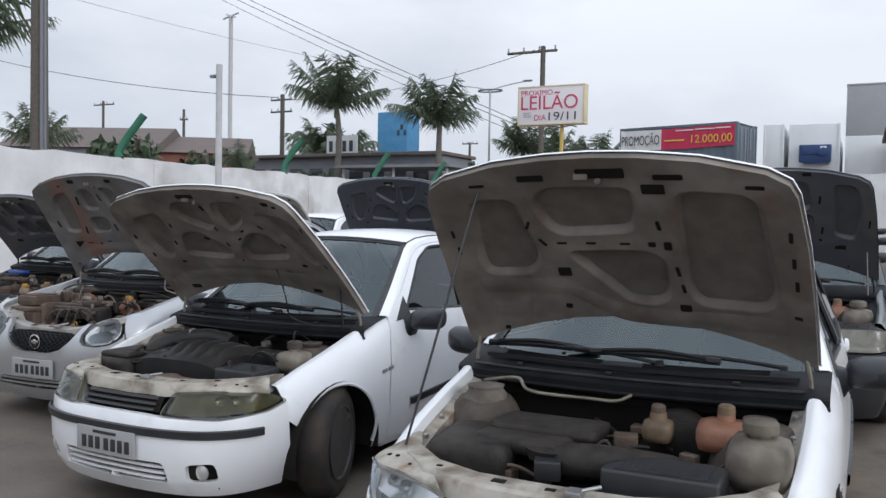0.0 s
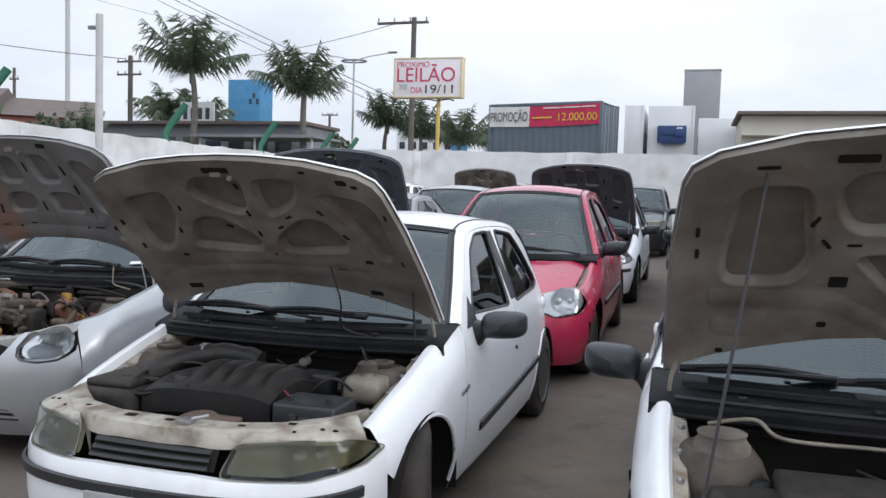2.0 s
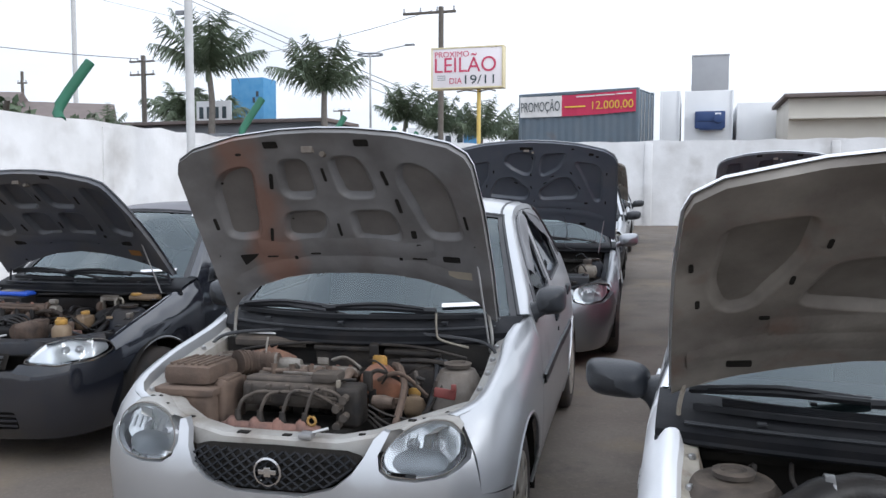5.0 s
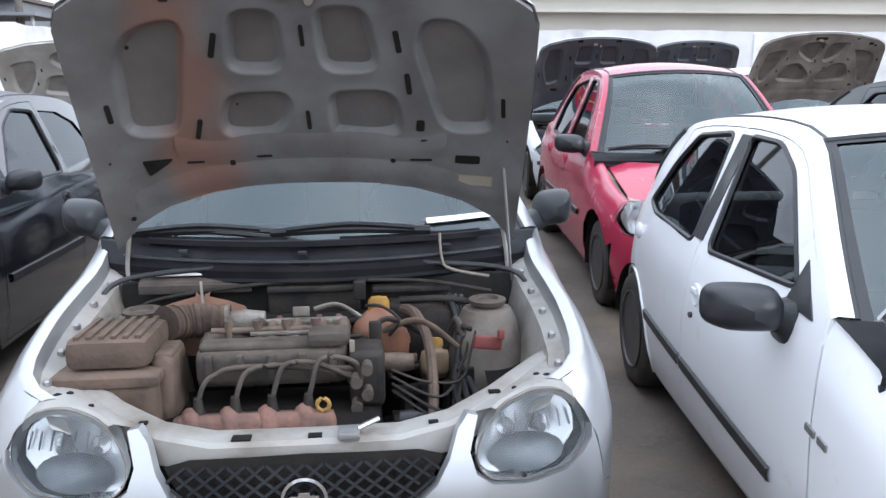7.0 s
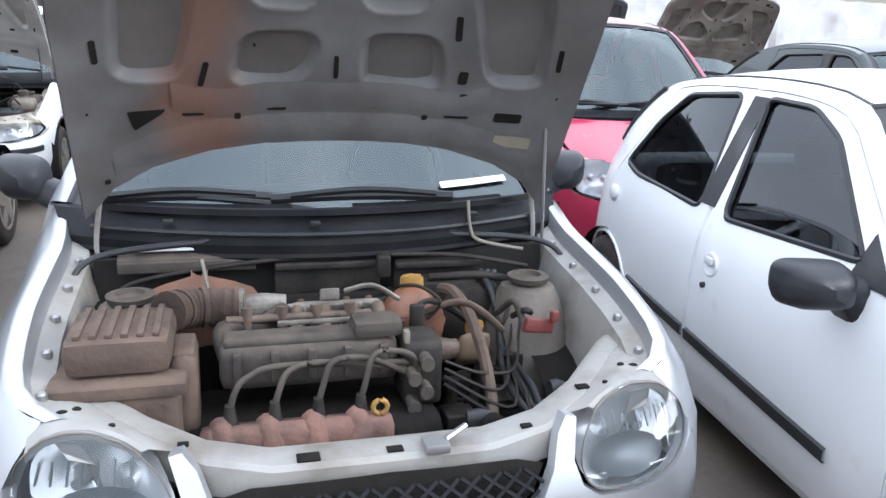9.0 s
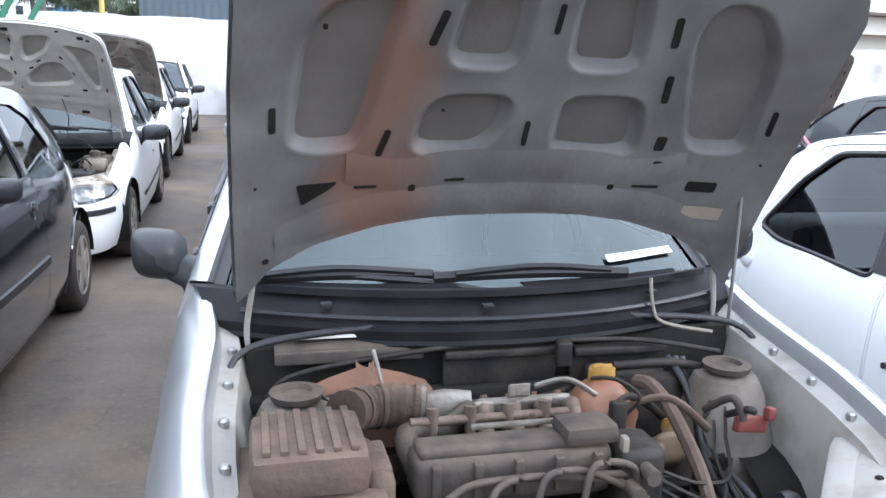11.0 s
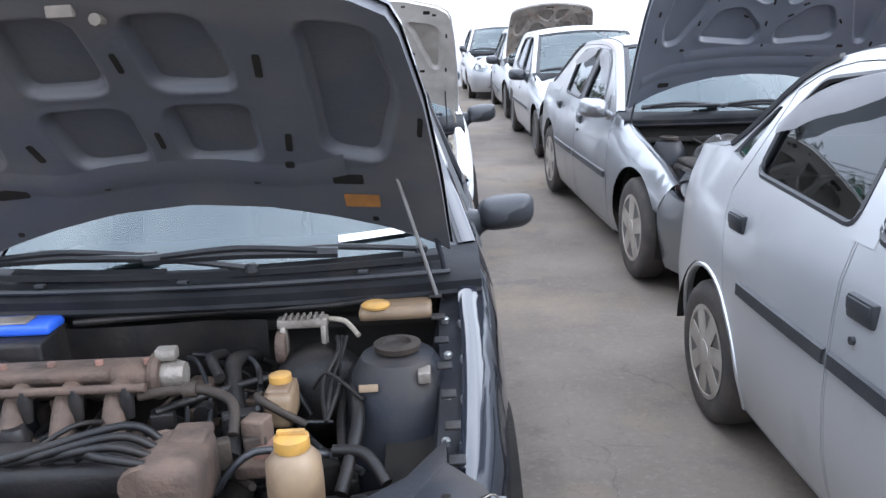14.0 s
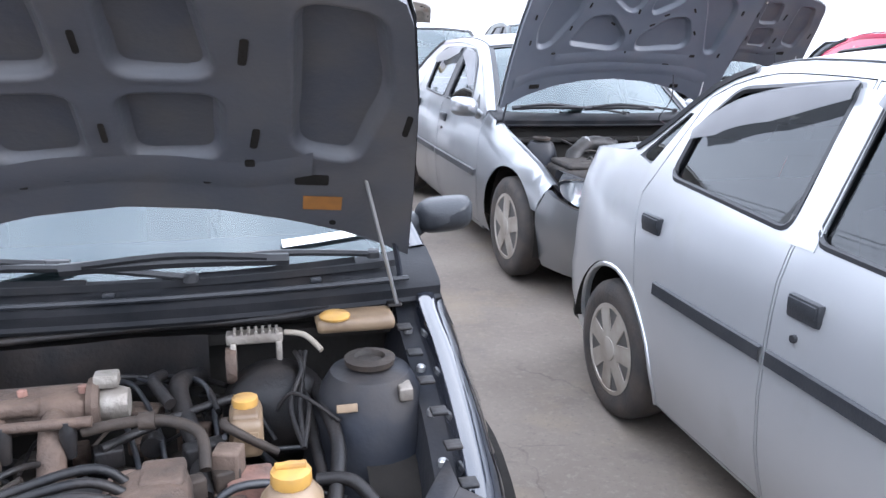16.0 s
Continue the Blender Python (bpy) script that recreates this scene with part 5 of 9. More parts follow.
SEDAN = dict(HATCH, pillar=(0.925, 0.875),
    plan=[(0, 0.10), (0.30, 0.115), (0.56, 0.155), (0.715, 0.24), (0.785, 0.38), (0.815, 0.62), (0.822, 1.0), (0.815, 1.5), (0.807, 2.1), (0.805, 2.7), (0.79, 3.2), (0.76, 3.6), (0.68, 3.87), (0.45, 3.99), (0, 4.03)],
    belt=0.95, roof=1.441, lean=0.40,
    ends=([(0.12, 0.10), (0.2, 0.03), (0.35, 0.0), (0.52, 0.0), (0.57, 0.01), (0.61, 0.03), (0.65, 0.06), (0.69, 0.095), (0.73, 0.135), (0.8, 0.22)], [(0.15, 0.08), (0.3, 0.0), (0.52, 0.0), (0.6, 0.04), (0.93, 0.07), (1.4, 0.3)]),
    strip_line=None, lean1=-0.02, axles=(0.79, 3.24, 0.285), door=1.29, b_line=2.25, c_line=3.10, c_top=2.96, sash_paint=True, tip=0.25,
    fender=[(0.24, 0.745), (0.30, 0.762), (0.40, 0.786), (0.50, 0.81), (0.65, 0.842), (0.80, 0.868), (1.0, 0.905), (1.18, 0.94), (1.33, 0.962)],
    upper=[(1.27, 0.955), (1.47, 1.108), (1.68, 1.275), (1.86, 1.383), (2.1, 1.43), (2.4, 1.441), (2.7, 1.428), (2.95, 1.348), (3.18, 1.178), (3.34, 1.085), (3.6, 1.055), (3.9, 1.025)],
    window1=[(1.52, 0.97), (2.19, 0.99), (2.17, 1.395), (1.95, 1.378), (1.79, 1.28)],
    window2=[(2.31, 0.995), (2.99, 1.03), (2.96, 1.205), (2.80, 1.348), (2.28, 1.40)],
    handles=[(2.13, 0.83), (2.98, 0.865)], flap=True, mirror=(1.38, 0.965), mirror_size=0.95, reach=0.66, sail=0.13, rear_edge=[(3.93, 0.53), (3.93, 0.78), (3.90, 1.025)],
    taillamp=[(0.42, 0.72), (0.66, 0.72), (0.70, 0.94), (0.48, 0.94)],
    bumper=0.50, bumper_top=[(0.735, 0.655), (0.725, 0.625), (0.68, 0.598), (0.625, 0.573), (0.52, 0.560), (0.43, 0.568), (0.395, 0.592), (0.386, 0.635), (0.42, 0.700), (0.395, 0.705), (0.365, 0.680), (0.335, 0.625), (0.30, 0.578), (0.235, 0.528), (0.13, 0.500)],
    lamp=[(0.405, 0.598), (0.43, 0.578), (0.52, 0.570), (0.625, 0.583), (0.675, 0.610), (0.712, 0.645), (0.722, 0.700), (0.68, 0.740), (0.60, 0.742), (0.50, 0.718), (0.43, 0.675), (0.398, 0.63)], lamp_r=0.03,
    grille=[(0, 0.502), (0.13, 0.504), (0.23, 0.532), (0.295, 0.582), (0.328, 0.625), (0.27, 0.638), (0, 0.644)], mesh_grille=True, badge=0.572, fog=None, intake=[(0, 0.24), (0.42, 0.25), (0.36, 0.31), (0, 0.31)], bump_strip=None, plate_z=0.39,
    screen_top=1.86, roof_end=2.76, glass_end=3.32, rear_bow=0.06, sedan=True, deck=0.02, slam_front=0.018, cowl_out=0.118, quarter=[(3.165, 1.05), (3.28, 1.066), (3.18, 1.15), (3.05, 1.25), (3.02, 1.25)], tuck=0.06, hood_taper=0.97, hood=(0.645, 0.96), hinge=(1.109, 0.914), droop=0.10,
    bay_fit=(0.96, (0.27, 0.34, 0.47, 0.62, 0.72, 0.84, 0.90, 1.12), (0.33, 0.36, 0.435, 0.585, 0.70, 0.765, 0.808, 0.985), (-0.07, -0.03, 0.03, 0.04, 0.02, -0.026, -0.06, 0.0)),
    cowl_front=(0.93, 1.055, 0.912, 0.916), cowl_bulge=0.022, wall_y=1.0, hood_back=((0.95, 0.03), (0.88, 0.085), (0.72, 0.145), (0.5, 0.19), (0.25, 0.213), (0, 0.22)),
    strut=(0.515, 0.82, 0.80), tower=0.7, strip_z=0.655, slam_line=[(0, 0.225, 0.664), (0.22, 0.225, 0.666), (0.34, 0.24, 0.688), (0.45, 0.305, 0.716), (0.59, 0.46, 0.735), (0.66, 0.52, 0.745)])

CELTA = dict(HATCH,
    plan=[(0, 0), (0.30, 0.015), (0.52, 0.07), (0.66, 0.18), (0.735, 0.36), (0.772, 0.58), (0.797, 0.95), (0.808, 1.5), (0.81, 2.1), (0.80, 2.7), (0.78, 3.1), (0.74, 3.4), (0.66, 3.62), (0.45, 3.74), (0, 3.78)],
    strip_line=None, lean1=-0.02, axles=(0.77, 3.21, 0.285), b_line=2.32, c_line=None,
    lamp=[(0.38, 0.60), (0.58, 0.585), (0.82, 0.60), (0.93, 0.64), (0.88, 0.70), (0.68, 0.725), (0.48, 0.69)], bumper_top=[(0.97, 0.635), (0.84, 0.594), (0.58, 0.578), (0.37, 0.594), (0.34, 0.56), (0.2, 0.553)], ends=SEDAN["ends"], lamp_r=0.04, bump_strip=None, fog=None,
    upper=[(1.27, 0.95), (1.47, 1.10), (1.68, 1.26), (1.86, 1.36), (2.1, 1.395), (2.5, 1.395), (2.85, 1.36), (3.1, 1.28), (3.40, 1.10), (3.64, 0.95)],
    window1=[(1.53, 0.955), (2.26, 0.95), (2.26, 1.315), (1.98, 1.335), (1.80, 1.255)],
    window2=[(2.34, 0.955), (2.86, 0.985), (2.98, 1.05), (2.84, 1.22), (2.62, 1.295), (2.34, 1.315)],
    handles=[(2.16, 0.80), (2.86, 0.84)], rear_edge=[(3.70, 0.53), (3.69, 0.75), (3.64, 0.95)], glass_end=3.52,
    hood=(0.67, 0.945), hood_taper=0.87, hinge=(1.15, 0.95), droop=0.11, strut=(0.52, 0.82, 0.80), tower=0.85, mirror=(1.48, 0.955), mirror_size=0.78, cowl_out=0.05)

HOOD_BACK = ((0.9, 0.035), (0.75, 0.09), (0.55, 0.145), (0.3, 0.185), (0, 0.20))
OLD_FENDER = [(0.37, 0.738), (0.45, 0.755), (0.60, 0.78), (0.80, 0.82), (1.0, 0.875), (1.18, 0.93), (1.33, 0.955)]
LOW_ROOF = [(1.27, 0.955), (1.47, 1.12), (1.68, 1.295), (1.86, 1.405), (2.1, 1.45), (2.4, 1.455), (2.7, 1.43), (2.95, 1.325), (3.18, 1.13), (3.34, 1.025), (3.6, 0.995), (3.9, 0.965)]
PRISMA = dict(SEDAN, reach=1.0, sail=0.0, cowl_out=0.02, cowl_front=None, cowl_bulge=0.0, wall_y=1.16, hood_back=HOOD_BACK, fender=OLD_FENDER, tip=0.39, quarter=None, hood_taper=0.93, strip_z=0.53, upper=[(y, z + 0.06 * min(1, max(0, (z - 0.94) / 0.3))) for y, z in LOW_ROOF], roof=1.475,
    window1=[(y, z + (0.05 if z > 1.1 else 0)) for y, z in [(1.52, 0.965), (2.19, 0.965), (2.17, 1.395), (1.95, 1.388), (1.80, 1.295)]], window2=[(y, z + (0.05 if z > 1.1 else 0)) for y, z in [(2.31, 0.965), (2.99, 0.985), (2.95, 1.17), (2.78, 1.335), (2.28, 1.40)]], rear_edge=[(3.93, 0.53), (3.93, 0.75), (3.90, 0.965)], lamp=[(0.40, 0.60), (0.56, 0.55), (0.80, 0.58), (0.90, 0.66), (0.84, 0.76), (0.66, 0.78), (0.46, 0.72)], hinge=(1.13, 0.955), belt=0.94, badge=None, mesh_grille=False,
    ends=([(0.12, 0.10), (0.2, 0.03), (0.35, 0.0), (0.5, 0.0), (0.6, 0.03), (0.70, 0.06), (0.78, 0.11), (0.9, 0.22)], SEDAN["ends"][1]), handles=[(2.06, 0.83), (2.86, 0.85)], flap=False,
    bumper_top=[(0.96, 0.66), (0.90, 0.62), (0.80, 0.57), (0.56, 0.54), (0.42, 0.585), (0.38, 0.60), (0.36, 0.58), (0.2, 0.575)], grille=[(0, 0.58), (0.36, 0.585), (0.38, 0.64), (0, 0.66)], shut=radians(-12.5), hood=(0.66, 1.0))

BIGSEDAN = dict(SEDAN, reach=0.9, sail=0.07, cowl_out=0.02, cowl_bulge=0.0, wall_y=1.33, hood_back=HOOD_BACK, cowl_front=None, bay_fit=(1.0, (0, 2), (0.1, 2.1), (0.02, 0.02)), slam_front=0.045, quarter=None, hood_taper=1.0, tuck=0.055, strip_z=0.55,
    plan=[(0, 0), (0.30, 0.02), (0.54, 0.09), (0.69, 0.23), (0.775, 0.45), (0.815, 0.7), (0.845, 1.1), (0.853, 1.6), (0.855, 2.3), (0.85, 3.0), (0.835, 3.6), (0.80, 4.05), (0.71, 4.33), (0.45, 4.45), (0, 4.49)],
    axles=(0.90, 3.54, 0.315), door=1.45, b_line=2.42, c_line=3.26, c_top=3.05, tip=0.52, track=0.74,
    fender=[(0.46, 0.66), (0.65, 0.75), (0.9, 0.82), (1.15, 0.88), (1.33, 0.94), (1.5, 0.975)],
    belt=0.94, upper=[(1.45, 0.97), (1.66, 1.12), (1.88, 1.265), (2.06, 1.36), (2.35, 1.40), (2.7, 1.40), (3.05, 1.365), (3.3, 1.26), (3.55, 1.11), (3.75, 1.01), (4.0, 0.985), (4.36, 0.96)], roof=1.40,
    window1=[(1.78, 0.97), (2.37, 0.965), (2.34, 1.34), (2.16, 1.34), (2.0, 1.26)], window2=[(2.48, 0.965), (3.04, 0.975), (3.04, 1.26), (2.9, 1.32), (2.45, 1.345)],
    sash_paint=False, handles=[(2.3, 0.83), (3.12, 0.86)], mirror=(1.58, 0.94), rear_edge=[(4.39, 0.55), (4.39, 0.78), (4.36, 0.96)], screen_top=2.06, roof_end=3.05, glass_end=3.72, hood=(0.775, 1.10), hinge=(1.30, 0.97),
    bumper_top=[(0.97, 0.645), (0.91, 0.618), (0.76, 0.574), (0.54, 0.567), (0.45, 0.594), (0.435, 0.635), (0.47, 0.685), (0.44, 0.690), (0.405, 0.665), (0.372, 0.612), (0.335, 0.565), (0.255, 0.512), (0.14, 0.482)],
    lamp=[(0.455, 0.60), (0.54, 0.575), (0.76, 0.582), (0.89, 0.625), (0.92, 0.675), (0.87, 0.722), (0.74, 0.738), (0.60, 0.722), (0.50, 0.69), (0.445, 0.65)], grille=[(0, 0.484), (0.14, 0.486), (0.25, 0.516), (0.33, 0.569), (0.365, 0.612), (0.29, 0.622), (0, 0.628)],
    bay_w=0.66, strut=(0.58, 0.98, 0.84), slam_line=[(0, 0.22, 0.68), (0.25, 0.225, 0.68), (0.42, 0.26, 0.69), (0.56, 0.36, 0.71), (0.66, 0.48, 0.74)], plate=False, badge=None)

BOXY = dict(HATCH, **UPRIGHT_SIDE,
    plan=[(0, 0), (0.40, 0.01), (0.62, 0.04), (0.735, 0.12), (0.775, 0.30), (0.79, 0.58), (0.80, 0.95), (0.80, 1.5), (0.80, 2.1), (0.80, 2.7), (0.79, 3.2), (0.775, 3.5), (0.72, 3.70), (0.55, 3.77), (0, 3.80)],
    belt=0.93, lean=0.30, fog=None, hood=(0.69, 0.98), lens=YELLENS, bumper_mat=PLASTIC,
    lamp=[(0.42, 0.60), (0.66, 0.60), (0.84, 0.61), (0.84, 0.73), (0.66, 0.745), (0.42, 0.74)], grille=[(0, 0.61), (0.40, 0.61), (0.40, 0.73), (0, 0.73)], bumper_top=[(0.84, 0.59), (0.5, 0.585), (0.2, 0.585)],
    ends=([(0.12, 0.06), (0.2, 0.02), (0.35, 0.0), (0.58, 0.0), (0.62, 0.03), (0.76, 0.06), (0.9, 0.2)], HATCH["ends"][1]), rear_edge=[(3.72, 0.53), (3.71, 0.75), (3.66, 0.95)],
    upper=HATCH["upper"][:-2] + [(3.46, 1.14), (3.66, 0.95)], slam_line=[(0, 0.13, 0.755), (0.3, 0.135, 0.755), (0.5, 0.15, 0.755), (0.6, 0.24, 0.755), (0.65, 0.40, 0.75)], fender=[(0.30, 0.76), (0.60, 0.79), (0.80, 0.83), (1.0, 0.87), (1.2, 0.92), (1.33, 0.945)])

# what is pressed into the underside of each kind of hood, or laid on it as dark sheets (slots, cut_outs), in shares of
# its half width and length
def mirrored(rows):
    return rows + [[(-x, d) for x, d in reversed(p)] for p in rows]


X_HOOD = dict(holes=[[(-0.79, 0.76), (-0.50, 0.80), (-0.53, 0.63), (-0.69, 0.42), (-0.80, 0.40), (-0.84, 0.52)], [(-0.34, 0.79), (-0.24, 0.88), (0.05, 0.88), (-0.01, 0.67), (-0.08, 0.645), (-0.23, 0.71)], [(0.10, 0.77), (0.14, 0.87), (0.42, 0.88), (0.32, 0.72), (0.14, 0.64), (0.09, 0.66)],
    [(-0.54, 0.43), (-0.42, 0.61), (-0.24, 0.63), (-0.05, 0.49), (-0.06, 0.42), (-0.12, 0.39)], [(0.07, 0.48), (0.29, 0.62), (0.45, 0.63), (0.55, 0.48), (0.51, 0.42), (0.09, 0.39)], [(0.50, 0.80), (0.77, 0.77), (0.83, 0.69), (0.82, 0.40), (0.74, 0.39), (0.58, 0.69)]],
    slots=[(x, d, 0.006, 0.018, t) for x, d, t in ((-0.015, 0.655, 8), (-0.02, 0.52, 8), (0.015, 0.83, 8), (0.01, 0.37, 4), (0.24, 0.64, -65), (0.15, 0.57, -60), (0.465, 0.68, 35), (0.56, 0.53, 35), (-0.46, 0.69, -8), (-0.56, 0.54, -8), (0.88, 0.69, 0), (0.87, 0.39, 0), (-0.90, 0.62, 0), (-0.20, 0.57, 62), (-0.88, 0.45, 0))] + [(0.64, 0.37, 0.018, 0.010, 0), (0.30, 0.34, 0.012, 0.008, 0), (0.43, 0.31, 0.024, 0.012, 0), (-0.41, 0.325, 0.022, 0.009, 0), (-0.64, 0.37, 0.014, 0.008, 0), (-0.58, 0.345, 0.007, 0.006, 0), (-0.05, 0.93, 0.06, 0.016, 0), (0.70, 0.88, 0.022, 0.014, 0), (0.77, 0.86, 0.014, 0.009, 0), (0.49, 0.93, 0.014, 0.007, 0), (-0.72, 0.14, 0.035, 0.016, 0), (0.60, 0.15, 0.03, 0.014, 0)],
    ribs=[[(-0.92, 0.17), (-0.66, 0.24), (-0.3, 0.265), (0.19, 0.265), (0.54, 0.26), (0.86, 0.21)], [(-0.62, 0.32), (-0.35, 0.335), (-0.05, 0.345), (0.2, 0.34), (0.6, 0.33)]], prop_at=(0.86, 0.2))
GRID_HOOD = dict(holes=mirrored([[(0.06, 0.36), (0.33, 0.36), (0.35, 0.58), (0.06, 0.58)], [(0.07, 0.64), (0.34, 0.64), (0.30, 0.88), (0.07, 0.88)], [(0.56, 0.40), (0.76, 0.36), (0.84, 0.62), (0.78, 0.84), (0.56, 0.86)]]),
    slots=[(x * s, d, w, l, t * s) for x, d, w, l, t in ((0.44, 0.44, 0.008, 0.032, -8), (0.42, 0.72, 0.008, 0.036, -6), (0.90, 0.52, 0.006, 0.034, -4), (0.38, 0.285, 0.03, 0.006, 0), (0.62, 0.29, 0.038, 0.018, 0), (0.28, 0.285, 0.009, 0.012, 0), (0.70, 0.115, 0.008, 0.008, 0), (0.30, 0.955, 0.03, 0.016, 0)) for s in (1, -1)] + [(0, 0.46, 0.006, 0.030, 0), (0, 0.74, 0.006, 0.030, 0), (-0.17, 0.30, 0.024, 0.006, 0), (0.42, 0.35, 0.011, 0.012, 0)],
    ribs=[[(-0.62, 0.34), (-0.4, 0.30), (-0.15, 0.325), (0.15, 0.325), (0.4, 0.30), (0.62, 0.34)]], prop_at=(0.88, 0.27))
CAR_HOOD = dict(GRID_HOOD, holes=[[(x / 0.645, d / 0.96) for x, d in p] for p in (
    [(-0.245, 0.405), (-0.115, 0.402), (-0.062, 0.46), (-0.056, 0.553), (-0.228, 0.552), (-0.262, 0.45)], [(0.075, 0.402), (0.25, 0.402), (0.264, 0.44), (0.238, 0.557), (0.055, 0.553), (0.062, 0.43)],
    [(-0.215, 0.632), (-0.066, 0.628), (-0.068, 0.82), (-0.19, 0.82)], [(0.046, 0.626), (0.20, 0.633), (0.16, 0.83), (0.03, 0.83)],
    [(-0.525, 0.45), (-0.49, 0.425), (-0.40, 0.425), (-0.375, 0.45), (-0.315, 0.76), (-0.335, 0.80), (-0.45, 0.77), (-0.505, 0.68)], [(0.39, 0.425), (0.515, 0.425), (0.535, 0.455), (0.495, 0.69), (0.42, 0.79), (0.32, 0.80), (0.30, 0.71)])],
    slots=[(x / 0.645, d / 0.96, w, l, t) for x, d, w, l, t in ((-0.353, 0.317, 0.026, 0.004, 0), (-0.246, 0.308, 0.008, 0.010, 0), (-0.15, 0.329, 0.024, 0.005, 0), (0.239, 0.305, 0.008, 0.008, 0), (0.325, 0.31, 0.034, 0.004, 0), (0.468, 0.316, 0.038, 0.015, 0), (0.333, 0.38, 0.011, 0.008, 0), (0.32, 0.439, 0.012, 0.020, 0),
        (-0.324, 0.437, 0.007, 0.036, -14), (-0.244, 0.718, 0.008, 0.040, -14), (-0.555, 0.51, 0.007, 0.032, 0), (-0.008, 0.458, 0.006, 0.034, 2), (-0.007, 0.745, 0.006, 0.034, 2), (0.281, 0.587, 0.008, 0.036, 8), (0.248, 0.727, 0.008, 0.036, 10), (0.557, 0.517, 0.006, 0.034, 6), (-0.59, 0.34, 0.003, 0.003, 0), (-0.57, 0.12, 0.007, 0.007, 0), (0.19, 0.90, 0.03, 0.016, 0), (-0.19, 0.90, 0.03, 0.016, 0),
        (-0.205, 0.52, 0.003, 0.003, 0), (0.10, 0.335, 0.003, 0.003, 0), (0.58, 0.40, 0.003, 0.003, 0), (-0.46, 0.72, 0.005, 0.005, 0), (-0.34, 0.86, 0.012, 0.006, 0))],
    cut_outs=[[(x / 0.645, d / 0.96) for x, d in ((-0.505, 0.332), (-0.415, 0.335), (-0.43, 0.318), (-0.492, 0.274))]],
    ribs=[[(x / 0.645, d / 0.96) for x, d in ((-0.40, 0.37), (-0.28, 0.345), (-0.15, 0.362), (0.15, 0.362), (0.28, 0.345), (0.40, 0.37))], [(x / 0.645, d / 0.96) for x, d in ((-0.55, 0.17), (-0.42, 0.225), (-0.25, 0.258), (0, 0.268), (0.25, 0.258), (0.42, 0.225), (0.56, 0.165))]], prop_at=(0.90, 0.31))
POD_HOOD = dict(holes=[[(-0.70, 0.80), (-0.46, 0.80), (-0.43, 0.62), (-0.40, 0.50), (-0.47, 0.41), (-0.75, 0.41), (-0.76, 0.52)], [(-0.36, 0.78), (-0.28, 0.85), (0.16, 0.845), (0.18, 0.78), (0.14, 0.64), (-0.25, 0.62), (-0.32, 0.67)],
    [(-0.25, 0.525), (0.18, 0.535), (0.27, 0.49), (0.28, 0.32), (0.21, 0.26), (0.05, 0.26), (-0.10, 0.39)], [(0.37, 0.79), (0.42, 0.83), (0.69, 0.82), (0.76, 0.77), (0.81, 0.35), (0.76, 0.27), (0.41, 0.27), (0.36, 0.38)]],
    slots=[(-0.26, 0.575, 0.02, 0.005, 0), (-0.10, 0.575, 0.02, 0.005, 0), (0.08, 0.575, 0.02, 0.005, 0), (0.22, 0.575, 0.014, 0.012, 0), (0.30, 0.57, 0.014, 0.020, 0), (0.27, 0.67, 0.007, 0.022, 8), (0.33, 0.44, 0.007, 0.024, 8), (0.345, 0.35, 0.007, 0.022, 6), (-0.29, 0.42, 0.026, 0.022, 0), (0.34, 0.245, 0.022, 0.018, 0), (-0.42, 0.67, 0.006, 0.022, -25), (-0.365, 0.58, 0.006, 0.022, 35),
        (-0.86, 0.64, 0.006, 0.02, 0), (-0.86, 0.55, 0.006, 0.02, 0), (0.88, 0.65, 0.007, 0.024, 0), (0.89, 0.53, 0.007, 0.024, 0), (0.90, 0.42, 0.007, 0.024, 0), (0.90, 0.26, 0.014, 0.007, 0), (-0.32, 0.225, 0.014, 0.012, 0), (-0.74, 0.09, 0.012, 0.010, 0), (0.04, 0.92, 0.085, 0.022, 0), (0.36, 0.90, 0.05, 0.012, 0), (-0.32, 0.905, 0.05, 0.014, 0), (0.28, 0.845, 0.04, 0.022, 0), (-0.62, 0.88, 0.03, 0.006, 0), (0.74, 0.86, 0.03, 0.008, 0)],
    ribs=[[(-0.80, 0.35), (-0.5, 0.335), (-0.30, 0.33), (-0.15, 0.26), (0.0, 0.20), (0.3, 0.185), (0.6, 0.19), (0.85, 0.19)], [(-0.78, 0.22), (-0.66, 0.20), (-0.55, 0.235)]], prop_at=(-0.62, 0.86), prop_foot=(-0.60, 0.36, 0.70))
DARK_HOOD = dict(GRID_HOOD, prop_at=(0.80, 0.30), tag=(0.66, 0.20, 0.045, 0.026, material("amber sticker", (0.30, 0.13, 0.03), 0.6, second=(0.16, 0.08, 0.03), scale=25)))
CAR_HOOD["tag"] = (0.77, 0.246, 0.052, 0.020, material("faded sticker", (0.30, 0.26, 0.20), 0.7, second=(0.22, 0.19, 0.16), scale=25))


# ---- what lies under the hoods ----
def piece(name, mat, car, *meshes, label=""):
    return faces_part(name, *join(*meshes), mat, car, label, smooth=62)


def ribbed_box(cx, cy, cz, sx, sy, sz, n, bevel=0.02):
    """A moulded lid with raised ribs along y."""
    out = [box(cx, cy, cz, sx, sy, sz, bevel)]
    for k in range(n):
        out.append(box(cx - sx * 0.36 + sx * 0.72 * k / max(1, n - 1), cy, cz + sz / 2 + 0.001, sx * 0.07, sy * 0.82, 0.012, 0.004))
    return out


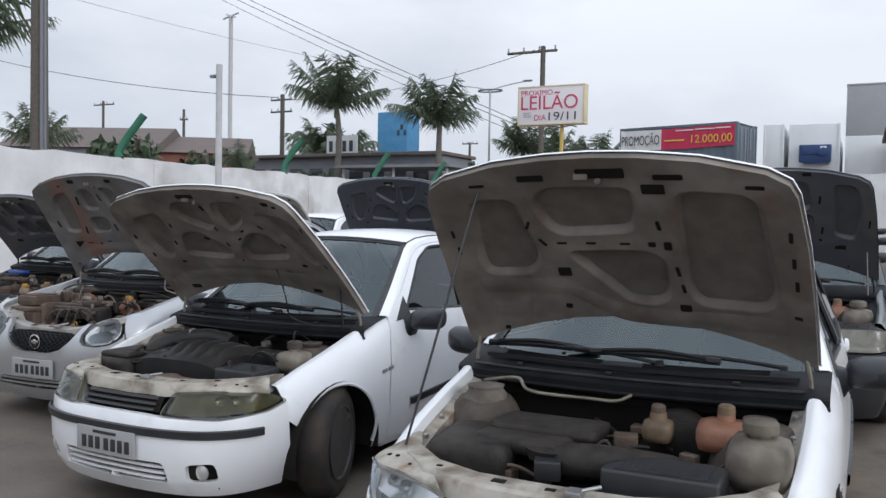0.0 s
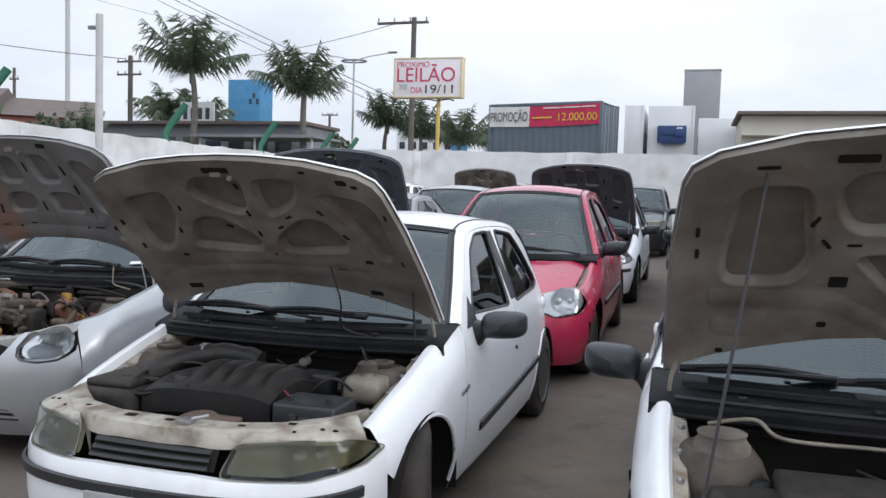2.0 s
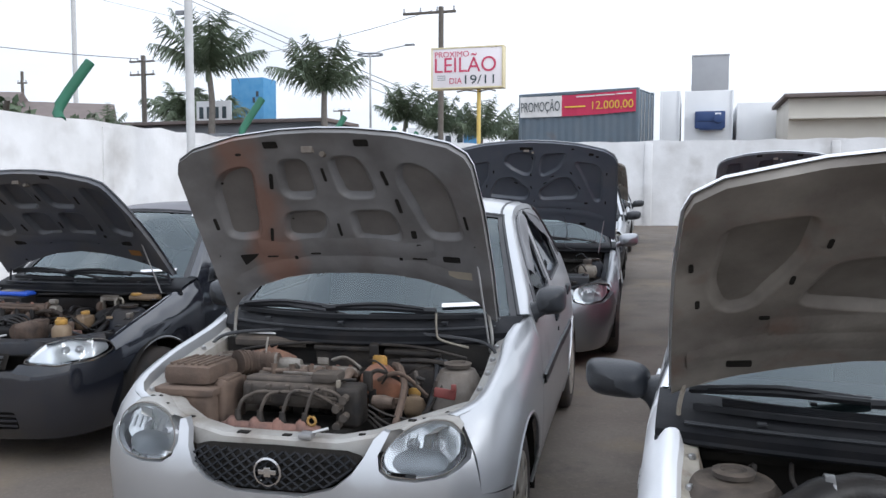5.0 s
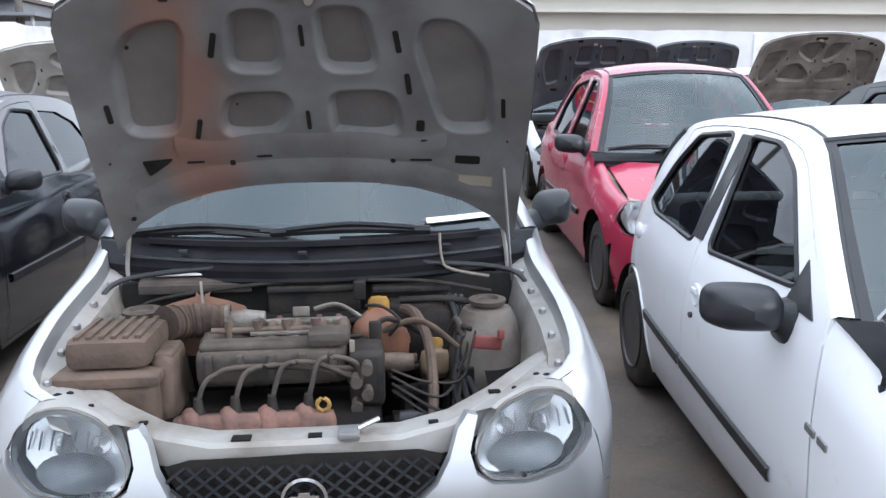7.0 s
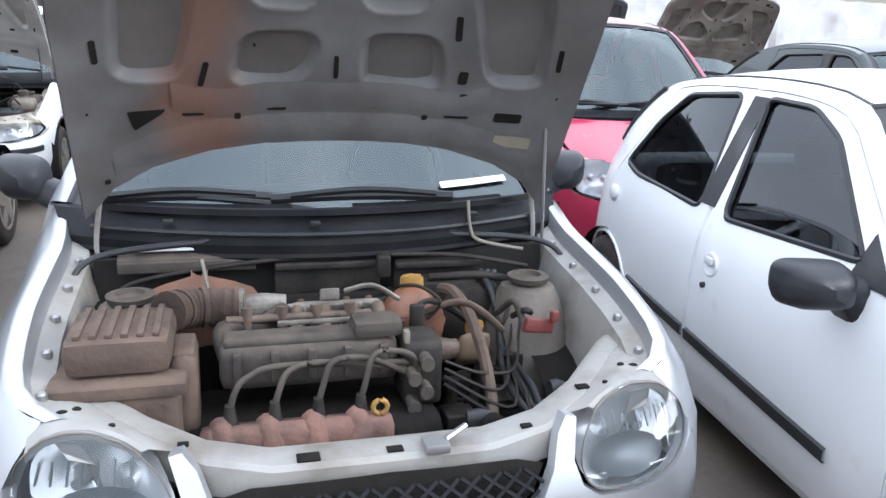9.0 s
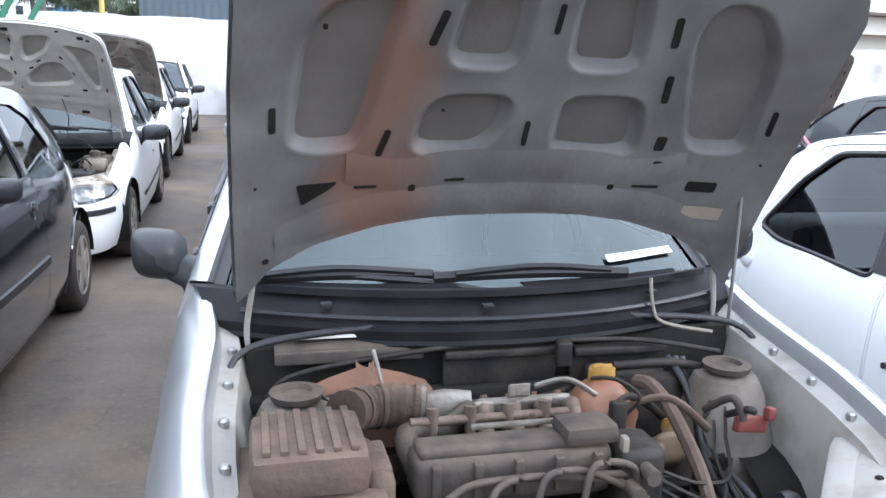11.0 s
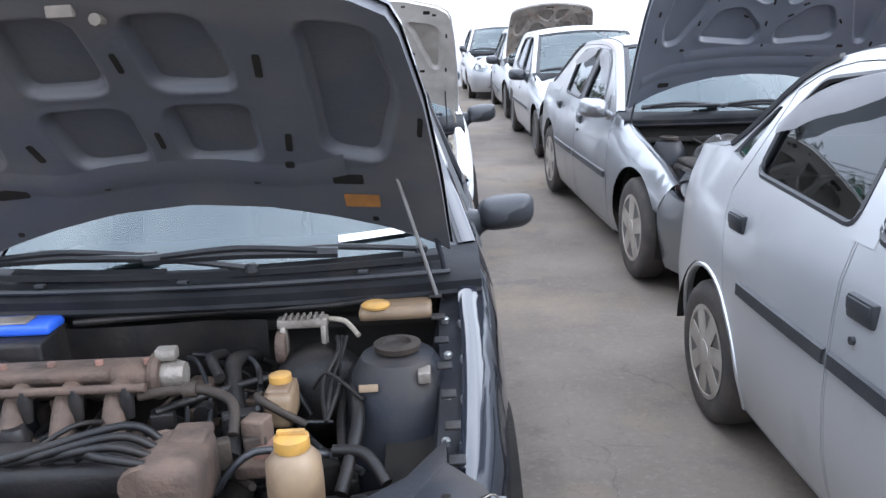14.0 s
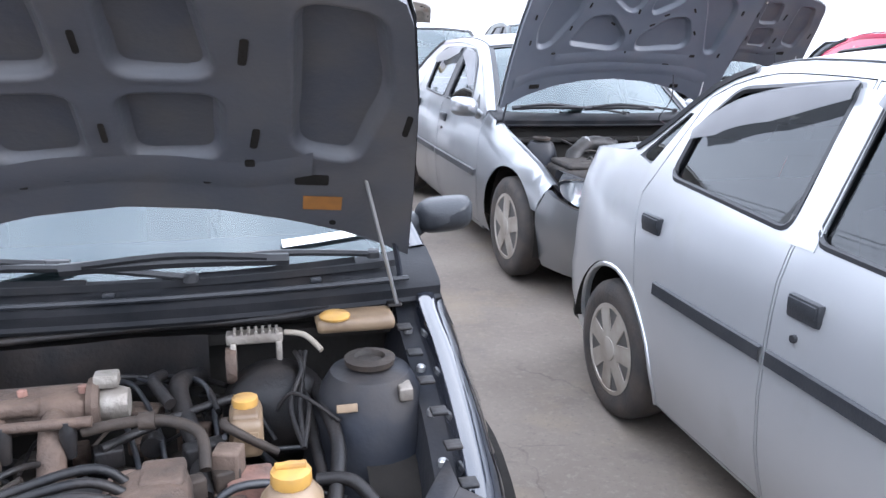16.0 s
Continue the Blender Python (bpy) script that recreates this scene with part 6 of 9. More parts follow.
def clutter(car, seed, n, x0, x1, y0, y1, z0, z1, mats, r=(0.005, 0.012)):
    """Loose hoses and leads that sag between two points of the bay."""
    rnd = random.Random(seed)
    for k in range(n):
        a = Vector((rnd.uniform(x0, x1), rnd.uniform(y0, y1), rnd.uniform(z0, z1)))
        b = a + Vector((rnd.uniform(-0.3, 0.3), rnd.uniform(-0.22, 0.22), rnd.uniform(-0.06, 0.06)))
        b = Vector((min(max(b.x, x0), x1), min(max(b.y, y0), y1), min(max(b.z, z0), z1)))
        m = (a + b) / 2 + Vector((rnd.uniform(-0.06, 0.06), rnd.uniform(-0.06, 0.06), rnd.uniform(-0.03, 0.07)))
        piece("hose", rnd.choice(mats), car, tube([a, m, b], rnd.uniform(*r), 6, 6))


def lumps(car, seed, n, x0, x1, y0, y1, z0, z1, mats):
    """Small brackets, plugs and housings of the engine."""
    rnd = random.Random(seed)
    for k in range(n):
        c = (rnd.uniform(x0, x1), rnd.uniform(y0, y1), rnd.uniform(z0, z1))
        s = [rnd.uniform(0.025, 0.09) for _ in range(3)]
        if rnd.random() < 0.35:
            piece("sensor", rnd.choice(mats), car, lathe([(s[0] * 0.4, -s[2] / 2), (s[0] * 0.45, 0), (s[0] * 0.3, s[2] / 2)], c, rnd.choice("xyz"), 10))
        else:
            piece("bracket", rnd.choice(mats), car, box(*c, *s, 0.006, (0, 0, rnd.uniform(-25, 25))))


def tank(name, car, c, w, d, h, mat, cap, capmat, label=""):
    x, y, z = c
    ob = piece(name, mat, car, box(x, y, z, w, d, h, min(w, d) * 0.3), lathe([(0.034, 0), (0.03, 0.03)], (x, y, z + h / 2 - 0.005), "z", 14), label=label)
    faces_part("cap", *join(lathe([(cap, 0.0), (cap * 1.04, 0.012), (cap * 1.0, 0.034), (cap * 0.7, 0.042)], (x, y, z + h / 2 + 0.015), "z", 14), box(x, y, z + h / 2 + 0.052, cap * 1.5, cap * 0.4, 0.012, 0.004)), capmat, ob)
    return ob


def round_tank(name, car, c, r, mat, capmat, label=""):
    prof = [(r * 0.35, -r * 0.95), (r * 0.8, -r * 0.65), (r, -r * 0.1), (r * 0.95, r * 0.3), (r * 0.7, r * 0.72), (r * 0.36, r * 0.9), (r * 0.34, r * 1.05)]
    ob = piece(name, mat, car, lathe(prof, c, "z", 24), lathe([(r * 1.02, -0.012), (r * 1.04, 0.0), (r * 1.02, 0.012)], (c[0], c[1], c[2] + r * 0.06), "z", 24), label=label)
    faces_part("cap", *lathe([(r * 0.42, 0), (r * 0.44, 0.02), (r * 0.42, 0.045), (r * 0.3, 0.052)], (c[0], c[1], c[2] + r * 0.98), "z", 16), capmat, ob)
    return ob


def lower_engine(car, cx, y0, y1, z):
    """The dark mass of block, gearbox and radiator that fills the bay, its shade put into the colour."""
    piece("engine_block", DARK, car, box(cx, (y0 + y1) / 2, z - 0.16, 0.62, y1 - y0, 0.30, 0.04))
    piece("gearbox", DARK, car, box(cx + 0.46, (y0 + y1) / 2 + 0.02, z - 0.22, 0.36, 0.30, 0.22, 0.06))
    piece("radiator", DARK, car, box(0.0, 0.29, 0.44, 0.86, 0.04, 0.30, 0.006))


def engine_a(car, spec, bay):
    lower_engine(car, -0.05, 0.50, 0.86, 0.66)
    piece("air_box", GRIMY, car, box(-0.40, 0.56, 0.66, 0.30, 0.36, 0.16, 0.05, (0, 0, 8)), box(-0.22, 0.62, 0.72, 0.34, 0.30, 0.06, 0.025, (0, 0, -6)), label="dusty black air filter housing")
    piece("air_duct", GRIMY, car, tube([(-0.10, 0.50, 0.68), (0.05, 0.46, 0.71), (0.20, 0.50, 0.70), (0.28, 0.62, 0.66)], 0.062, 14, 5), label="fat black intake duct")
    piece("inlet_cover", GRIMY, car, box(-0.18, 0.70, 0.745, 0.40, 0.22, 0.05, 0.022), lathe([(0.09, -0.02), (0.10, 0.02), (0.06, 0.03)], (-0.10, 0.52, 0.71), "z", 20))
    bat, *ribs = ribbed_box(0.30, 0.42, 0.66, 0.36, 0.19, 0.16, 12, 0.012)
    bat = piece("battery", PLASTIC, car, bat, label="black battery with a ribbed lid")
    for rb in ribs:
        faces_part("lid_rib", *rb, PLASTIC, bat)
    tank("brake_fluid_tank", car, (0.18, 0.86, 0.74), 0.11, 0.10, 0.09, STAINED, 0.026, MUDDY)
    tank("coolant_tank", car, (0.42, 0.86, 0.75), 0.20, 0.15, 0.12, TANK, 0.030, STAINED, "orange coolant tank with a cap")
    tank("washer_tank", car, (0.56, 0.62, 0.74), 0.20, 0.22, 0.17, DIRTYTANK, 0.055, DIRTYTANK, "milky washer tank")
    piece("strut_cup", TOWER, car, lathe([(0.10, -0.12), (0.085, 0.0), (0.07, 0.02), (0.075, 0.035), (0.05, 0.04)], (-0.52, 0.86, 0.81), "z", 22))
    piece("heat_shield", MILK, car, tube([(-0.56, 0.93, 0.85), (-0.42, 0.95, 0.87), (-0.34, 0.90, 0.83), (-0.10, 0.92, 0.82), (0.0, 0.93, 0.82), (0.05, 0.97, 0.84)], 0.007, 6), label="pale pressed metal edge")
    piece("brake_servo", GRIMY, car, lathe([(0.05, -0.08), (0.13, -0.05), (0.135, 0.03), (0.10, 0.07)], (0.22, 1.02, 0.66), "y", 24))
    clutter(car, 11, 26, -0.45, 0.5, 0.45, 1.02, 0.60, 0.72, [GRIMY, GRIMY, MUDDY], (0.004, 0.010))
    lumps(car, 12, 26, -0.45, 0.5, 0.40, 1.0, 0.58, 0.72, [GRIMY, ALLOY_B, PLASTIC, MUDDY])


def engine_b(car, spec, bay):
    lower_engine(car, -0.05, 0.46, 0.88, 0.66)
    rows = []
    for k in range(17):
        t = k / 16
        row = []
        for a in np.linspace(0, 1, 73):
            rib = max(0.0, min(1.0, 0.5 + 1.6 * math.sin(2 * math.pi * (a - 0.30) / 0.145))) if 0.29 < a < 0.99 else 0.0
            rib *= max(0.0, min(1.0, (t - 0.12) * 6)) * (1.0 if t < 0.97 else 0.4)
            well = math.exp(-(((a - 0.14) / 0.09) ** 2 + ((t - 0.30) / 0.16) ** 2))
            row.append(Vector((-0.30 + 0.56 * a + 0.05 * (t - 0.5) * (1 - a), 0.44 + 0.42 * t, 0.70 + 0.09 * math.sin(math.pi * (0.15 + 0.75 * t)) - 0.03 * (2 * a - 1) ** 4 + 0.034 * rib - 0.035 * well)))
        rows.append(row)
    top_ = grid(rows)
    skirt = grid([[p + Vector((0, -0.005 if i == 0 else 0, -0.10)) for i, p in enumerate(rows[0])], rows[0]])
    piece("engine_cover", COVER, car, top_, skirt, grid([[q[-1] for q in rows], [q[-1] + Vector((0.01, 0, -0.10)) for q in rows]]), grid([[q[0] for q in rows], [q[0] + Vector((-0.01, 0, -0.10)) for q in rows]]), label="dusty black ribbed engine cover")
    piece("filler_cap", PLASTIC, car, lathe([(0.034, -0.03), (0.036, 0.005), (0.026, 0.012)], (-0.22, 0.566, 0.755), "z", 18))
    piece("intake_pipe", COVER, car, tube([(-0.50, 0.62, 0.68), (-0.42, 0.72, 0.76), (-0.28, 0.84, 0.80), (-0.14, 0.89, 0.79), (-0.06, 0.90, 0.77)], 0.046, 12, 6, ribs=5), label="black intake pipe over the engine")
    piece("clamp", ROD, car, lathe([(0.052, -0.012), (0.052, 0.012)], (-0.30, 0.83, 0.80), "x", 16))
    piece("air_box", GRIMY, car, box(-0.48, 0.56, 0.64, 0.26, 0.34, 0.16, 0.04), box(-0.48, 0.56, 0.73, 0.22, 0.28, 0.04, 0.02))
    piece("battery", PLASTIC, car, box(0.42, 0.50, 0.64, 0.26, 0.20, 0.19, 0.015), *[lathe([(0.012, 0), (0.012, 0.02)], (0.34 + 0.16 * k, 0.46, 0.735), "z", 8) for k in range(2)], label="black battery")
    piece("battery_lead", material("red lead", (0.20, 0.02, 0.025), 0.5), car, tube([(0.34, 0.46, 0.74), (0.28, 0.52, 0.75), (0.22, 0.62, 0.72)], 0.005, 6))
    tank("washer_tank", car, (0.53, 0.74, 0.735), 0.17, 0.15, 0.12, MILK, 0.04, DUSTY, "milky coolant tank with a dark cap")
    piece("tank_hose", PLASTIC, car, tube([(0.54, 0.72, 0.84), (0.48, 0.80, 0.89), (0.42, 0.92, 0.86), (0.42, 1.02, 0.80)], 0.005, 6))
    piece("hood_cable", PLASTIC, car, tube([(0.30, 0.86, 1.24), (0.33, 0.90, 1.08), (0.30, 0.98, 0.95), (0.40, 1.04, 0.90)], 0.004, 6))
    piece("fuse_box", PLASTIC, car, box(0.24, 0.88, 0.70, 0.16, 0.12, 0.10, 0.012))
    piece("tube_bolt", ALLOY, car, lathe([(0.02, -0.02), (0.02, 0.02)], (0.12, 0.98, 0.77), "y", 10))
    piece("brown_cover", MUDDY, car, lathe([(0.06, -0.015), (0.066, 0.0), (0.05, 0.012)], (0.02, 0.35, 0.665), "z", 22), box(0.06, 0.35, 0.655, 0.24, 0.08, 0.03, 0.014))
    clutter(car, 21, 30, -0.5, 0.52, 0.45, 1.05, 0.62, 0.80, [COVER, GRIMY], (0.004, 0.010))
    lumps(car, 22, 24, 0.18, 0.5, 0.36, 1.0, 0.56, 0.70, [GRIMY, ALLOY_B, PLASTIC])
    lumps(car, 23, 10, -0.5, 0.1, 0.86, 1.08, 0.56, 0.74, [DUSTY, PLASTIC])


def engine_c(car, spec, bay):
    lower_engine(car, -0.12, 0.46, 0.78, 0.60)
    ab = piece("air_box", MUDDY, car, box(-0.53, 0.59, 0.59, 0.25, 0.26, 0.24, 0.03), label="square air filter box caked in brown dust")
    faces_part("flange", *box(-0.53, 0.59, 0.725, 0.28, 0.29, 0.03, 0.012), MUDDY, ab)
    lid = ribbed_box(-0.53, 0.60, 0.775, 0.22, 0.23, 0.08, 6, 0.03)
    faces_part("lid", *lid[0], MUDDY, ab)
    for rb in lid[1:]:
        faces_part("lid_rib", *rb, MUDDY, ab)
    # Near-black plate on the box front; the inlet's inner shade is its colour.
    faces_part("inlet", *box(-0.47, 0.458, 0.585, 0.10, 0.02, 0.06, 0.01), DARK, ab)
    faces_part("inlet_rim", *tube([(-0.53, 0.452, 0.55), (-0.41, 0.452, 0.55), (-0.41, 0.452, 0.62), (-0.53, 0.452, 0.62), (-0.53, 0.452, 0.55)], 0.009, 6, 3), MUDDY, ab)
    piece("air_hose", MUDDY, car, tube([(-0.44, 0.75, 0.80), (-0.40, 0.80, 0.815), (-0.34, 0.82, 0.82), (-0.26, 0.82, 0.815)], 0.046, 14, 8, ribs=9), label="ribbed brown intake hose")
    piece("hose_clip", ALLOY, car, lathe([(0.050, -0.008), (0.050, 0.008)], (-0.265, 0.82, 0.815), "x", 16, False))
    before = set(car.children)
    piece("throttle_body", ALLOY, car, lathe([(0.042, -0.05), (0.047, 0.0), (0.04, 0.06)], (-0.15, 0.83, 0.805), "x", 16), box(-0.07, 0.80, 0.78, 0.06, 0.06, 0.06, 0.012))
    man = piece("intake_manifold", ALLOY, car, box(0.04, 0.88, 0.805, 0.24, 0.10, 0.045, 0.018), box(0.03, 0.84, 0.80, 0.16, 0.05, 0.035, 0.012), label="dull aluminium intake manifold")
    for k in range(4):
        faces_part("runner", *tube([(-0.06 + 0.07 * k, 0.84, 0.79), (-0.065 + 0.07 * k, 0.77, 0.785), (-0.07 + 0.07 * k, 0.70, 0.72)], 0.019, 10), ALLOY_B, man)
        faces_part("bolt", *lathe([(0.009, 0), (0.009, 0.012)], (-0.05 + 0.06 * k, 0.86, 0.825), "z", 6), RUST, man)
    piece("fuel_rail", ALLOY_B, car, tube([(-0.24, 0.715, 0.765), (0.12, 0.715, 0.765)], 0.011, 8), *[lathe([(0.012, -0.03), (0.015, 0.03)], (-0.19 + 0.085 * k, 0.715, 0.765), "z", 8) for k in range(4)])
    piece("throttle_cable", ALLOY, car, tube([(0.06, 0.80, 0.84), (0.13, 0.77, 0.845), (0.20, 0.75, 0.80)], 0.007, 6), box(0.02, 0.79, 0.83, 0.05, 0.02, 0.03, 0.004))
    vc = piece("valve_cover", DUSTY, car, box(-0.05, 0.62, 0.69, 0.42, 0.11, 0.10, 0.025), box(-0.06, 0.62, 0.742, 0.38, 0.075, 0.028, 0.014), label="black valve cover with dust")
    for k in range(5):
        faces_part("cover_rib", *box(-0.22 + 0.085 * k, 0.562, 0.70, 0.02, 0.02, 0.07, 0.006), DUSTY, vc)
    faces_part("filler_cap", *box(0.11, 0.61, 0.765, 0.12, 0.09, 0.04, 0.018), DUSTY, vc)
    faces_part("cover_trim", *box(-0.02, 0.668, 0.762, 0.20, 0.012, 0.012, 0.003), ALLOY, vc)
    piece("belt_cover", MUDDY, car, box(-0.335, 0.60, 0.60, 0.06, 0.17, 0.30, 0.025), box(-0.335, 0.60, 0.745, 0.05, 0.12, 0.02, 0.008), label="tan timing belt cover")
    em = piece("exhaust_manifold", RUST, car, box(-0.09, 0.475, 0.56, 0.44, 0.07, 0.10, 0.03), label="rusty red exhaust manifold")
    for k in range(4):
        faces_part("exhaust_runner", *tube([(-0.26 + 0.1 * k, 0.50, 0.60), (-0.25 + 0.1 * k, 0.45, 0.58), (-0.19 + 0.06 * k, 0.42, 0.50)], 0.028, 10), RUST, em)
    for k in range(4):
        x = -0.24 + 0.098 * k
        piece("plug_lead", DUSTY, car, tube([(x, 0.50, 0.62), (x + 0.01, 0.50, 0.67), (x + 0.04, 0.515, 0.70 + 0.012 * k), (x + 0.13, 0.53, 0.715), (0.20, 0.55, 0.69 - 0.02 * k)], 0.0075, 6, 6))
        piece("spark_plug_boot", GRIMY, car, lathe([(0.020, -0.05), (0.023, -0.01), (0.015, 0.02), (0.011, 0.05)], (x, 0.495, 0.60), "z", 10))
    coil = piece("coil_pack", GRIMY, car, box(0.215, 0.60, 0.66, 0.10, 0.12, 0.16, 0.02))
    for k in range(4):
        faces_part("coil_socket", *lathe([(0.017, -0.03), (0.014, 0.03)], (0.185 + 0.03 * (k % 2), 0.53, 0.60 + 0.035 * k), "y", 10), DUSTY, coil)
    faces_part("coil_clip", *box(0.175, 0.56, 0.75, 0.014, 0.02, 0.03, 0.003), MILK, coil)
    piece("dipstick", YELLOW, car, tube([(0.095 + 0.017 * math.cos(a), 0.47, 0.63 + 0.017 * math.sin(a)) for a in [2 * math.pi * j / 10 for j in range(11)]], 0.006, 6, 1), tube([(0.095, 0.47, 0.613), (0.10, 0.48, 0.54)], 0.005, 6), label="yellow dipstick ring")
    for ob in set(car.children) - before:
        ob.location.x = -0.065
    ct = piece("coolant_tank", TANK, car, lathe([(0.05, -0.095), (0.088, -0.07), (0.095, -0.012), (0.098, -0.008), (0.098, 0.004), (0.094, 0.008), (0.085, 0.04), (0.052, 0.078), (0.036, 0.09)], (0.19, 0.90, 0.765), "z", 24), label="round orange coolant tank with a yellow cap")
    faces_part("cap", *join(lathe([(0.030, 0), (0.034, 0.008), (0.033, 0.034), (0.022, 0.04)], (0.19, 0.90, 0.855), "z", 12), box(0.19, 0.90, 0.897, 0.05, 0.012, 0.01, 0.003)), YELLOW, ct)
    faces_part("tank_pipe", *tube([(0.265, 0.87, 0.85), (0.30, 0.82, 0.82), (0.335, 0.72, 0.72), (0.34, 0.60, 0.60), (0.325, 0.50, 0.52)], 0.016, 8), MUDDY, ct)
    piece("tank_hose", GRIMY, car, tube([(0.14, 0.83, 0.72), (0.05, 0.77, 0.74), (-0.01, 0.74, 0.72)], 0.014, 8), tube([(0.22, 0.80, 0.75), (0.25, 0.77, 0.79), (0.20, 0.80, 0.84), (0.15, 0.86, 0.86)], 0.005, 6))
    bt = piece("brake_fluid_tank", CREAM, car, box(0.36, 0.84, 0.665, 0.09, 0.10, 0.08, 0.02), lathe([(0.026, 0), (0.024, 0.02)], (0.36, 0.83, 0.70), "z", 12))
    faces_part("cap", *lathe([(0.026, 0), (0.028, 0.008), (0.026, 0.024), (0.018, 0.028)], (0.36, 0.83, 0.715), "z", 12), YELLOW, bt)
    piece("brake_servo", GRIMY, car, lathe([(0.05, -0.08), (0.12, -0.05), (0.125, 0.03), (0.09, 0.06)], (0.38, 1.02, 0.70), "y", 24))
    pad = []
    for t in np.linspace(0, 1, 12):
        half = 0.155 * math.sqrt(max(0.02, 1 - (2 * t - 0.75) ** 4 * 0.6 - max(0.0, t - 0.7) * 2.6))
        pad.append([Vector((-0.37 + half * u, 0.905 + 0.11 * t ** 3 + 0.03 * u * u + 0.014 * noise.noise(Vector((u * 3, t * 3, 3))), 0.735 + 0.135 * math.sin(1.35 * t))) for u in np.linspace(-1, 1, 18)])
    piece("insulation_mat", MATRED, car, grid(pad), label="reddish brown insulation mat on the firewall")
    piece("bulkhead_rail", DUSTY, car, box(-0.40, 1.10, 0.875, 0.36, 0.05, 0.012, 0.004), box(-0.40, 1.075, 0.862, 0.36, 0.012, 0.03, 0.004))
    piece("bulkhead_flange", PAPER, car, box(-0.43, 1.125, 0.892, 0.20, 0.04, 0.008, 0.002), label="bright painted flange under the cowl")
    for x_, w_, z_ in ((-0.02, 0.30, 0.86), (0.30, 0.26, 0.85)):
        piece("bulkhead_rail", GRIMY, car, box(x_, 1.06, z_, w_, 0.03, 0.02, 0.006), box(x_, 1.08, z_ - 0.05, w_, 0.012, 0.08, 0.004))
    piece("bracket_rod", ALLOY, car, tube([(-0.345, 0.885, 0.86), (-0.35, 0.90, 0.905), (-0.36, 0.95, 0.94)], 0.005, 6))
    for pts_, rr in (([(-0.30, 0.66, 0.68), (-0.31, 0.72, 0.74), (-0.22, 0.74, 0.75), (-0.16, 0.78, 0.79)], 0.027), ([(-0.28, 0.42, 0.58), (-0.33, 0.36, 0.57), (-0.34, 0.30, 0.50)], 0.035)):
        piece("radiator_hose", DUSTY, car, tube(pts_, rr, 10))
    piece("red_tag", material("red plastic", (0.22, 0.05, 0.045), 0.6, second=(0.12, 0.05, 0.04), scale=20), car, box(0.515, 0.70, 0.705, 0.09, 0.02, 0.04, 0.006, (0, 8, 8)), box(0.555, 0.69, 0.73, 0.02, 0.02, 0.03, 0.004))
    for k in range(4):
        piece("wire", GRIMY, car, tube([(0.22, 0.60, 0.66 - 0.02 * k), (0.33 + 0.03 * k, 0.60 - 0.03 * k, 0.62 - 0.03 * k), (0.44, 0.66 + 0.06 * k, 0.62 + 0.02 * k), (0.50 - 0.02 * k, 0.84 + 0.03 * k, 0.80)], 0.0045, 5))
    for k in range(3):
        piece("harness", PLASTIC, car, tube([(0.42 + 0.02 * k, 1.02, 0.84), (0.44 + 0.01 * k, 0.92, 0.80 - 0.03 * k), (0.43, 0.78, 0.66), (0.41 + 0.03 * k, 0.62, 0.56), (0.46, 0.50, 0.52)], 0.011, 7))
    piece("firewall_pipe", GRIMY, car, tube([(-0.60, 1.06, 0.78), (-0.52, 1.05, 0.84), (-0.2, 1.05, 0.88), (0.1, 1.05, 0.885), (0.35, 1.04, 0.88), (0.56, 1.0, 0.86)], 0.006, 6), tube([(0.26, 1.0, 0.84), (0.42, 0.99, 0.845), (0.55, 0.96, 0.83)], 0.010, 7))
    piece("fuse_bracket", GRIMY, car, box(0.13, 1.02, 0.87, 0.04, 0.03, 0.06, 0.006), box(0.30, 1.02, 0.80, 0.22, 0.05, 0.06, 0.015))
    piece("washer_hose", MILK, car, tube([(0.40, 1.12, 1.00), (0.405, 1.10, 0.93), (0.43, 1.08, 0.90), (0.56, 1.05, 0.885)], 0.005, 6))
    piece("hood_seal", PLASTIC, car, tube([(-0.69, 1.03, 0.86), (-0.6, 1.09, 0.895), (-0.2, 1.11, 0.915), (0.2, 1.11, 0.915), (0.6, 1.09, 0.895), (0.69, 1.03, 0.86)], 0.008, 7))
    piece("side_cable", GRIMY, car, tube([(-0.60, 1.00, 0.74), (-0.57, 0.98, 0.82), (-0.50, 0.95, 0.85), (-0.44, 0.86, 0.84), (-0.46, 0.78, 0.80)], 0.005, 6, 6), tube([(-0.62, 0.86, 0.70), (-0.58, 0.90, 0.80), (-0.50, 0.93, 0.835), (-0.40, 0.98, 0.83), (-0.34, 1.04, 0.76)], 0.006, 6, 6))
    clutter(car, 31, 30, -0.3, 0.45, 0.62, 1.04, 0.62, 0.765, [DUSTY, GRIMY, GRIMY, MUDDY], (0.004, 0.010))
    lumps(car, 32, 34, -0.30, 0.28, 0.70, 1.02, 0.60, 0.745, [DUSTY, ALLOY_B, GRIMY, MUDDY])
    lumps(car, 33, 24, 0.26, 0.58, 0.40, 0.9, 0.44, 0.62, [DARK, GRIMY, PLASTIC])
    lumps(car, 34, 14, -0.62, -0.4, 0.80, 1.0, 0.60, 0.76, [DUSTY, GRIMY, MUDDY])


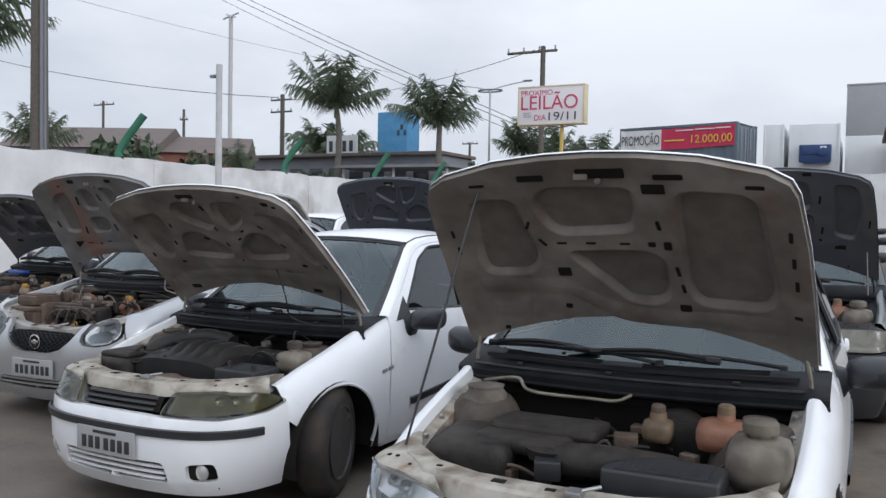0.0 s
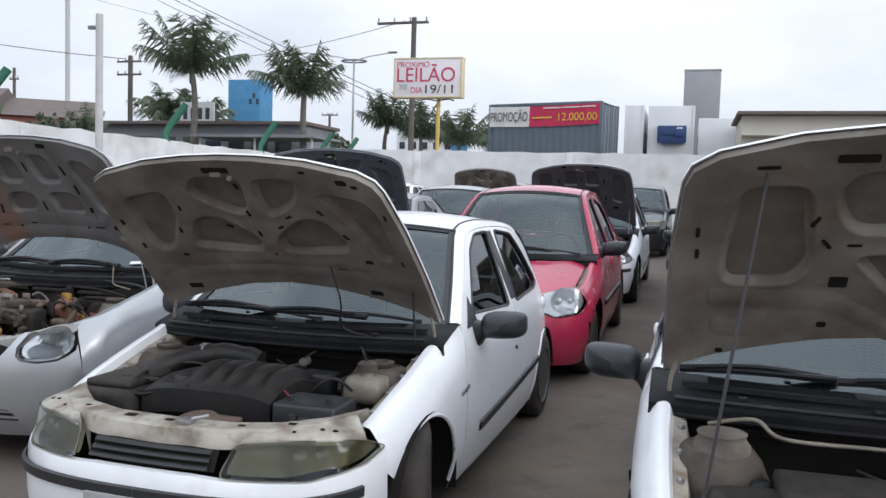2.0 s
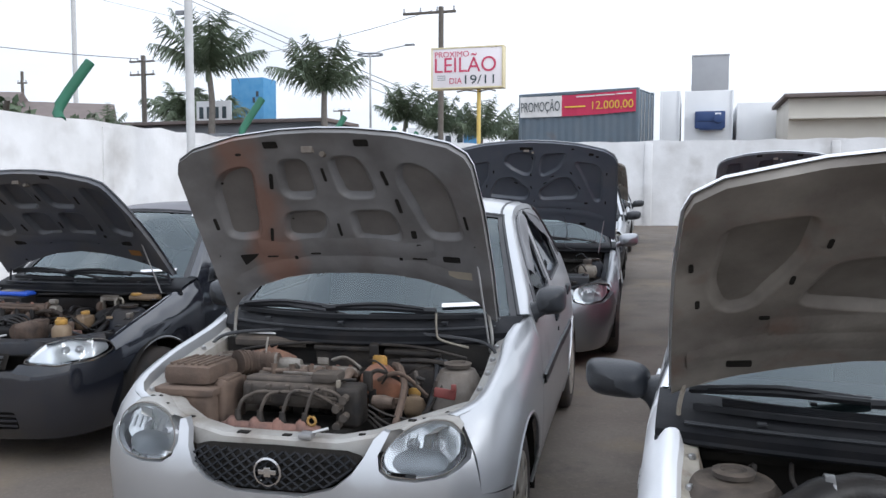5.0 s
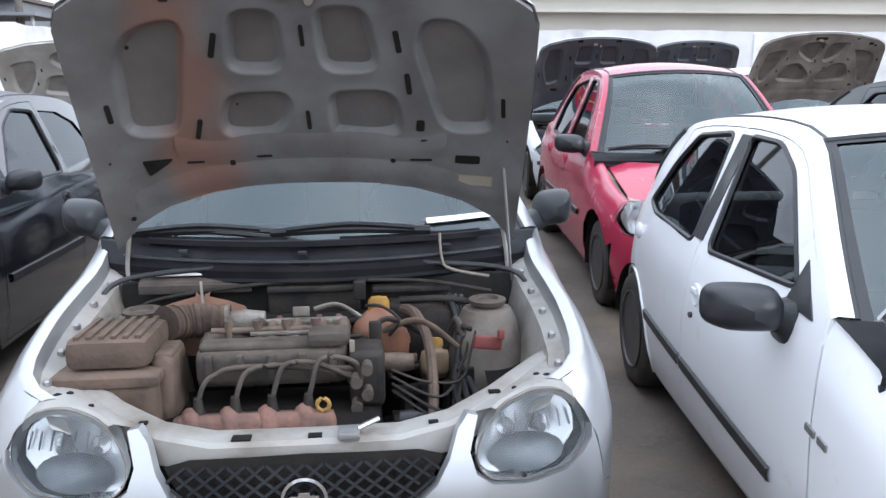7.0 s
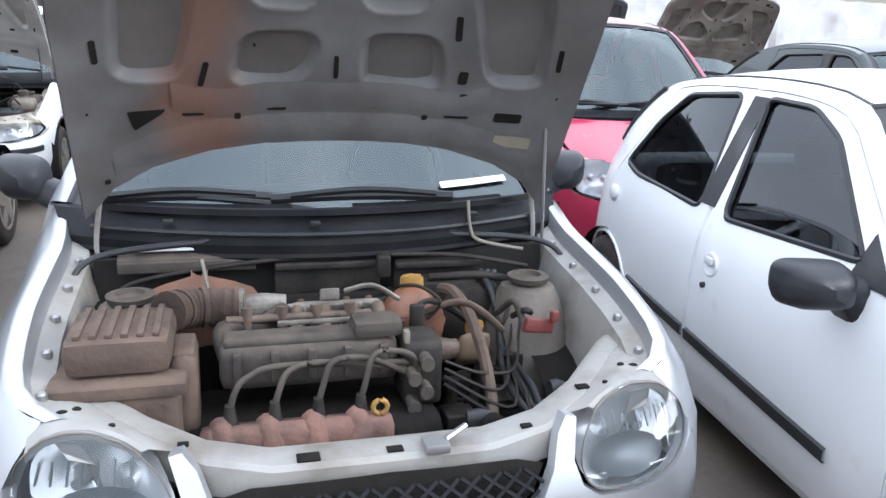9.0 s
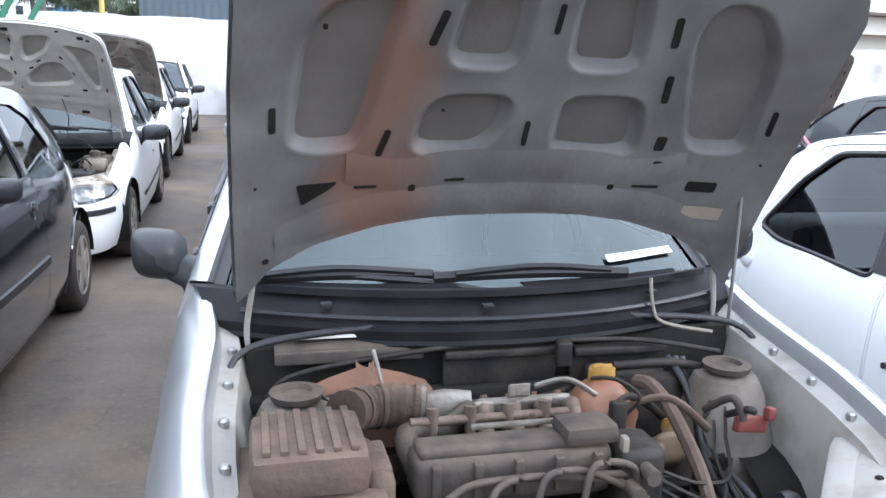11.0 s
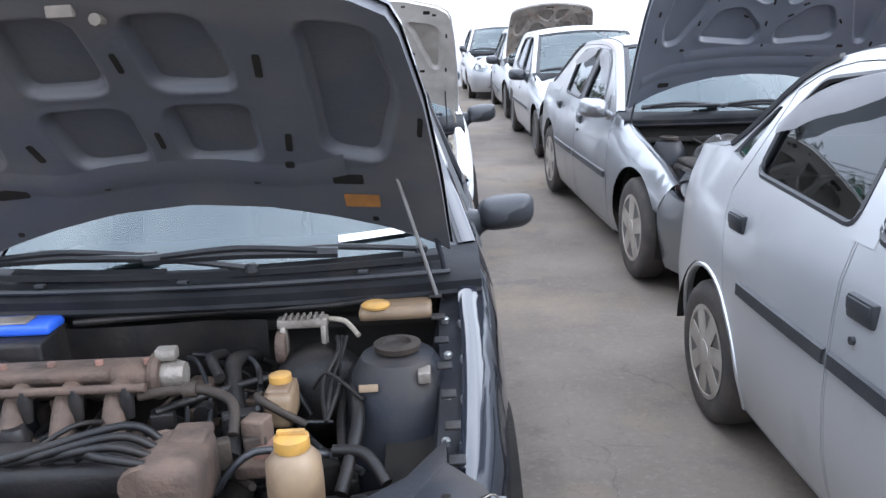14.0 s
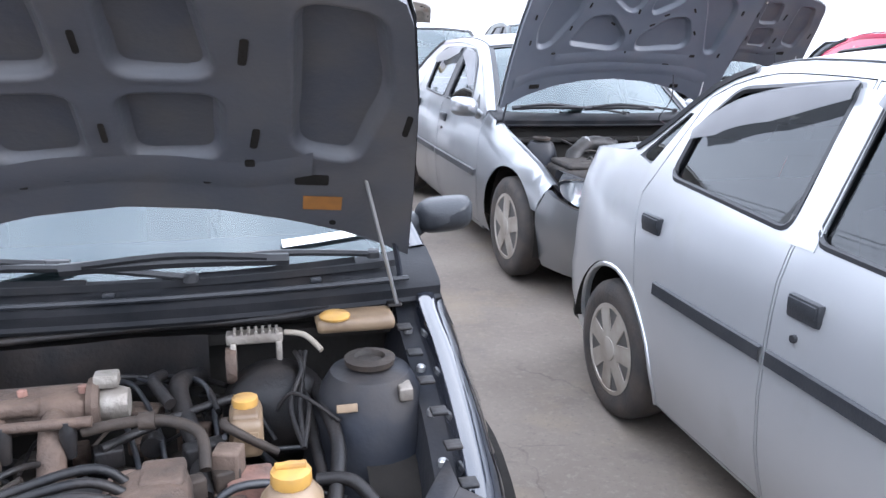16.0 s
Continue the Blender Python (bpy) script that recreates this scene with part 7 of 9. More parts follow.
def engine_d(car, spec, bay):
    lower_engine(car, -0.14, 0.46, 0.78, 0.60)
    man = piece("intake_manifold", CAST_BROWN, car, box(-0.28, 0.80, 0.775, 0.44, 0.11, 0.075, 0.03), box(-0.30, 0.76, 0.80, 0.30, 0.05, 0.03, 0.012), label="brown dusty intake manifold")
    faces_part("flange", *lathe([(0.055, -0.012), (0.06, 0), (0.055, 0.012)], (-0.055, 0.80, 0.775), "x", 14), CAST_BROWN, man)
    faces_part("throttle", *join(lathe([(0.035, -0.03), (0.04, 0.0), (0.03, 0.03)], (-0.02, 0.80, 0.775), "x", 14), box(-0.03, 0.80, 0.83, 0.05, 0.04, 0.03, 0.008)), ALLOY, man)
    for k in range(4):
        x = -0.47 + 0.115 * k
        faces_part("runner", *tube([(x, 0.77, 0.77), (x + 0.005, 0.70, 0.765), (x + 0.01, 0.64, 0.71), (x + 0.01, 0.60, 0.64)], 0.027, 12), CAST_BROWN, man)
        faces_part("runner_flange", *box(x + 0.01, 0.625, 0.675, 0.075, 0.03, 0.06, 0.008, (35, 0, 0)), CAST_BROWN, man)
        faces_part("bolt", *lathe([(0.010, 0), (0.010, 0.014)], (x + 0.05, 0.79, 0.81), "z", 6), RUST, man)
        faces_part("injector", *lathe([(0.012, -0.03), (0.017, 0.02), (0.011, 0.045)], (x + 0.04, 0.67, 0.76), "z", 10), OILY, man)
    piece("fuel_rail", CAST_BROWN, car, tube([(-0.48, 0.67, 0.80), (-0.04, 0.67, 0.80)], 0.011, 8))
    piece("valve_cover", OILY, car, box(-0.22, 0.52, 0.68, 0.50, 0.13, 0.09, 0.03), box(-0.22, 0.52, 0.725, 0.44, 0.09, 0.02, 0.01))
    hsg = piece("ribbed_housing", CAST_BROWN, car, box(0.085, 0.47, 0.69, 0.13, 0.18, 0.14, 0.035), box(0.10, 0.52, 0.75, 0.08, 0.09, 0.03, 0.012), label="cast ribbed housing")
    for k in range(5):
        faces_part("housing_rib", *lathe([(0.050, -0.010), (0.056, 0), (0.050, 0.010)], (0.04, 0.40 + 0.037 * k, 0.70), "y", 16), CAST_BROWN, hsg)
    for k in range(4):
        piece("plug_lead", OILY, car, tube([(0.04, 0.41 + 0.034 * k, 0.75), (-0.03, 0.40 + 0.034 * k, 0.772 + 0.006 * k), (-0.10 - 0.05 * k, 0.46, 0.75), (-0.14 - 0.08 * k, 0.50, 0.71)], 0.009, 6))
    bt = piece("brake_fluid_tank", STAINED, car, box(0.245, 0.745, 0.715, 0.07, 0.12, 0.085, 0.018), box(0.245, 0.735, 0.755, 0.055, 0.07, 0.02, 0.008), label="yellowed brake fluid tank")
    faces_part("cap", *lathe([(0.026, 0), (0.028, 0.006), (0.027, 0.018), (0.018, 0.022)], (0.245, 0.755, 0.763), "z", 12), YELLOW, bt)
    faces_part("level_strip", *box(0.245, 0.683, 0.72, 0.05, 0.006, 0.03, 0.002), STAINED, bt)
    ps = piece("power_steering_tank", STAINED, car, lathe([(0.045, -0.10), (0.056, -0.08), (0.058, 0.0), (0.056, 0.055), (0.040, 0.075), (0.034, 0.08)], (0.325, 0.44, 0.675), "z", 18), label="cream plastic tank with a yellow cap")
    faces_part("cap", *join(lathe([(0.033, 0), (0.037, 0.006), (0.036, 0.028), (0.024, 0.034)], (0.325, 0.44, 0.752), "z", 12), box(0.325, 0.44, 0.79, 0.056, 0.013, 0.011, 0.003)), YELLOW, ps)
    piece("tank_bracket", RUST, car, box(0.25, 0.62, 0.655, 0.09, 0.08, 0.05, 0.012))
    piece("brake_servo", OILY, car, lathe([(0.05, -0.09), (0.12, -0.05), (0.125, 0.03), (0.09, 0.06)], (0.31, 0.92, 0.66), "y", 24))
    wt = piece("washer_tank", STAINED, car, box(0.51, 1.01, 0.845, 0.19, 0.10, 0.035, 0.014), label="washer tank with a flat yellow cap")
    faces_part("cap", *lathe([(0.036, 0), (0.038, 0.006), (0.03, 0.012), (0.01, 0.014)], (0.46, 0.985, 0.862), "z", 16), YELLOW, wt)
    th = piece("throttle_bracket", ALLOY, car, box(0.27, 0.97, 0.835, 0.13, 0.04, 0.025, 0.005), box(0.22, 0.96, 0.79, 0.014, 0.04, 0.08, 0.004), box(0.325, 0.96, 0.79, 0.014, 0.04, 0.08, 0.004))
    faces_part("bracket_wheel", *lathe([(0.042, -0.012), (0.045, 0), (0.042, 0.012)], (0.215, 0.95, 0.775), "x", 16), CAST_BROWN, th)
    for k in range(7):
        faces_part("bracket_tooth", *box(0.225 + 0.016 * k, 0.965, 0.851, 0.007, 0.04, 0.009, 0.002), ALLOY, th)
    piece("cable_end", MILK, car, tube([(0.34, 0.97, 0.84), (0.385, 0.94, 0.84), (0.42, 0.90, 0.815)], 0.007, 6))
    piece("relay_tag", STAINED, car, box(0.455, 0.71, 0.755, 0.045, 0.006, 0.018, 0.002, (-20, 0, 0)))
    piece("tower_clip", ALLOY, car, box(0.585, 0.74, 0.77, 0.03, 0.05, 0.03, 0.004))
    piece("battery_cover", PALEBLUE, car, box(-0.50, 1.00, 0.85, 0.24, 0.10, 0.03, 0.01), label="blue plastic battery cover")
    piece("cover_sheet", ALLOY, car, box(-0.52, 0.99, 0.868, 0.16, 0.06, 0.006, 0.002))
    piece("battery", OILY, car, box(-0.50, 0.98, 0.74, 0.24, 0.17, 0.19, 0.012))
    piece("cross_pipe", OILY_DUST, car, tube([(-0.06, 0.68, 0.775), (0.02, 0.67, 0.79), (0.10, 0.67, 0.785), (0.16, 0.64, 0.765), (0.17, 0.58, 0.72)], 0.012, 8), lathe([(0.018, -0.015), (0.018, 0.015)], (0.06, 0.67, 0.79), "x", 10), label="dusty metal coolant pipe")
    piece("big_hose", OILY, car, tube([(0.14, 0.98, 0.74), (0.10, 0.90, 0.76), (0.12, 0.80, 0.72), (0.15, 0.70, 0.70), (0.16, 0.58, 0.66)], 0.022, 10), tube([(0.06, 0.96, 0.76), (0.05, 0.88, 0.78), (0.09, 0.80, 0.76)], 0.014, 8))
    piece("side_hose", OILY, car, tube([(0.40, 0.96, 0.72), (0.41, 0.82, 0.73), (0.43, 0.66, 0.69), (0.40, 0.52, 0.60)], 0.016, 8), tube([(0.38, 0.60, 0.66), (0.45, 0.58, 0.66), (0.50, 0.52, 0.62)], 0.014, 8), tube([(0.39, 0.90, 0.70), (0.385, 0.74, 0.68), (0.40, 0.60, 0.64)], 0.012, 8))
    for k in range(4):
        piece("harness", PLASTIC, car, tube([(-0.10 + 0.05 * k, 1.0, 0.74), (-0.06 + 0.07 * k, 0.90, 0.75 + 0.01 * (k % 2)), (0.0 + 0.06 * k, 0.80, 0.71), (0.04 + 0.05 * k, 0.66, 0.68)], 0.006, 6))
    for k in range(3):
        piece("pipe", OILY, car, tube([(0.36 + 0.012 * k, 0.94, 0.80), (0.37, 0.86, 0.79 - 0.02 * k), (0.34 + 0.02 * k, 0.78, 0.74), (0.36, 0.66, 0.70)], 0.006, 6))
    piece("firewall_pipe", OILY, car, tube([(-0.35, 1.03, 0.84), (0.0, 1.04, 0.85), (0.3, 1.03, 0.855), (0.45, 1.02, 0.87)], 0.010, 6))
    piece("firewall_mat", OILY, car, grid([[Vector((x, 1.07 - 0.03 * abs(math.sin(6 * x)) + 0.02 * noise.noise(Vector((x * 8, z * 8, 5))), z)) for x in np.linspace(-0.38, 0.16, 16)] for z in np.linspace(0.66, 0.82, 6)]), label="dusty brown insulation on the firewall")
    for k in range(7):
        piece("fender_clip", OILY, car, box(0.615 + 0.006 * k, 1.04 - 0.10 * k, 0.868 - 0.026 * k, 0.035, 0.035, 0.008, 0.003))
    clutter(car, 41, 34, -0.45, 0.44, 0.48, 1.02, 0.60, 0.74, [OILY_DUST, OILY, OILY, PLASTIC], (0.004, 0.010))
    lumps(car, 42, 40, -0.48, 0.22, 0.5, 1.0, 0.58, 0.72, [OILY_DUST, CAST_BROWN, OILY, MUDDY])
    lumps(car, 43, 24, 0.15, 0.5, 0.36, 0.9, 0.46, 0.62, [DARK, OILY, OILY])


# ---- the yard ----
def rise(y):
    """The yard climbs gently towards its end wall."""
    return float(np.interp(y, (6.0, 8.0, 9.0, 10.0, 10.6, 12.5, 13.0, 27.0), (0.0, 0.034, 0.045, 0.074, 0.09, 0.18, 0.205, 0.72)))


GROUND = material("worn concrete yard", (0.150, 0.126, 0.104), 0.9, second=(0.094, 0.076, 0.061), scale=1.6, amount=0.9, bump=0.25, bump_scale=26, grime=(0.10, 0.088, 0.08), grime_scale=0.55, grime_from=0.54, grime_to=0.74)
PLASTER = material("stained whitewashed wall", (0.74, 0.74, 0.745), 0.9, second=(0.58, 0.575, 0.57), scale=1.4, amount=0.9, bump=0.4, bump_scale=14, grime=(0.34, 0.32, 0.30), grime_scale=0.9, grime_from=0.54, grime_to=0.78)
gy = [-400, -200, -100, -60, -40] + list(np.arange(-30, 40, 1.0)) + [45, 50, 60, 80, 100, 150, 200, 300, 450]
gv, gf = grid([[(x, y, rise(y)) for x in (-450, -250, -120, -60, -30, -16, -12, -9, -6, -3, 0, 3, 8, 16, 30, 60, 120, 250, 450)] for y in gy])
tagged(faces_part("ground", gv, gf, GROUND, None, "worn brownish grey concrete yard with oil stains"), kind="structure")


def weather(m):
    """Fine gravel, brown dirt patches, dark damp marks and thin cracks in the concrete."""
    n, l = m.node_tree.nodes, m.node_tree.links
    p = n["Principled BSDF"]
    sock = p.inputs["Base Color"].links[0].from_socket
    tc = n.new("ShaderNodeTexCoord")

    def tex(scale, detail, rough=0.55):
        t = n.new("ShaderNodeTexNoise")
        t.inputs["Scale"].default_value, t.inputs["Detail"].default_value, t.inputs["Roughness"].default_value = scale, detail, rough
        l.new(tc.outputs["Object"], t.inputs["Vector"])
        return t

    def over(sock, colour, fac, lo, hi, top, kind="MIX"):
        r, mx = n.new("ShaderNodeMapRange"), n.new("ShaderNodeMix")
        r.inputs["From Min"].default_value, r.inputs["From Max"].default_value, r.inputs["To Max"].default_value = lo, hi, top
        l.new(fac, r.inputs["Value"])
        mx.data_type, mx.blend_type = "RGBA", kind
        l.new(r.outputs["Result"], mx.inputs["Factor"])
        l.new(sock, mx.inputs["A"])
        mx.inputs["B"].default_value = (*colour, 1)
        return mx.outputs["Result"]

    sock = over(sock, (0.19, 0.148, 0.10), tex(1.1, 7, 0.6).outputs["Fac"], 0.50, 0.70, 0.85)
    sock = over(sock, (0.065, 0.055, 0.05), tex(2.3, 8, 0.62).outputs["Fac"], 0.57, 0.72, 0.7)
    sock = over(sock, (0.215, 0.19, 0.162), tex(34, 6, 0.7).outputs["Fac"], 0.52, 0.72, 0.38)
    sock = over(sock, (0.06, 0.053, 0.047), tex(52, 4, 0.7).outputs["Fac"], 0.56, 0.70, 0.4)
    warp = tex(2.6, 5)
    add = n.new("ShaderNodeMix")
    add.data_type = "RGBA"
    add.inputs["Factor"].default_value = 0.22
    l.new(tc.outputs["Object"], add.inputs["A"])
    l.new(warp.outputs["Color"], add.inputs["B"])
    vo = n.new("ShaderNodeTexVoronoi")
    vo.feature = "DISTANCE_TO_EDGE"
    vo.inputs["Scale"].default_value = 2.1
    l.new(add.outputs["Result"], vo.inputs["Vector"])
    line = n.new("ShaderNodeMapRange")
    line.inputs["From Min"].default_value, line.inputs["From Max"].default_value = 0.002, 0.010
    line.inputs["To Min"].default_value, line.inputs["To Max"].default_value = 1.0, 0.0
    l.new(vo.outputs["Distance"], line.inputs["Value"])
    some = n.new("ShaderNodeMapRange")
    some.inputs["From Min"].default_value, some.inputs["From Max"].default_value = 0.57, 0.68
    l.new(tex(0.8, 4).outputs["Fac"], some.inputs["Value"])
    mul = n.new("ShaderNodeMath")
    mul.operation = "MULTIPLY"
    l.new(line.outputs["Result"], mul.inputs[0])
    l.new(some.outputs["Result"], mul.inputs[1])
    sock = over(sock, (0.06, 0.05, 0.042), mul.outputs["Value"], 0.0, 1.0, 0.7)
    l.new(sock, p.inputs["Base Color"])


weather(GROUND)


def wall(name, x0, y0, x1, y1, h, label, foot=None):
    """A plastered block wall with piers and a rough coping."""
    d = Vector((x1 - x0, y1 - y0, 0))
    n = Vector((-d.y, d.x, 0)).normalized() * 0.08
    ob = base(name, pose(0, 0, 0), label, "wall", kind="structure")
    rnd = random.Random(5)
    cols = int(d.length / 0.4)
    tops = [h + rnd.uniform(-0.025, 0.025) for _ in range(cols + 1)]
    rows_a = [[Vector((x0, y0, 0)) + d * (k / cols) + s + Vector((0, 0, z if z < h else tops[k])) for k in range(cols + 1)] for s, z in ((n, -0.1), (n, h * 0.5), (n, h), (-n, h), (-n, h * 0.5), (-n, -0.1))]
    faces_part("wall_face", *grid(rows_a), PLASTER, ob)
    k = 2.5
    while k < d.length:
        c = Vector((x0, y0, 0)) + d.normalized() * k
        faces_part("pier", *box(c.x, c.y, h / 2 - 0.05, 0.22, 0.22, h - 0.02, 0.02), PLASTER, ob)
        k += 5.0
    return ob


wall("wall_west", -12.6, -30, -12.6, 26.7, 2.6, "long whitewashed block wall with grey stains")
wall("wall_north", -12.75, 26.8, 40, 26.8, 3.06, "whitewashed wall at the end of the yard")
wall("wall_east", 40, 26.8, 40, -30, 3.0, "plain whitewashed yard wall")
wall("wall_south", 40, -30, -12.6, -30, 2.6, "plain whitewashed yard wall")


def stand(x, y, turn=0.0, roll=0.0, wide=1.0, low=1.0):
    """The pose of a car with its nose at y, on the slope; wide and low trim the body's width and height."""
    z0, z1 = rise(y + 0.8), rise(y + 3.2)
    return pose(x, y, z0 - (z1 - z0) / 2.4 * 0.8, math.degrees(math.atan2(z1 - z0, 2.4)), roll, turn) @ Matrix.Diagonal((wide, 1, low, 1))


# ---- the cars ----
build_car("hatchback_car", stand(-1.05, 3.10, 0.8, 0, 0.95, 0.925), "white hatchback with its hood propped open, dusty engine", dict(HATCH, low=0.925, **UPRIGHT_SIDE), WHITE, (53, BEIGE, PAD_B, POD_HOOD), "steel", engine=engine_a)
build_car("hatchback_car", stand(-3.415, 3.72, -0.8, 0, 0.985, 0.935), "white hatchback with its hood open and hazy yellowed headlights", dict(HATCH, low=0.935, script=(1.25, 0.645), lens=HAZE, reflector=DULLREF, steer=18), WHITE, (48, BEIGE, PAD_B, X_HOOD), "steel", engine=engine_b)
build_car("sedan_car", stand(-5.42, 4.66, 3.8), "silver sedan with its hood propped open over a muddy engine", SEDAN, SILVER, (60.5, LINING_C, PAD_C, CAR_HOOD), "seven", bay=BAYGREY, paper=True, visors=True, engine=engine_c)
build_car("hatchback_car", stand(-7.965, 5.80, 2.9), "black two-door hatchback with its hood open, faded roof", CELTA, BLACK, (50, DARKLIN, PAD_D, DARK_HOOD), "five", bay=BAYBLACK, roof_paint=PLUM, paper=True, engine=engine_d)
build_car("hatchback_car", stand(-8.05, 9.70, 4.2), "white hatchback with its pale dusty hood open", HATCH, WHITE, (56, CREAMLIN, PAD_E, X_HOOD), "seven", detail=False, engine=engine_b)
build_car("hatchback_car", stand(-8.42, 13.85, 3.9), "white hatchback with its dusty hood open", HATCH, WHITE, (54, BEIGE, PAD_B, X_HOOD), "steel", detail=False)
build_car("hatchback_car", stand(-8.70, 18.05, 3.9), "white hatchback with its hood shut", HATCH, WHITE, None, "steel", detail=False)
build_car("sedan_car", stand(-5.447, 8.96, 6.0, 1.0), "grey sedan with its dark hood open and alloy wheels", BIGSEDAN, GREY, (60, BLUELIN, BLUELIN, X_HOOD), "five", detail=False, mirror_mat=GREY, visors=True, bay=BAYBLACK, engine=engine_b)
build_car("hatchback_car", stand(-5.78, 13.75, 4), "silver boxy hatchback with a black bumper and its hood shut", BOXY, SILVER, None, "steel", detail=False)
build_car("hatchback_car", stand(-6.0, 17.8, 4), "silver hatchback with its hood open", HATCH, SILVER, (56, BEIGE, PAD_B, X_HOOD), "steel", detail=False)
build_car("sedan_car", stand(-6.65, 21.7, 4), "silver sedan with its hood shut at the end of the row", SEDAN, SILVER, None, "seven", detail=False)
build_car("sedan_car", stand(-3.22, 7.52), "red sedan with its hood shut", PRISMA, RED, None, "steel", detail=False)
build_car("hatchback_car", stand(-3.15, 11.75), "white hatchback with its black hood open", HATCH, WHITE, (58, DARKLIN, PAD_D, GRID_HOOD), "steel", detail=False, bay=BAYBLACK, engine=engine_b)
build_car("hatchback_car", stand(-3.0, 18.5), "dark grey boxy hatchback with its hood shut", BOXY, GREEN, None, "steel", detail=False)
build_car("hatchback_car", stand(-0.87, 6.93), "dark green boxy hatchback with its black hood open", BOXY, GREEN, (60, DARKLIN, PAD_D, GRID_HOOD), "steel", detail=False, bay=BAYBLACK, engine=engine_a)
build_car("hatchback_car", stand(-1.05, 10.8), "off-white hatchback with its dusty hood open and a black bumper", dict(BOXY, bumper_mat=PLASTIC), WHITE, (62, BEIGE, PAD_B, X_HOOD), "steel", detail=False, engine=engine_a)
build_car("hatchback_car", stand(-0.95, 15.0), "grey hatchback with its black hood open", HATCH, GREY, (58, DARKLIN, PAD_D, GRID_HOOD), "steel", detail=False, bay=BAYBLACK)
build_car("hatchback_car", stand(-0.95, 19.6), "grey hatchback with its hood shut", HATCH, GREY, None, "steel", detail=False)


# ---- beyond the walls ----
LEAF = material("palm leaf", (0.075, 0.105, 0.062), 0.6, second=(0.11, 0.135, 0.085), scale=1.5, amount=0.9)
LEAF2 = material("dark foliage", (0.05, 0.08, 0.043), 0.7, second=(0.085, 0.11, 0.06), scale=1.5, amount=0.9)
BARK = material("grey palm trunk", (0.16, 0.145, 0.13), 0.9, second=(0.11, 0.10, 0.09), scale=4, amount=0.8, bump=0.4, bump_scale=12)
WOOD = material("weathered pole wood", (0.13, 0.115, 0.10), 0.9, second=(0.09, 0.08, 0.07), scale=6, amount=0.8)
CONC = material("pale concrete pole", (0.52, 0.52, 0.52), 0.85, second=(0.42, 0.42, 0.42), scale=5, amount=0.8)
WIRE = material("cable", (0.12, 0.12, 0.125), 0.6)
SIGNW = material("white sign face", (0.78, 0.74, 0.76), 0.5, second=(0.72, 0.68, 0.70), scale=2)
PINK = material("pink red lettering", (0.55, 0.05, 0.12), 0.5)
INK = material("dark lettering", (0.03, 0.05, 0.06), 0.5)
YPOST = material("yellow painted steel", (0.62, 0.45, 0.12), 0.5, second=(0.5, 0.36, 0.12), scale=4)
CREAMP = material("cream painted sheet", (0.66, 0.58, 0.36), 0.5, second=(0.58, 0.5, 0.32), scale=4)
CONTBLUE = material("faded grey blue container", (0.10, 0.135, 0.17), 0.6, second=(0.13, 0.155, 0.18), scale=1.5, amount=0.8, grime=(0.16, 0.12, 0.10), grime_scale=1.2, grime_from=0.6, grime_to=0.85)
REDCLOTH = material("red banner cloth", (0.52, 0.03, 0.09), 0.7, second=(0.44, 0.03, 0.08), scale=2)
WHITECLOTH = material("white banner cloth", (0.7, 0.69, 0.68), 0.7, second=(0.62, 0.6, 0.6), scale=2)
YLETTER = material("yellow lettering", (0.75, 0.5, 0.06), 0.6)
TRAILER = material("white trailer sheet", (0.72, 0.73, 0.74), 0.5, second=(0.64, 0.65, 0.67), scale=1.2)
BLUEUNIT = material("dark blue machine", (0.02, 0.05, 0.16), 0.5, second=(0.04, 0.07, 0.16), scale=5)
GREYB = material("grey rendered tower", (0.36, 0.37, 0.39), 0.9, second=(0.31, 0.32, 0.34), scale=0.4)
BLUEB = material("blue painted render", (0.06, 0.22, 0.42), 0.8, second=(0.10, 0.27, 0.45), scale=0.5, amount=0.8)
SHED = material("cream shed sheet", (0.56, 0.53, 0.47), 0.7, second=(0.48, 0.45, 0.40), scale=0.8)
REDROOF = material("red brown brick", (0.24, 0.10, 0.075), 0.9, second=(0.18, 0.08, 0.065), scale=1.5)
TILE = material("weathered roof sheet", (0.16, 0.13, 0.12), 0.9, second=(0.12, 0.10, 0.095), scale=1.5)
LOWGREY = material("low grey building", (0.22, 0.23, 0.25), 0.9, second=(0.17, 0.18, 0.19), scale=0.6)
NETGREEN = material("green wrapped post", (0.02, 0.12, 0.07), 0.7, second=(0.02, 0.09, 0.05), scale=8)
WIN = material("dark window glass", (0.04, 0.05, 0.06), 0.15)


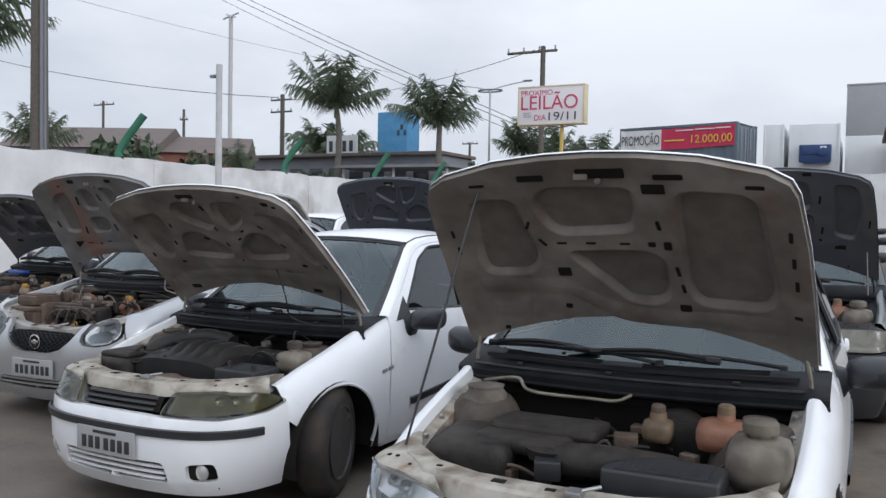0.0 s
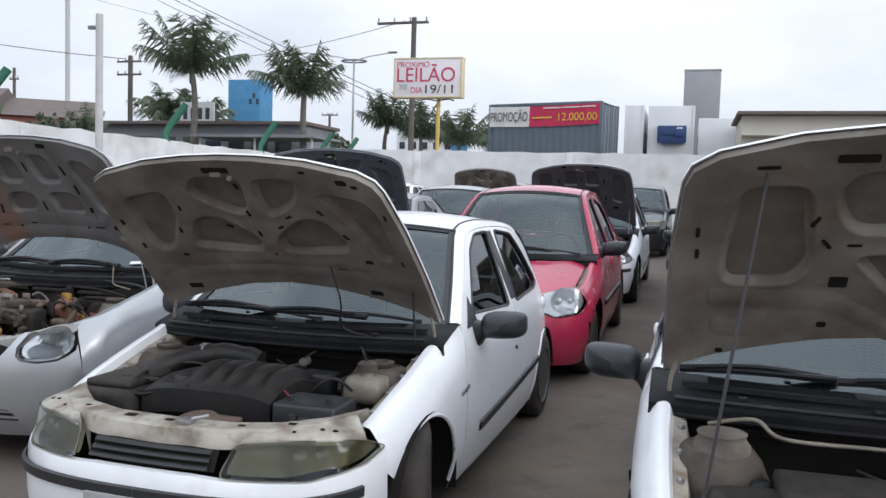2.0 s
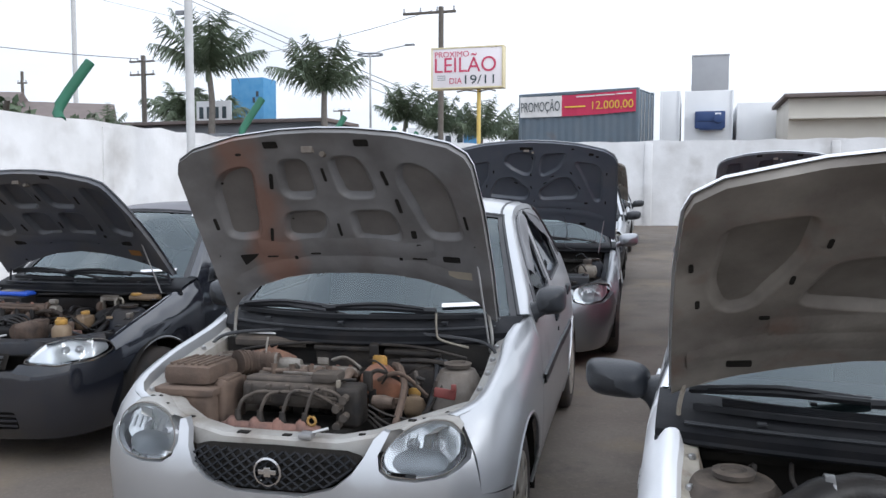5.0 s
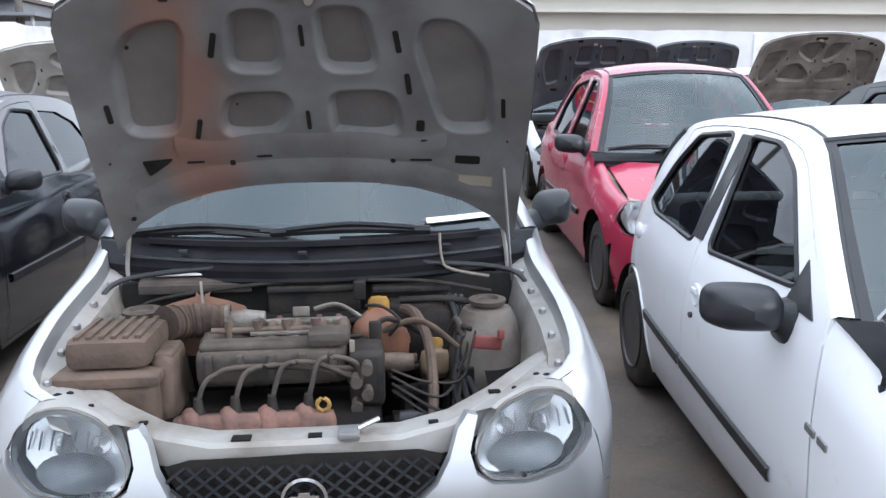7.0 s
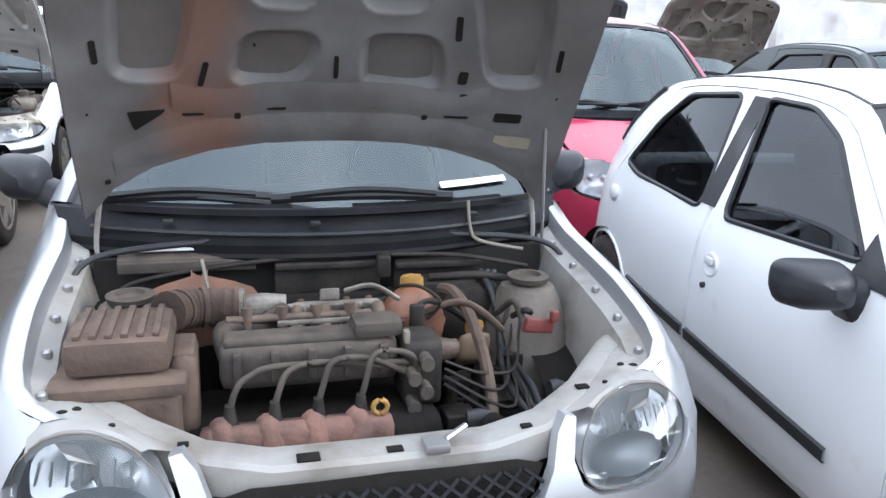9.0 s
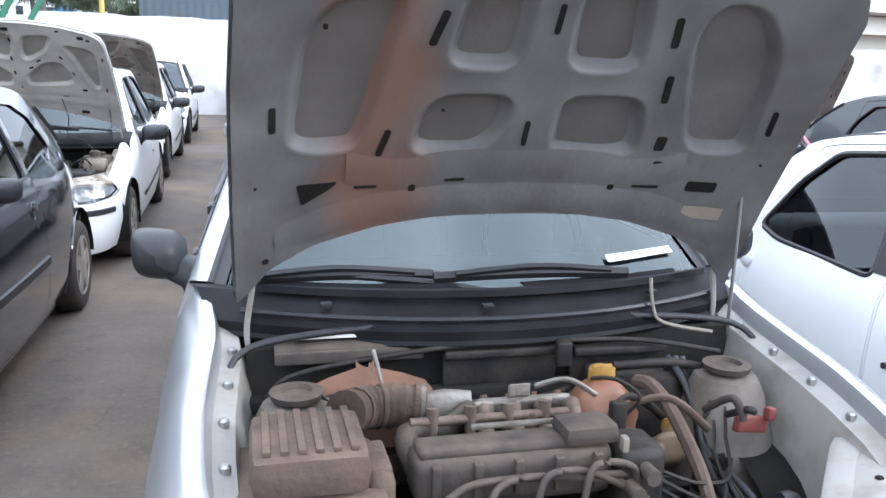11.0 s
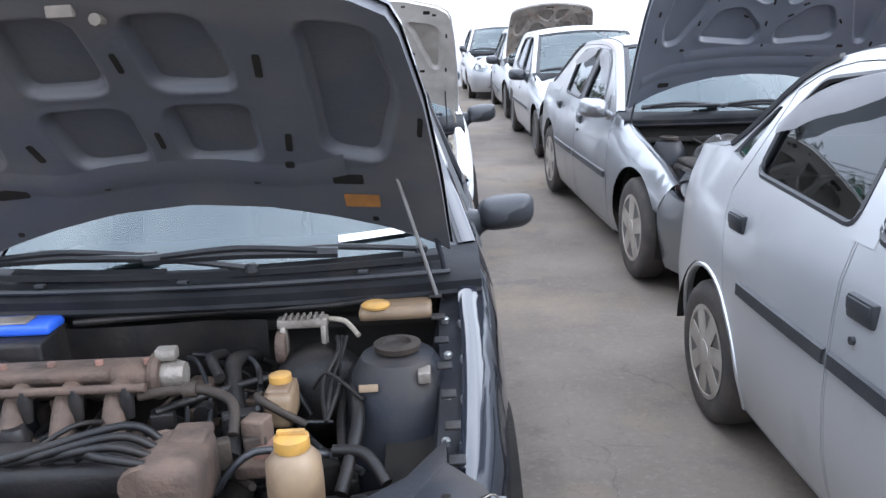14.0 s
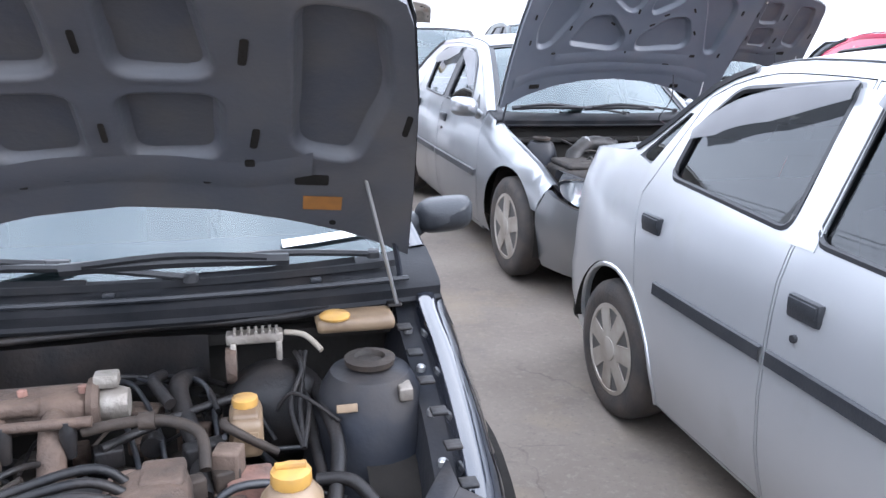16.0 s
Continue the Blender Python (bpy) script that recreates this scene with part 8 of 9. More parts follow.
def frond(base_p, yaw, rise_, length, droop, rnd, leaf_len):
    """One feathered palm leaf: a stiff rib, bent at its tip, with narrow hanging leaflets on both sides."""
    vs, fs = [], []
    d = Vector((math.cos(yaw), math.sin(yaw), 0))
    side_ = Vector((-d.y, d.x, 0))
    n = 38
    pts = []
    for k in range(n + 1):
        t = k / n
        pts.append(base_p + d * length * math.cos(rise_) * (t - 0.06 * t * t) + Vector((0, 0, length * (math.sin(rise_) * t - droop * t * t * t))))
    for k in range(n):
        for s in (-1, 1):
            p = pts[k].lerp(pts[k + 1], rnd.random())
            t = k / n
            ll = leaf_len * (0.55 + 0.9 * math.sin(math.pi * min(1, t * 0.9 + 0.1))) * rnd.uniform(0.75, 1.15)
            along = (pts[k + 1] - pts[k]).normalized()
            out = (side_ * s * 0.6 + along * 0.5 + Vector((0, 0, rnd.uniform(-1.25, -0.1)))).normalized() * ll
            w = along * ll * 0.045
            o = len(vs)
            vs += [p - w, p + w, p + out * 0.6 + w * 0.8 - Vector((0, 0, ll * 0.06)), p + out - Vector((0, 0, ll * 0.12))]
            fs.append((o, o + 1, o + 2, o + 3))
    o = len(vs)
    for k, p in enumerate(pts):
        w = side_ * 0.03 * length / 3 * (1 - 0.8 * k / n)
        vs += [p - w, p + w]
    fs += [(o + 2 * k, o + 2 * k + 1, o + 2 * k + 3, o + 2 * k + 2) for k in range(n)]
    return vs, fs


def palm(x, y, z_top, radius, seed, n=22, trunk=0.2, label="tall royal palm with upright feathered leaves", loose=0.0):
    rnd = random.Random(seed)
    g = rise(y)
    ob = base("palm_tree", pose(x, y, g), label, "palm tree", "palms behind the wall")
    h = z_top - g
    pts = [(rnd.uniform(-0.04, 0.04) * k, rnd.uniform(-0.04, 0.04) * k, h * k / 4) for k in range(5)]
    pts[0] = (0, 0, 0)
    path = spline(pts, 5)
    rows = []
    for i, p in enumerate(path):
        t = i / (len(path) - 1)
        r = trunk * (1.15 - 0.4 * t + 0.12 * math.sin(math.pi * t))
        rows.append([p + Vector((r * math.cos(a), r * math.sin(a), 0)) for a in [2 * math.pi * k / 10 for k in range(11)]])
    faces_part("trunk", *grid(rows), BARK, ob)
    top_ = path[-1]
    faces_part("crown_shaft", *lathe([(trunk * 0.8, -radius * 0.25), (trunk * 0.9, 0), (trunk * 0.4, radius * 0.15)], top_, "z", 10), LEAF, ob)
    leaves = []
    for k in range(n):
        up_ = math.radians(10 + 66 * (k + rnd.uniform(0.2, 0.8)) / n)
        leaves.append(frond(top_, 2 * math.pi * (k + rnd.uniform(-0.2, 0.2)) * 0.382, up_, radius * rnd.uniform(0.98, 1.22), rnd.uniform(0.04, 0.2) + loose, rnd, radius * 0.25))
    faces_part("crown", *join(*leaves), LEAF, ob, smooth=0)
    return ob


def bush(x, y, w, d, h, seed, name="tree", label="dense dark green tree behind the wall"):
    """A leafy mass: stems and many small leaf clumps with gaps."""
    rnd = random.Random(seed)
    g = rise(y)
    ob = base(name, pose(x, y, g), label, "tree")
    stems = [tube([(0, 0, 0), (rnd.uniform(-0.3, 0.3) * w, rnd.uniform(-0.3, 0.3) * d, h * 0.5), (rnd.uniform(-0.4, 0.4) * w, rnd.uniform(-0.4, 0.4) * d, h * 0.85)], 0.06 * h / 3, 6) for _ in range(5)]
    faces_part("trunk", *join(*stems), BARK, ob)
    vs, fs = [], []
    for k in range(1500):
        a, u = rnd.uniform(0, 6.283), rnd.random() ** 0.5
        zz = rnd.uniform(0.15, 1)
        c = Vector((math.cos(a) * u * w / 2 * (1.1 - 0.5 * zz ** 3), math.sin(a) * u * d / 2 * (1.1 - 0.5 * zz ** 3), h * zz * (0.8 + 0.25 * noise.noise(Vector((math.cos(a) * 2, math.sin(a) * 2, seed))))))
        s = h * rnd.uniform(0.03, 0.06)
        o = len(vs)
        e = Euler((rnd.uniform(0, 6), rnd.uniform(0, 6), rnd.uniform(0, 6))).to_matrix()
        vs += [c + e @ Vector(q) * s for q in ((-1, -0.4, 0), (0.2, -0.6, 0.2), (1, 0.1, 0), (0, 0.6, -0.2))]
        fs.append((o, o + 1, o + 2, o + 3))
    faces_part("crown", vs, fs, LEAF2, ob, smooth=0)


def power_pole(x, y, top_z, arm, z_arm, label="wooden power pole with a crossarm and insulators", r=0.13, turn=0.0, mat=WOOD, second=False):
    g = rise(y)
    ob = base("power_pole", pose(x, y, g, 0, 0, turn), label, "pole")
    h = top_z - g
    faces_part("pole", *lathe([(r * 1.2, 0), (r, h)], (0, 0, 0), "z", 10), mat, ob)
    for za in ([z_arm] if not second else [z_arm, z_arm - 0.9]):
        faces_part("crossarm", *box(arm[0] / 2 + arm[1] / 2, 0, za - g, arm[1] - arm[0], 0.12, 0.12, 0.01), mat, ob)
        for xx in np.linspace(arm[0] + 0.05, arm[1] - 0.1, 4):
            faces_part("insulator", *lathe([(0.04, 0), (0.06, 0.06), (0.03, 0.12), (0.055, 0.17), (0.02, 0.22)], (xx, 0, za - g + 0.06), "z", 8), GREYB, ob)
    return ob


def lettering(text, x0, x1, y, z0, z1, mat, parent, depth=0.01):
    """Raised letters that fill the given rectangle, facing -y."""
    cu = bpy.data.curves.new("lettering", "FONT")
    cu.body, cu.extrude = text, 0.0
    tmp = bpy.data.objects.new("lettering", cu)
    scene.collection.objects.link(tmp)
    bpy.context.view_layer.update()
    me = bpy.data.meshes.new_from_object(tmp.evaluated_get(bpy.context.evaluated_depsgraph_get()))
    bpy.data.objects.remove(tmp)
    bpy.data.curves.remove(cu)
    xs, ys = [v.co.x for v in me.vertices], [v.co.y for v in me.vertices]
    a, b, c, d = min(xs), max(xs), min(ys), max(ys)
    for v in me.vertices:
        v.co = (x0 + (v.co.x - a) / (b - a) * (x1 - x0), y, z0 + (v.co.y - c) / (d - c) * (z1 - z0))
    ob = link("lettering", me, mat, parent, smooth=0)
    return ob


# the auction sign on its post
sg = base("billboard", pose(0, 0, 0), "lit box sign announcing the next auction on a yellow post", "sign")
SX, SY, SZ, SW, SH = -12.054, 33.2, 6.398, 2.869, 1.563
faces_part("sign_box", *box(SX, SY, SZ, SW, 0.46, SH, 0.03), SIGNW, sg)
faces_part("sign_frame", *join(box(SX, SY, SZ + SH / 2, SW + 0.08, 0.5, 0.06, 0.01), box(SX, SY, SZ - SH / 2, SW + 0.08, 0.5, 0.06, 0.01), box(SX + SW / 2, SY, SZ, 0.06, 0.5, SH, 0.01), box(SX - SW / 2, SY, SZ, 0.06, 0.5, SH, 0.01)), CREAMP, sg)
faces_part("sign_end", *box(SX + SW / 2 + 0.025, SY, SZ, 0.02, 0.38, SH - 0.12, 0.004), CREAMP, sg)


def sign_text(text, a, b, c, d, mat):
    lettering(text, SX + a * SW, SX + b * SW, SY - 0.245, SZ + c * SH, SZ + d * SH, mat, sg)


sign_text("PROXIMO", -0.455, 0.03, 0.27, 0.41, PINK)
sign_text("LEILÃO", -0.455, 0.41, -0.11, 0.35, PINK)
sign_text("DIA", -0.245, -0.065, -0.40, -0.25, PINK)
sign_text("19/11", -0.025, 0.385, -0.41, -0.19, INK)
for k in range(3):
    faces_part("small_print_bar", *box(SX - 0.36 * SW, SY - 0.24, SZ + (-0.19 - 0.05 * k) * SH, 0.34, 0.01, 0.03, 0.002), GREYB, sg)
faces_part("post", *lathe([(0.085, 0.7), (0.08, SZ - SH / 2)], (SX + 0.15 * SW, SY + 0.03, 0), "z", 14), YPOST, sg)
faces_part("lamp_bracket", *join(tube([(SX + 0.4, SY, SZ - SH / 2 - 0.14), (SX, SY - 0.25, SZ - SH / 2 - 0.1), (SX - 0.35, SY - 0.4, SZ - SH / 2 - 0.18)], 0.03, 6), tube([(SX + 0.4, SY, SZ - SH / 2 - 0.14), (SX + 0.9, SY - 0.25, SZ - SH / 2 - 0.1), (SX + 1.2, SY - 0.4, SZ - SH / 2 - 0.18)], 0.03, 6)), WOOD, sg)

# container with its banner, on blocks, and the trailers beside it
ct = base("shipping_container", pose(-5.20, 35.0, 0, 0, 0, -14), "grey blue shipping container with a sale banner", "container")
cz0, cz1, cl = 3.05, 5.67, 5.11
n = 64
prof = [(-cl * k / n, 0.0 if k % 4 < 2 else 0.035) for k in range(n + 1)]
faces_part("long_side", *grid([[(x, y, z) for x, y in prof] for z in (cz0 + 0.12, cz1 - 0.1)]), CONTBLUE, ct)
faces_part("frame", *join(box(-cl / 2, 0.02, cz1 - 0.05, cl, 0.08, 0.12, 0.01), box(-cl / 2, 0.02, cz0 + 0.06, cl, 0.08, 0.14, 0.01), *[box(x, 0.03, (cz0 + cz1) / 2, 0.12, 0.12, cz1 - cz0, 0.01) for x in (0, -cl)], *[box(x, 2.0, (cz0 + cz1) / 2, 0.12, 0.12, cz1 - cz0, 0.01) for x in (0, -cl)]), CONTBLUE, ct)
for k in range(2):
    d = faces_part("door", *box(0.01, 0.55 + 0.97 * k, (cz0 + cz1) / 2, 0.05, 0.93, cz1 - cz0 - 0.2, 0.01), CONTBLUE, ct)
    for q in (-0.2, 0.22):
        faces_part("lock_bar", *lathe([(0.018, cz0 + 0.15), (0.018, cz1 - 0.15)], (0.06, 0.55 + 0.97 * k + q, 0), "z", 8), ROD, d)
faces_part("roof", *box(-cl / 2, 1.0, cz1 - 0.02, cl - 0.1, 2.0, 0.04, 0.005), CONTBLUE, ct)
faces_part("far_side", *box(-cl / 2, 2.0, (cz0 + cz1) / 2, cl - 0.1, 0.04, cz1 - cz0 - 0.1, 0.005), CONTBLUE, ct)
faces_part("support", *join(*[box(x, 1.0, cz0 / 2 + 0.3, 0.4, 1.8, cz0 - 0.62, 0.02) for x in (-0.4, -cl + 0.4)]), LOWGREY, ct)
bn = base("sale_banner", pose(-5.20, 35.0, 0, 0, 0, -14), "red and white cloth banner with a sale price", "banner")


def cloth(x):
    return -0.045 - 0.018 * math.sin(x * 7) - 0.012 * math.sin(x * 17)


def banner_top(x):
    return 5.56 - 0.05 * math.sin(math.pi * (x + cl) / cl * 1.0) + (0.05 * (x + cl) / cl)


for a, b, m in ((-cl + 0.02, -cl + 1.92, WHITECLOTH), (-cl + 1.92, -0.05, REDCLOTH)):
    xs = np.linspace(a, b, 26)
    faces_part("cloth", *grid([[(x, cloth(x), banner_top(x) - 0.86 * t) for x in xs] for t in np.linspace(0, 1, 5)]), m, bn)
lettering("PROMOÇÃO", -cl + 0.07, -cl + 1.84, -0.085, 4.81, 5.41, INK, bn)
lettering("12.000,00", -1.85, -0.14, -0.085, 4.85, 5.22, YLETTER, bn)
for k, (a, b) in enumerate(((-2.55, -1.75), (-1.7, -0.9), (-0.85, -0.2))):
    faces_part("print_bar", *box((a + b) / 2, -0.082, 5.44 + 0.012 * k, b - a, 0.006, 0.05, 0.002), WHITECLOTH, bn)
faces_part("print_bar", *box(-2.6, -0.082, 5.04, 0.9, 0.006, 0.06, 0.002), YLETTER, bn)


def trailer(x0, x1, y, z1, depth, label, unit=False):
    ob = base("box_trailer", pose((x0 + x1) / 2, y, 0), label, "trailer")
    w, z0 = x1 - x0, 1.9
    faces_part("box_body", *box(0, depth / 2, (z0 + z1) / 2, w, depth, z1 - z0, 0.04), TRAILER, ob)
    for sx in (-1, 1):
        faces_part("corner_post", *box(sx * (w / 2 - 0.03), -0.01, (z0 + z1) / 2, 0.07, 0.06, z1 - z0, 0.01), TRAILER, ob)
    faces_part("chassis", *box(0, depth / 2, z0 - 0.15, w * 0.7, depth * 0.95, 0.25, 0.02), DARK, ob)
    for yy in (0.8, depth - 0.8):
        for sx in (-1, 1):
            faces_part("wheel", *lathe([(0.3, -0.14), (0.5, -0.12), (0.5, 0.12), (0.3, 0.14)], (sx * w * 0.36, yy, rise(33) + 0.5), "x", 18), RUBBER, ob)
    if unit:
        faces_part("cooling_unit", *join(box(0.05, -0.16, 4.49, 1.18, 0.34, 0.70, 0.05), box(-0.1, -0.3, 4.62, 0.70, 0.14, 0.38, 0.03), lathe([(0.18, 0), (0.18, -0.1), (0.11, -0.12)], (0.36, -0.32, 4.53), "y", 16), box(0.1, -0.2, 4.12, 0.9, 0.2, 0.08, 0.02)), BLUEUNIT, ob)
        faces_part("unit_panel", *box(0.28, -0.345, 4.71, 0.38, 0.03, 0.11, 0.01), TRAILER, ob)


trailer(-4.39, -3.60, 37.0, 5.73, 5, "narrow white box trailer")
trailer(-3.41, -1.53, 37.0, 5.70, 6, "white refrigerated trailer with a blue cooling unit", True)
trailer(-1.35, 0.50, 37.4, 5.21, 6, "white box trailer beside the shed")
shed = base("long_shed", pose(0, 0, 0), "long low cream shed with a ledge under its roof", "building")
faces_part("wall", *box(20.3, 38.5, 2.9, 40, 4.6, 4.6, 0.02), SHED, shed)
faces_part("roof", *box(20.3, 38.4, 5.28, 40.4, 5.2, 0.14, 0.02), TILE, shed)
faces_part("ledge", *box(20.3, 36.0, 4.42, 40, 0.5, 0.10, 0.02), SHED, shed)
tw = base("grey_tower", pose(0, 0, 0), "plain grey rendered tower block", "building")
faces_part("wall", *box(0.30, 232, 18.7, 9.2, 12, 36, 0.05), GREYB, tw)
faces_part("parapet", *box(0.30, 232, 36.9, 9.4, 12.2, 0.4, 0.02), GREYB, tw)

# blue building, low buildings, houses
bb = base("blue_building", pose(0, 0, 0), "blue painted tower over a low building", "building")
faces_part("tower", *box(-134.5, 228, 18, 11.0, 8, 35.5, 0.05), BLUEB, bb)
faces_part("annex", *box(-190, 228, 11, 17, 10, 22, 0.05), BLUEB, bb)
for k in range(3):
    faces_part("window", *box(-132.2 + 1.2 * k, 223.9, 29.0 + 1.8 * (k % 2), 0.8, 0.2, 1.6, 0.01), WIN, bb)
lb = base("low_building", pose(0, 0, 0), "long low grey building with a white painted sign board", "building")
faces_part("wall", *box(-44, 67.0, 4.0, 22, 6, 6.6, 0.04), LOWGREY, lb)
faces_part("roof", *box(-44, 66.8, 7.4, 22.6, 7, 0.3, 0.04), TILE, lb)
faces_part("canopy", *box(-35, 60.8, 5.9, 11, 5, 0.22, 0.03), LOWGREY, lb)
for x in (-40, -35, -30):
    faces_part("canopy_post", *lathe([(0.12, 0.7), (0.12, 5.8)], (x, 59.0, 0), "z", 8), CONC, lb)
for k in range(9):
    faces_part("window", *box(-53.5 + 2.3 * k, 63.97, 5.6, 1.5, 0.08, 1.2, 0.01), WIN, lb)
brd = faces_part("sign_board", *box(-43.3, 63.5, 8.3, 3.4, 0.12, 1.8, 0.02), TRAILER, lb)
for k in range(4):
    faces_part("sign_bar", *box(-44.5 + 0.75 * k, 63.42, 8.2, 0.4, 0.04, 1.0, 0.01), INK, brd)
ap = base("apartment_block", pose(0, 0, 0), "far white and blue apartment block", "building")
faces_part("wall", *box(-41, 128, 6, 12, 8, 11, 0.05), TRAILER, ap)
faces_part("blue_band", *box(-36.5, 123.9, 6.5, 2.5, 0.3, 10.0, 0.02), BLUEB, ap)
for k in range(5):
    for j in range(3):
        faces_part("window", *box(-46 + 1.9 * k, 123.95, 5.0 + 2.3 * j, 0.9, 0.1, 1.1, 0.01), WIN, ap)


def house(x, y, w, d, h, roof_h, wallm, roofm, label, turn=0.0):
    ob = base("house", pose(x, y, rise(y), 0, 0, turn), label, "house")
    faces_part("wall", *box(0, 0, h / 2, w, d, h, 0.03), wallm, ob)
    v = [Vector(p) for p in ((-w / 2 - 0.4, -d / 2 - 0.4, h), (w / 2 + 0.4, -d / 2 - 0.4, h), (w / 2 + 0.4, d / 2 + 0.4, h), (-w / 2 - 0.4, d / 2 + 0.4, h), (-w / 2 - 0.4, 0, h + roof_h), (w / 2 + 0.4, 0, h + roof_h))]
    faces_part("roof", v, [(0, 1, 5, 4), (2, 3, 4, 5), (0, 4, 3), (1, 2, 5), (0, 3, 2, 1)], roofm, ob)
    for k in range(3):
        faces_part("window", *box(-w * 0.3 + w * 0.3 * k, -d / 2 - 0.02, h * 0.6, 1.0, 0.06, 1.0, 0.01), WIN, ob)


house(-50.5, 52, 9, 7, 5.8, 1.6, REDROOF, TILE, "red brick house with a dark roof", 35)
house(-57, 48, 12, 8, 6.0, 2.0, LOWGREY, TILE, "low grey house with a dark roof", 25)

# poles, lamps and wires
power_pole(-15.15, 40.0, 10.45, (-1.95, 0.75), 10.2)
power_pole(-39.75, 50.0, 10.8, (-1.1, 0.9), 10.4, second=True, r=0.16)
power_pole(-71.3, 60, 13.3, (-1.4, 1.6), 12.9)
power_pole(-59.9, 60, 11.9, (-0.5, 0.5), 10.9)
power_pole(-38.3, 80, 9.95, (-0.9, 0.95), 9.8)
bp = base("concrete_pole", pose(-33.0, 25.0, rise(25)), "thick weathered wooden pole with conduits strapped to it", "pole")
faces_part("pole", *lathe([(0.40, 0), (0.32, 16)], (-0.25, 0, 0), "z", 12), WOOD, bp)
faces_part("conduit", *join(lathe([(0.08, 0), (0.08, 15)], (0.25, -0.25, 0), "z", 8), lathe([(0.05, 0), (0.05, 15)], (0.42, -0.2, 0), "z", 8)), LOWGREY, bp)
for x, y, zt, label, r in ((-11.15, 12.7, 4.42, "white painted post with a small camera", 0.065), (-80.9, 90, 30, "tall slim pale mast", 0.32)):
    g = rise(y)
    ob = base("mast", pose(x, y, g), label, "pole")
    faces_part("pole", *lathe([(r, 0), (r * 0.92, zt - g)], (0, 0, 0), "z", 12), CONC, ob)
    if zt < 5:
        faces_part("camera_body", *join(box(-0.13, -0.02, zt - g - 0.22, 0.13, 0.07, 0.06, 0.01), tube([(0, 0, zt - g - 0.2), (-0.08, 0, zt - g - 0.19)], 0.012, 6)), LOWGREY, ob)
    else:
        faces_part("arms", *join(tube([(-1.4, 0, 29), (1.4, 0, 29.6)], 0.12, 6), tube([(-1.2, 0.4, 29.7), (1.2, -0.4, 28.9)], 0.12, 6)), CONC, ob)
lp = base("street_lamp", pose(-33.5, 75, rise(75)), "double-armed street lamp on a slim pole", "street lamp")
g = rise(75)
faces_part("pole", *lathe([(0.13, 0), (0.09, 14.6 - g)], (0, 0, 0), "z", 10), CONC, lp)
faces_part("ring", *tube([(1.25 * math.cos(a), 0.8 * math.sin(a), 14.5 - g) for a in [2 * math.pi * k / 14 for k in range(15)]], 0.09, 6, 1), LOWGREY, lp)
for sx in (-1, 1):
    arm_ = faces_part("arm", *tube([(0, 0, 14.5 - g), (sx * 1.5, 0, 14.9 - g), (sx * 3.6, 0, 15.2 - g)], 0.06, 6), CONC, lp)
    faces_part("lamp_head", *box(sx * 4.0, 0, 15.25 - g, 0.9, 0.35, 0.16, 0.05), LOWGREY, lp)
for k, (p, q, sag, r) in enumerate((((-64, 60, 27.6), (-19, 60, 7.0), 0.4, 0.05), ((-64, 60, 27.1), (-19, 60, 6.7), 0.5, 0.05), ((-64, 60, 26.4), (-19, 60, 6.2), 0.6, 0.04), ((-90, 50, 20.0), (-40.2, 50, 10.6), 1.2, 0.05), ((-40.2, 50, 10.5), (-15.6, 40, 10.3), 0.8, 0.03), ((-75, 50, 24), (-45, 75, 17), 0.5, 0.03))):
    p, q = Vector(p), Vector(q)
    pts = [p.lerp(q, t) - Vector((0, 0, sag * 4 * t * (1 - t))) for t in np.linspace(0, 1, 13)]
    tagged(faces_part("power_cable", *tube(pts, r * 0.6, 5, 2), WIRE, None, "thin dark overhead power cable"), category="cable", group="overhead cables")
for y in (11.6, 16.5, 20.6, 24.2, 26.2):
    ob = base("wall_bracket", pose(-12.6, y, 2.58), "green wrapped slanting fence bracket on the wall", "bracket", "brackets on the wall")
    faces_part("post", *tube([(0.05, 0, -0.02), (-0.05, 0.1, 0.2), (0.22, 0.42, 0.85)], 0.075, 10, 3), NETGREEN, ob)

# palms and trees
palm(-41.3, 60, 11.5, 4.9, 1, 17, 0.26)
palm(-31.3, 60, 9.6, 4.4, 2, 17, 0.26)
palm(-54.2, 75, 8.8, 5.0, 3, 18, 0.22, "spreading palm with fine drooping leaves", 0.25)
palm(-50.5, 75, 8.2, 4.6, 4, 16, 0.22, "spreading palm with fine drooping leaves", 0.25)
palm(-30.0, 75, 8.4, 3.7, 5, 16, 0.22)
palm(-26.4, 75, 7.4, 3.6, 6, 16, 0.22)
palm(-22.4, 75, 6.8, 3.6, 7, 15, 0.22)
palm(-20.0, 82, 6.6, 3.6, 8, 15, 0.22)
palm(-44.5, 28.4, 11.3, 5.0, 9, 17, 0.28)
palm(-42.4, 31.6, 5.6, 2.3, 10, 14, 0.16)
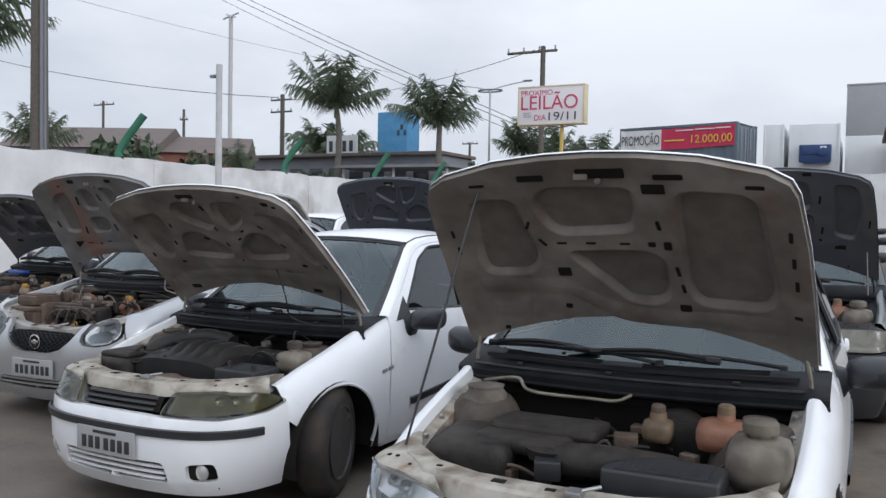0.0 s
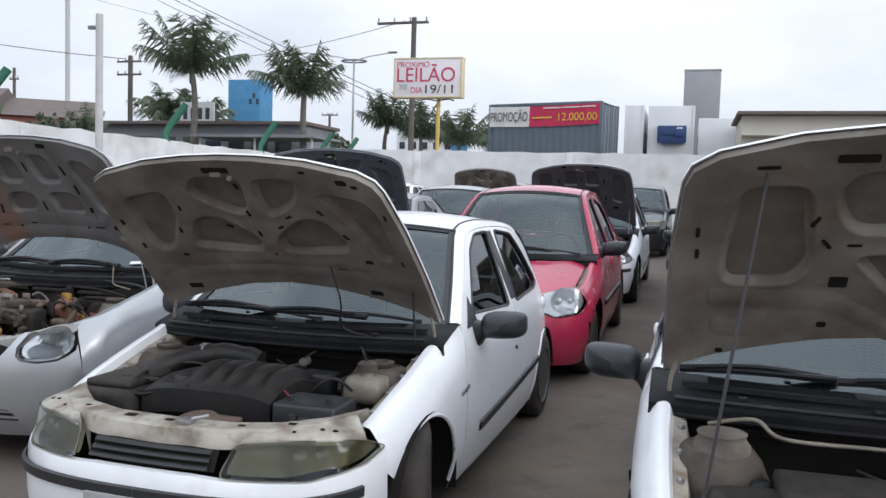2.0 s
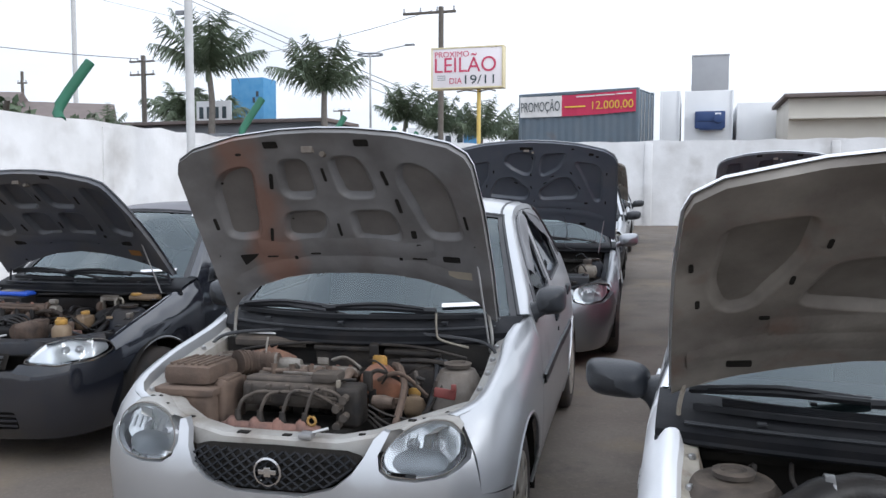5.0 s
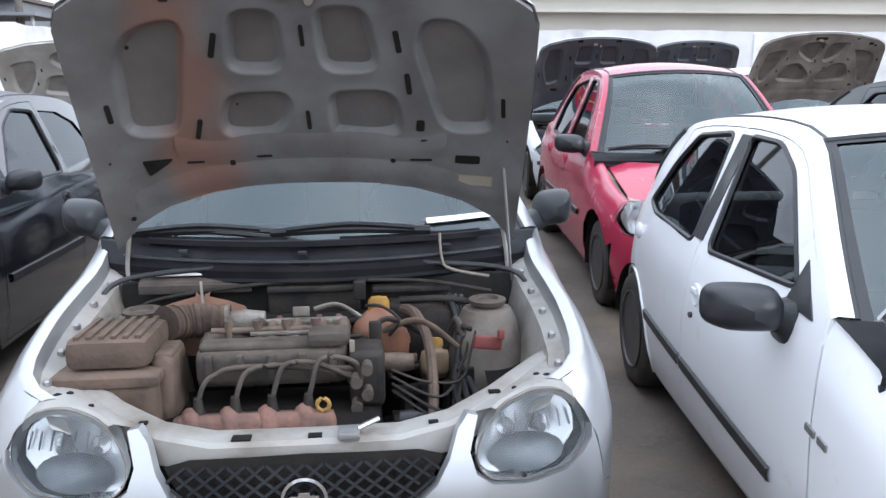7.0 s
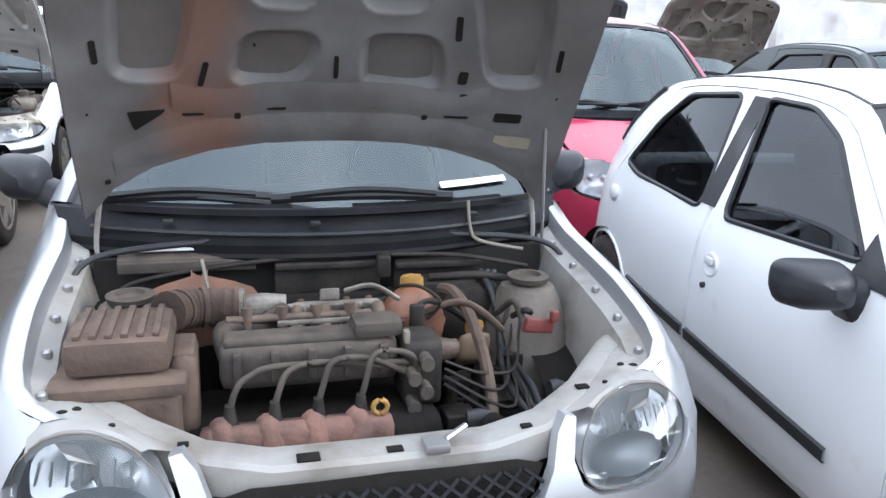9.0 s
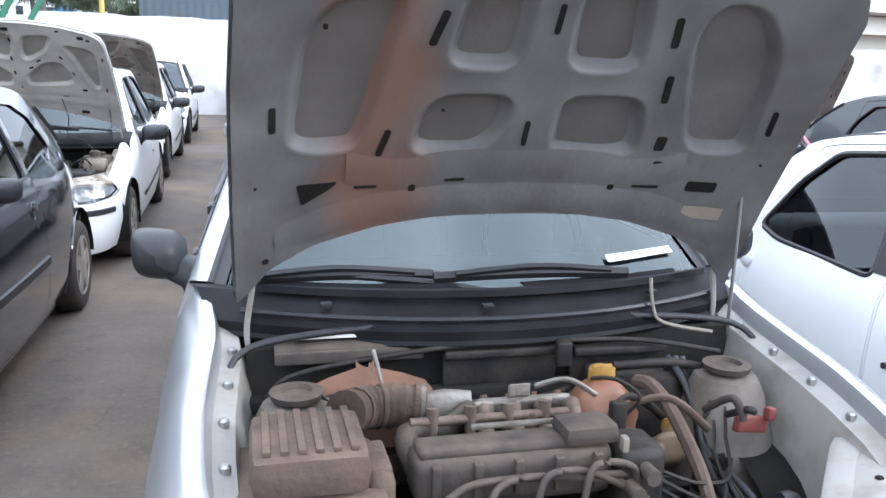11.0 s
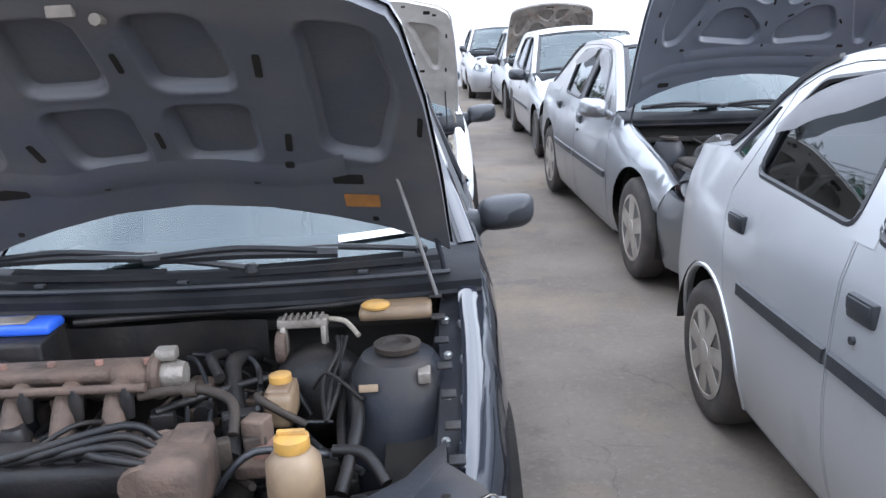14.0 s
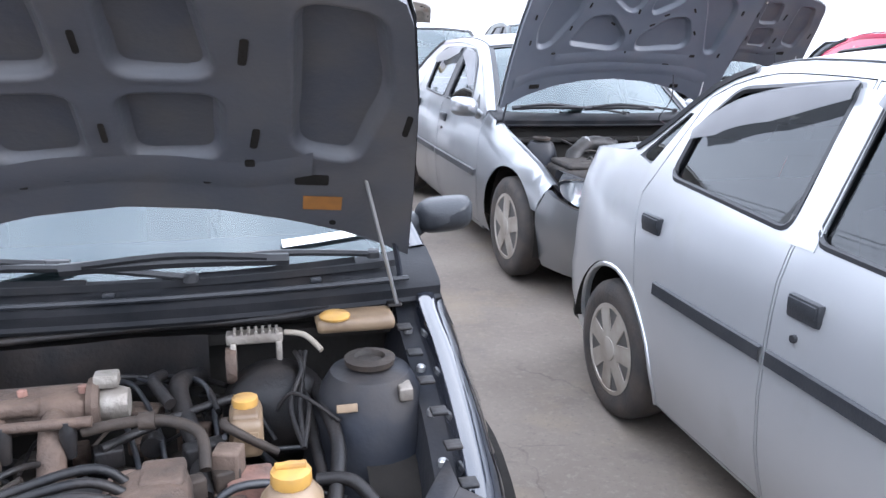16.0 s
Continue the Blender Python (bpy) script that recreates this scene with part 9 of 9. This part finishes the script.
palm(-36.0, 41, 4.7, 1.7, 11, 12, 0.14)
for k, (x, y, w, d, h) in enumerate(((-38, 70, 8, 5, 7.4), (-33.6, 70, 6, 4, 6.6), (-44, 62, 5, 4, 5.6), (-48, 62, 6, 4, 5.8), (-27.2, 24.5, 4.6, 3, 4.6), (-24.5, 26, 3, 2.5, 3.9), (-50, 66, 7, 4, 6.4), (-27, 100, 9, 5, 6.2), (-19, 95, 8, 5, 7.2), (-30.5, 27, 4, 3, 4.2))):
    bush(x, y, w, d, h, k + 20)


# what stands beyond the yard, set at its true distance from the gate
GATE = Vector((-1.649, 1.485, 1.43))
LEVEL = Matrix.LocRotScale(None, Euler((radians(0.32), radians(0.7), radians(0.56))), None)
for ob in [o for o in scene.objects if o.parent is None and o.type in ("EMPTY", "MESH")]:
    kind = ob.name.split(".")[0]
    if kind.endswith("_car") or kind in ("ground", "wall_east", "wall_south"):
        continue
    far = {"billboard": 1.2, "shipping_container": 1.55, "sale_banner": 1.55, "box_trailer": 1.55, "long_shed": 1.4, "wall_north": 0.96, "wall_west": 0.96, "wall_bracket": 0.96, "mast": 0.98, "power_pole": 1.3, "power_cable": 1.3}.get(kind, 1.0)
    ob.matrix_world = Matrix.Translation(GATE) @ LEVEL @ Matrix.Scale(far, 4) @ Matrix.Translation((1.594, -1.288, -1.557)) @ ob.matrix_world
    if kind in ("wall_bracket", "power_cable", "sale_banner"):
        continue
    meshes = [o for o in [ob] + list(ob.children_recursive) if o.type == "MESH"]
    lasting = {}
    for o in meshes:
        up_, m_ = o, Matrix()
        while up_ is not None:
            m_ = up_.matrix_basis @ m_
            up_ = up_.parent
        lasting[o] = m_
    lowest = min(((lasting[o] @ v.co).z for o in meshes for v in o.data.vertices), default=0.0)
    reach_ = 1.5 if kind.endswith(("building", "tower", "block", "shed")) else 0.45
    for o in meshes:
        back_ = lasting[o].inverted()
        for v in o.data.vertices:
            w = lasting[o] @ v.co
            if w.z < lowest + reach_:
                v.co = back_ @ Vector((w.x, w.y, rise(w.y) - 0.03))
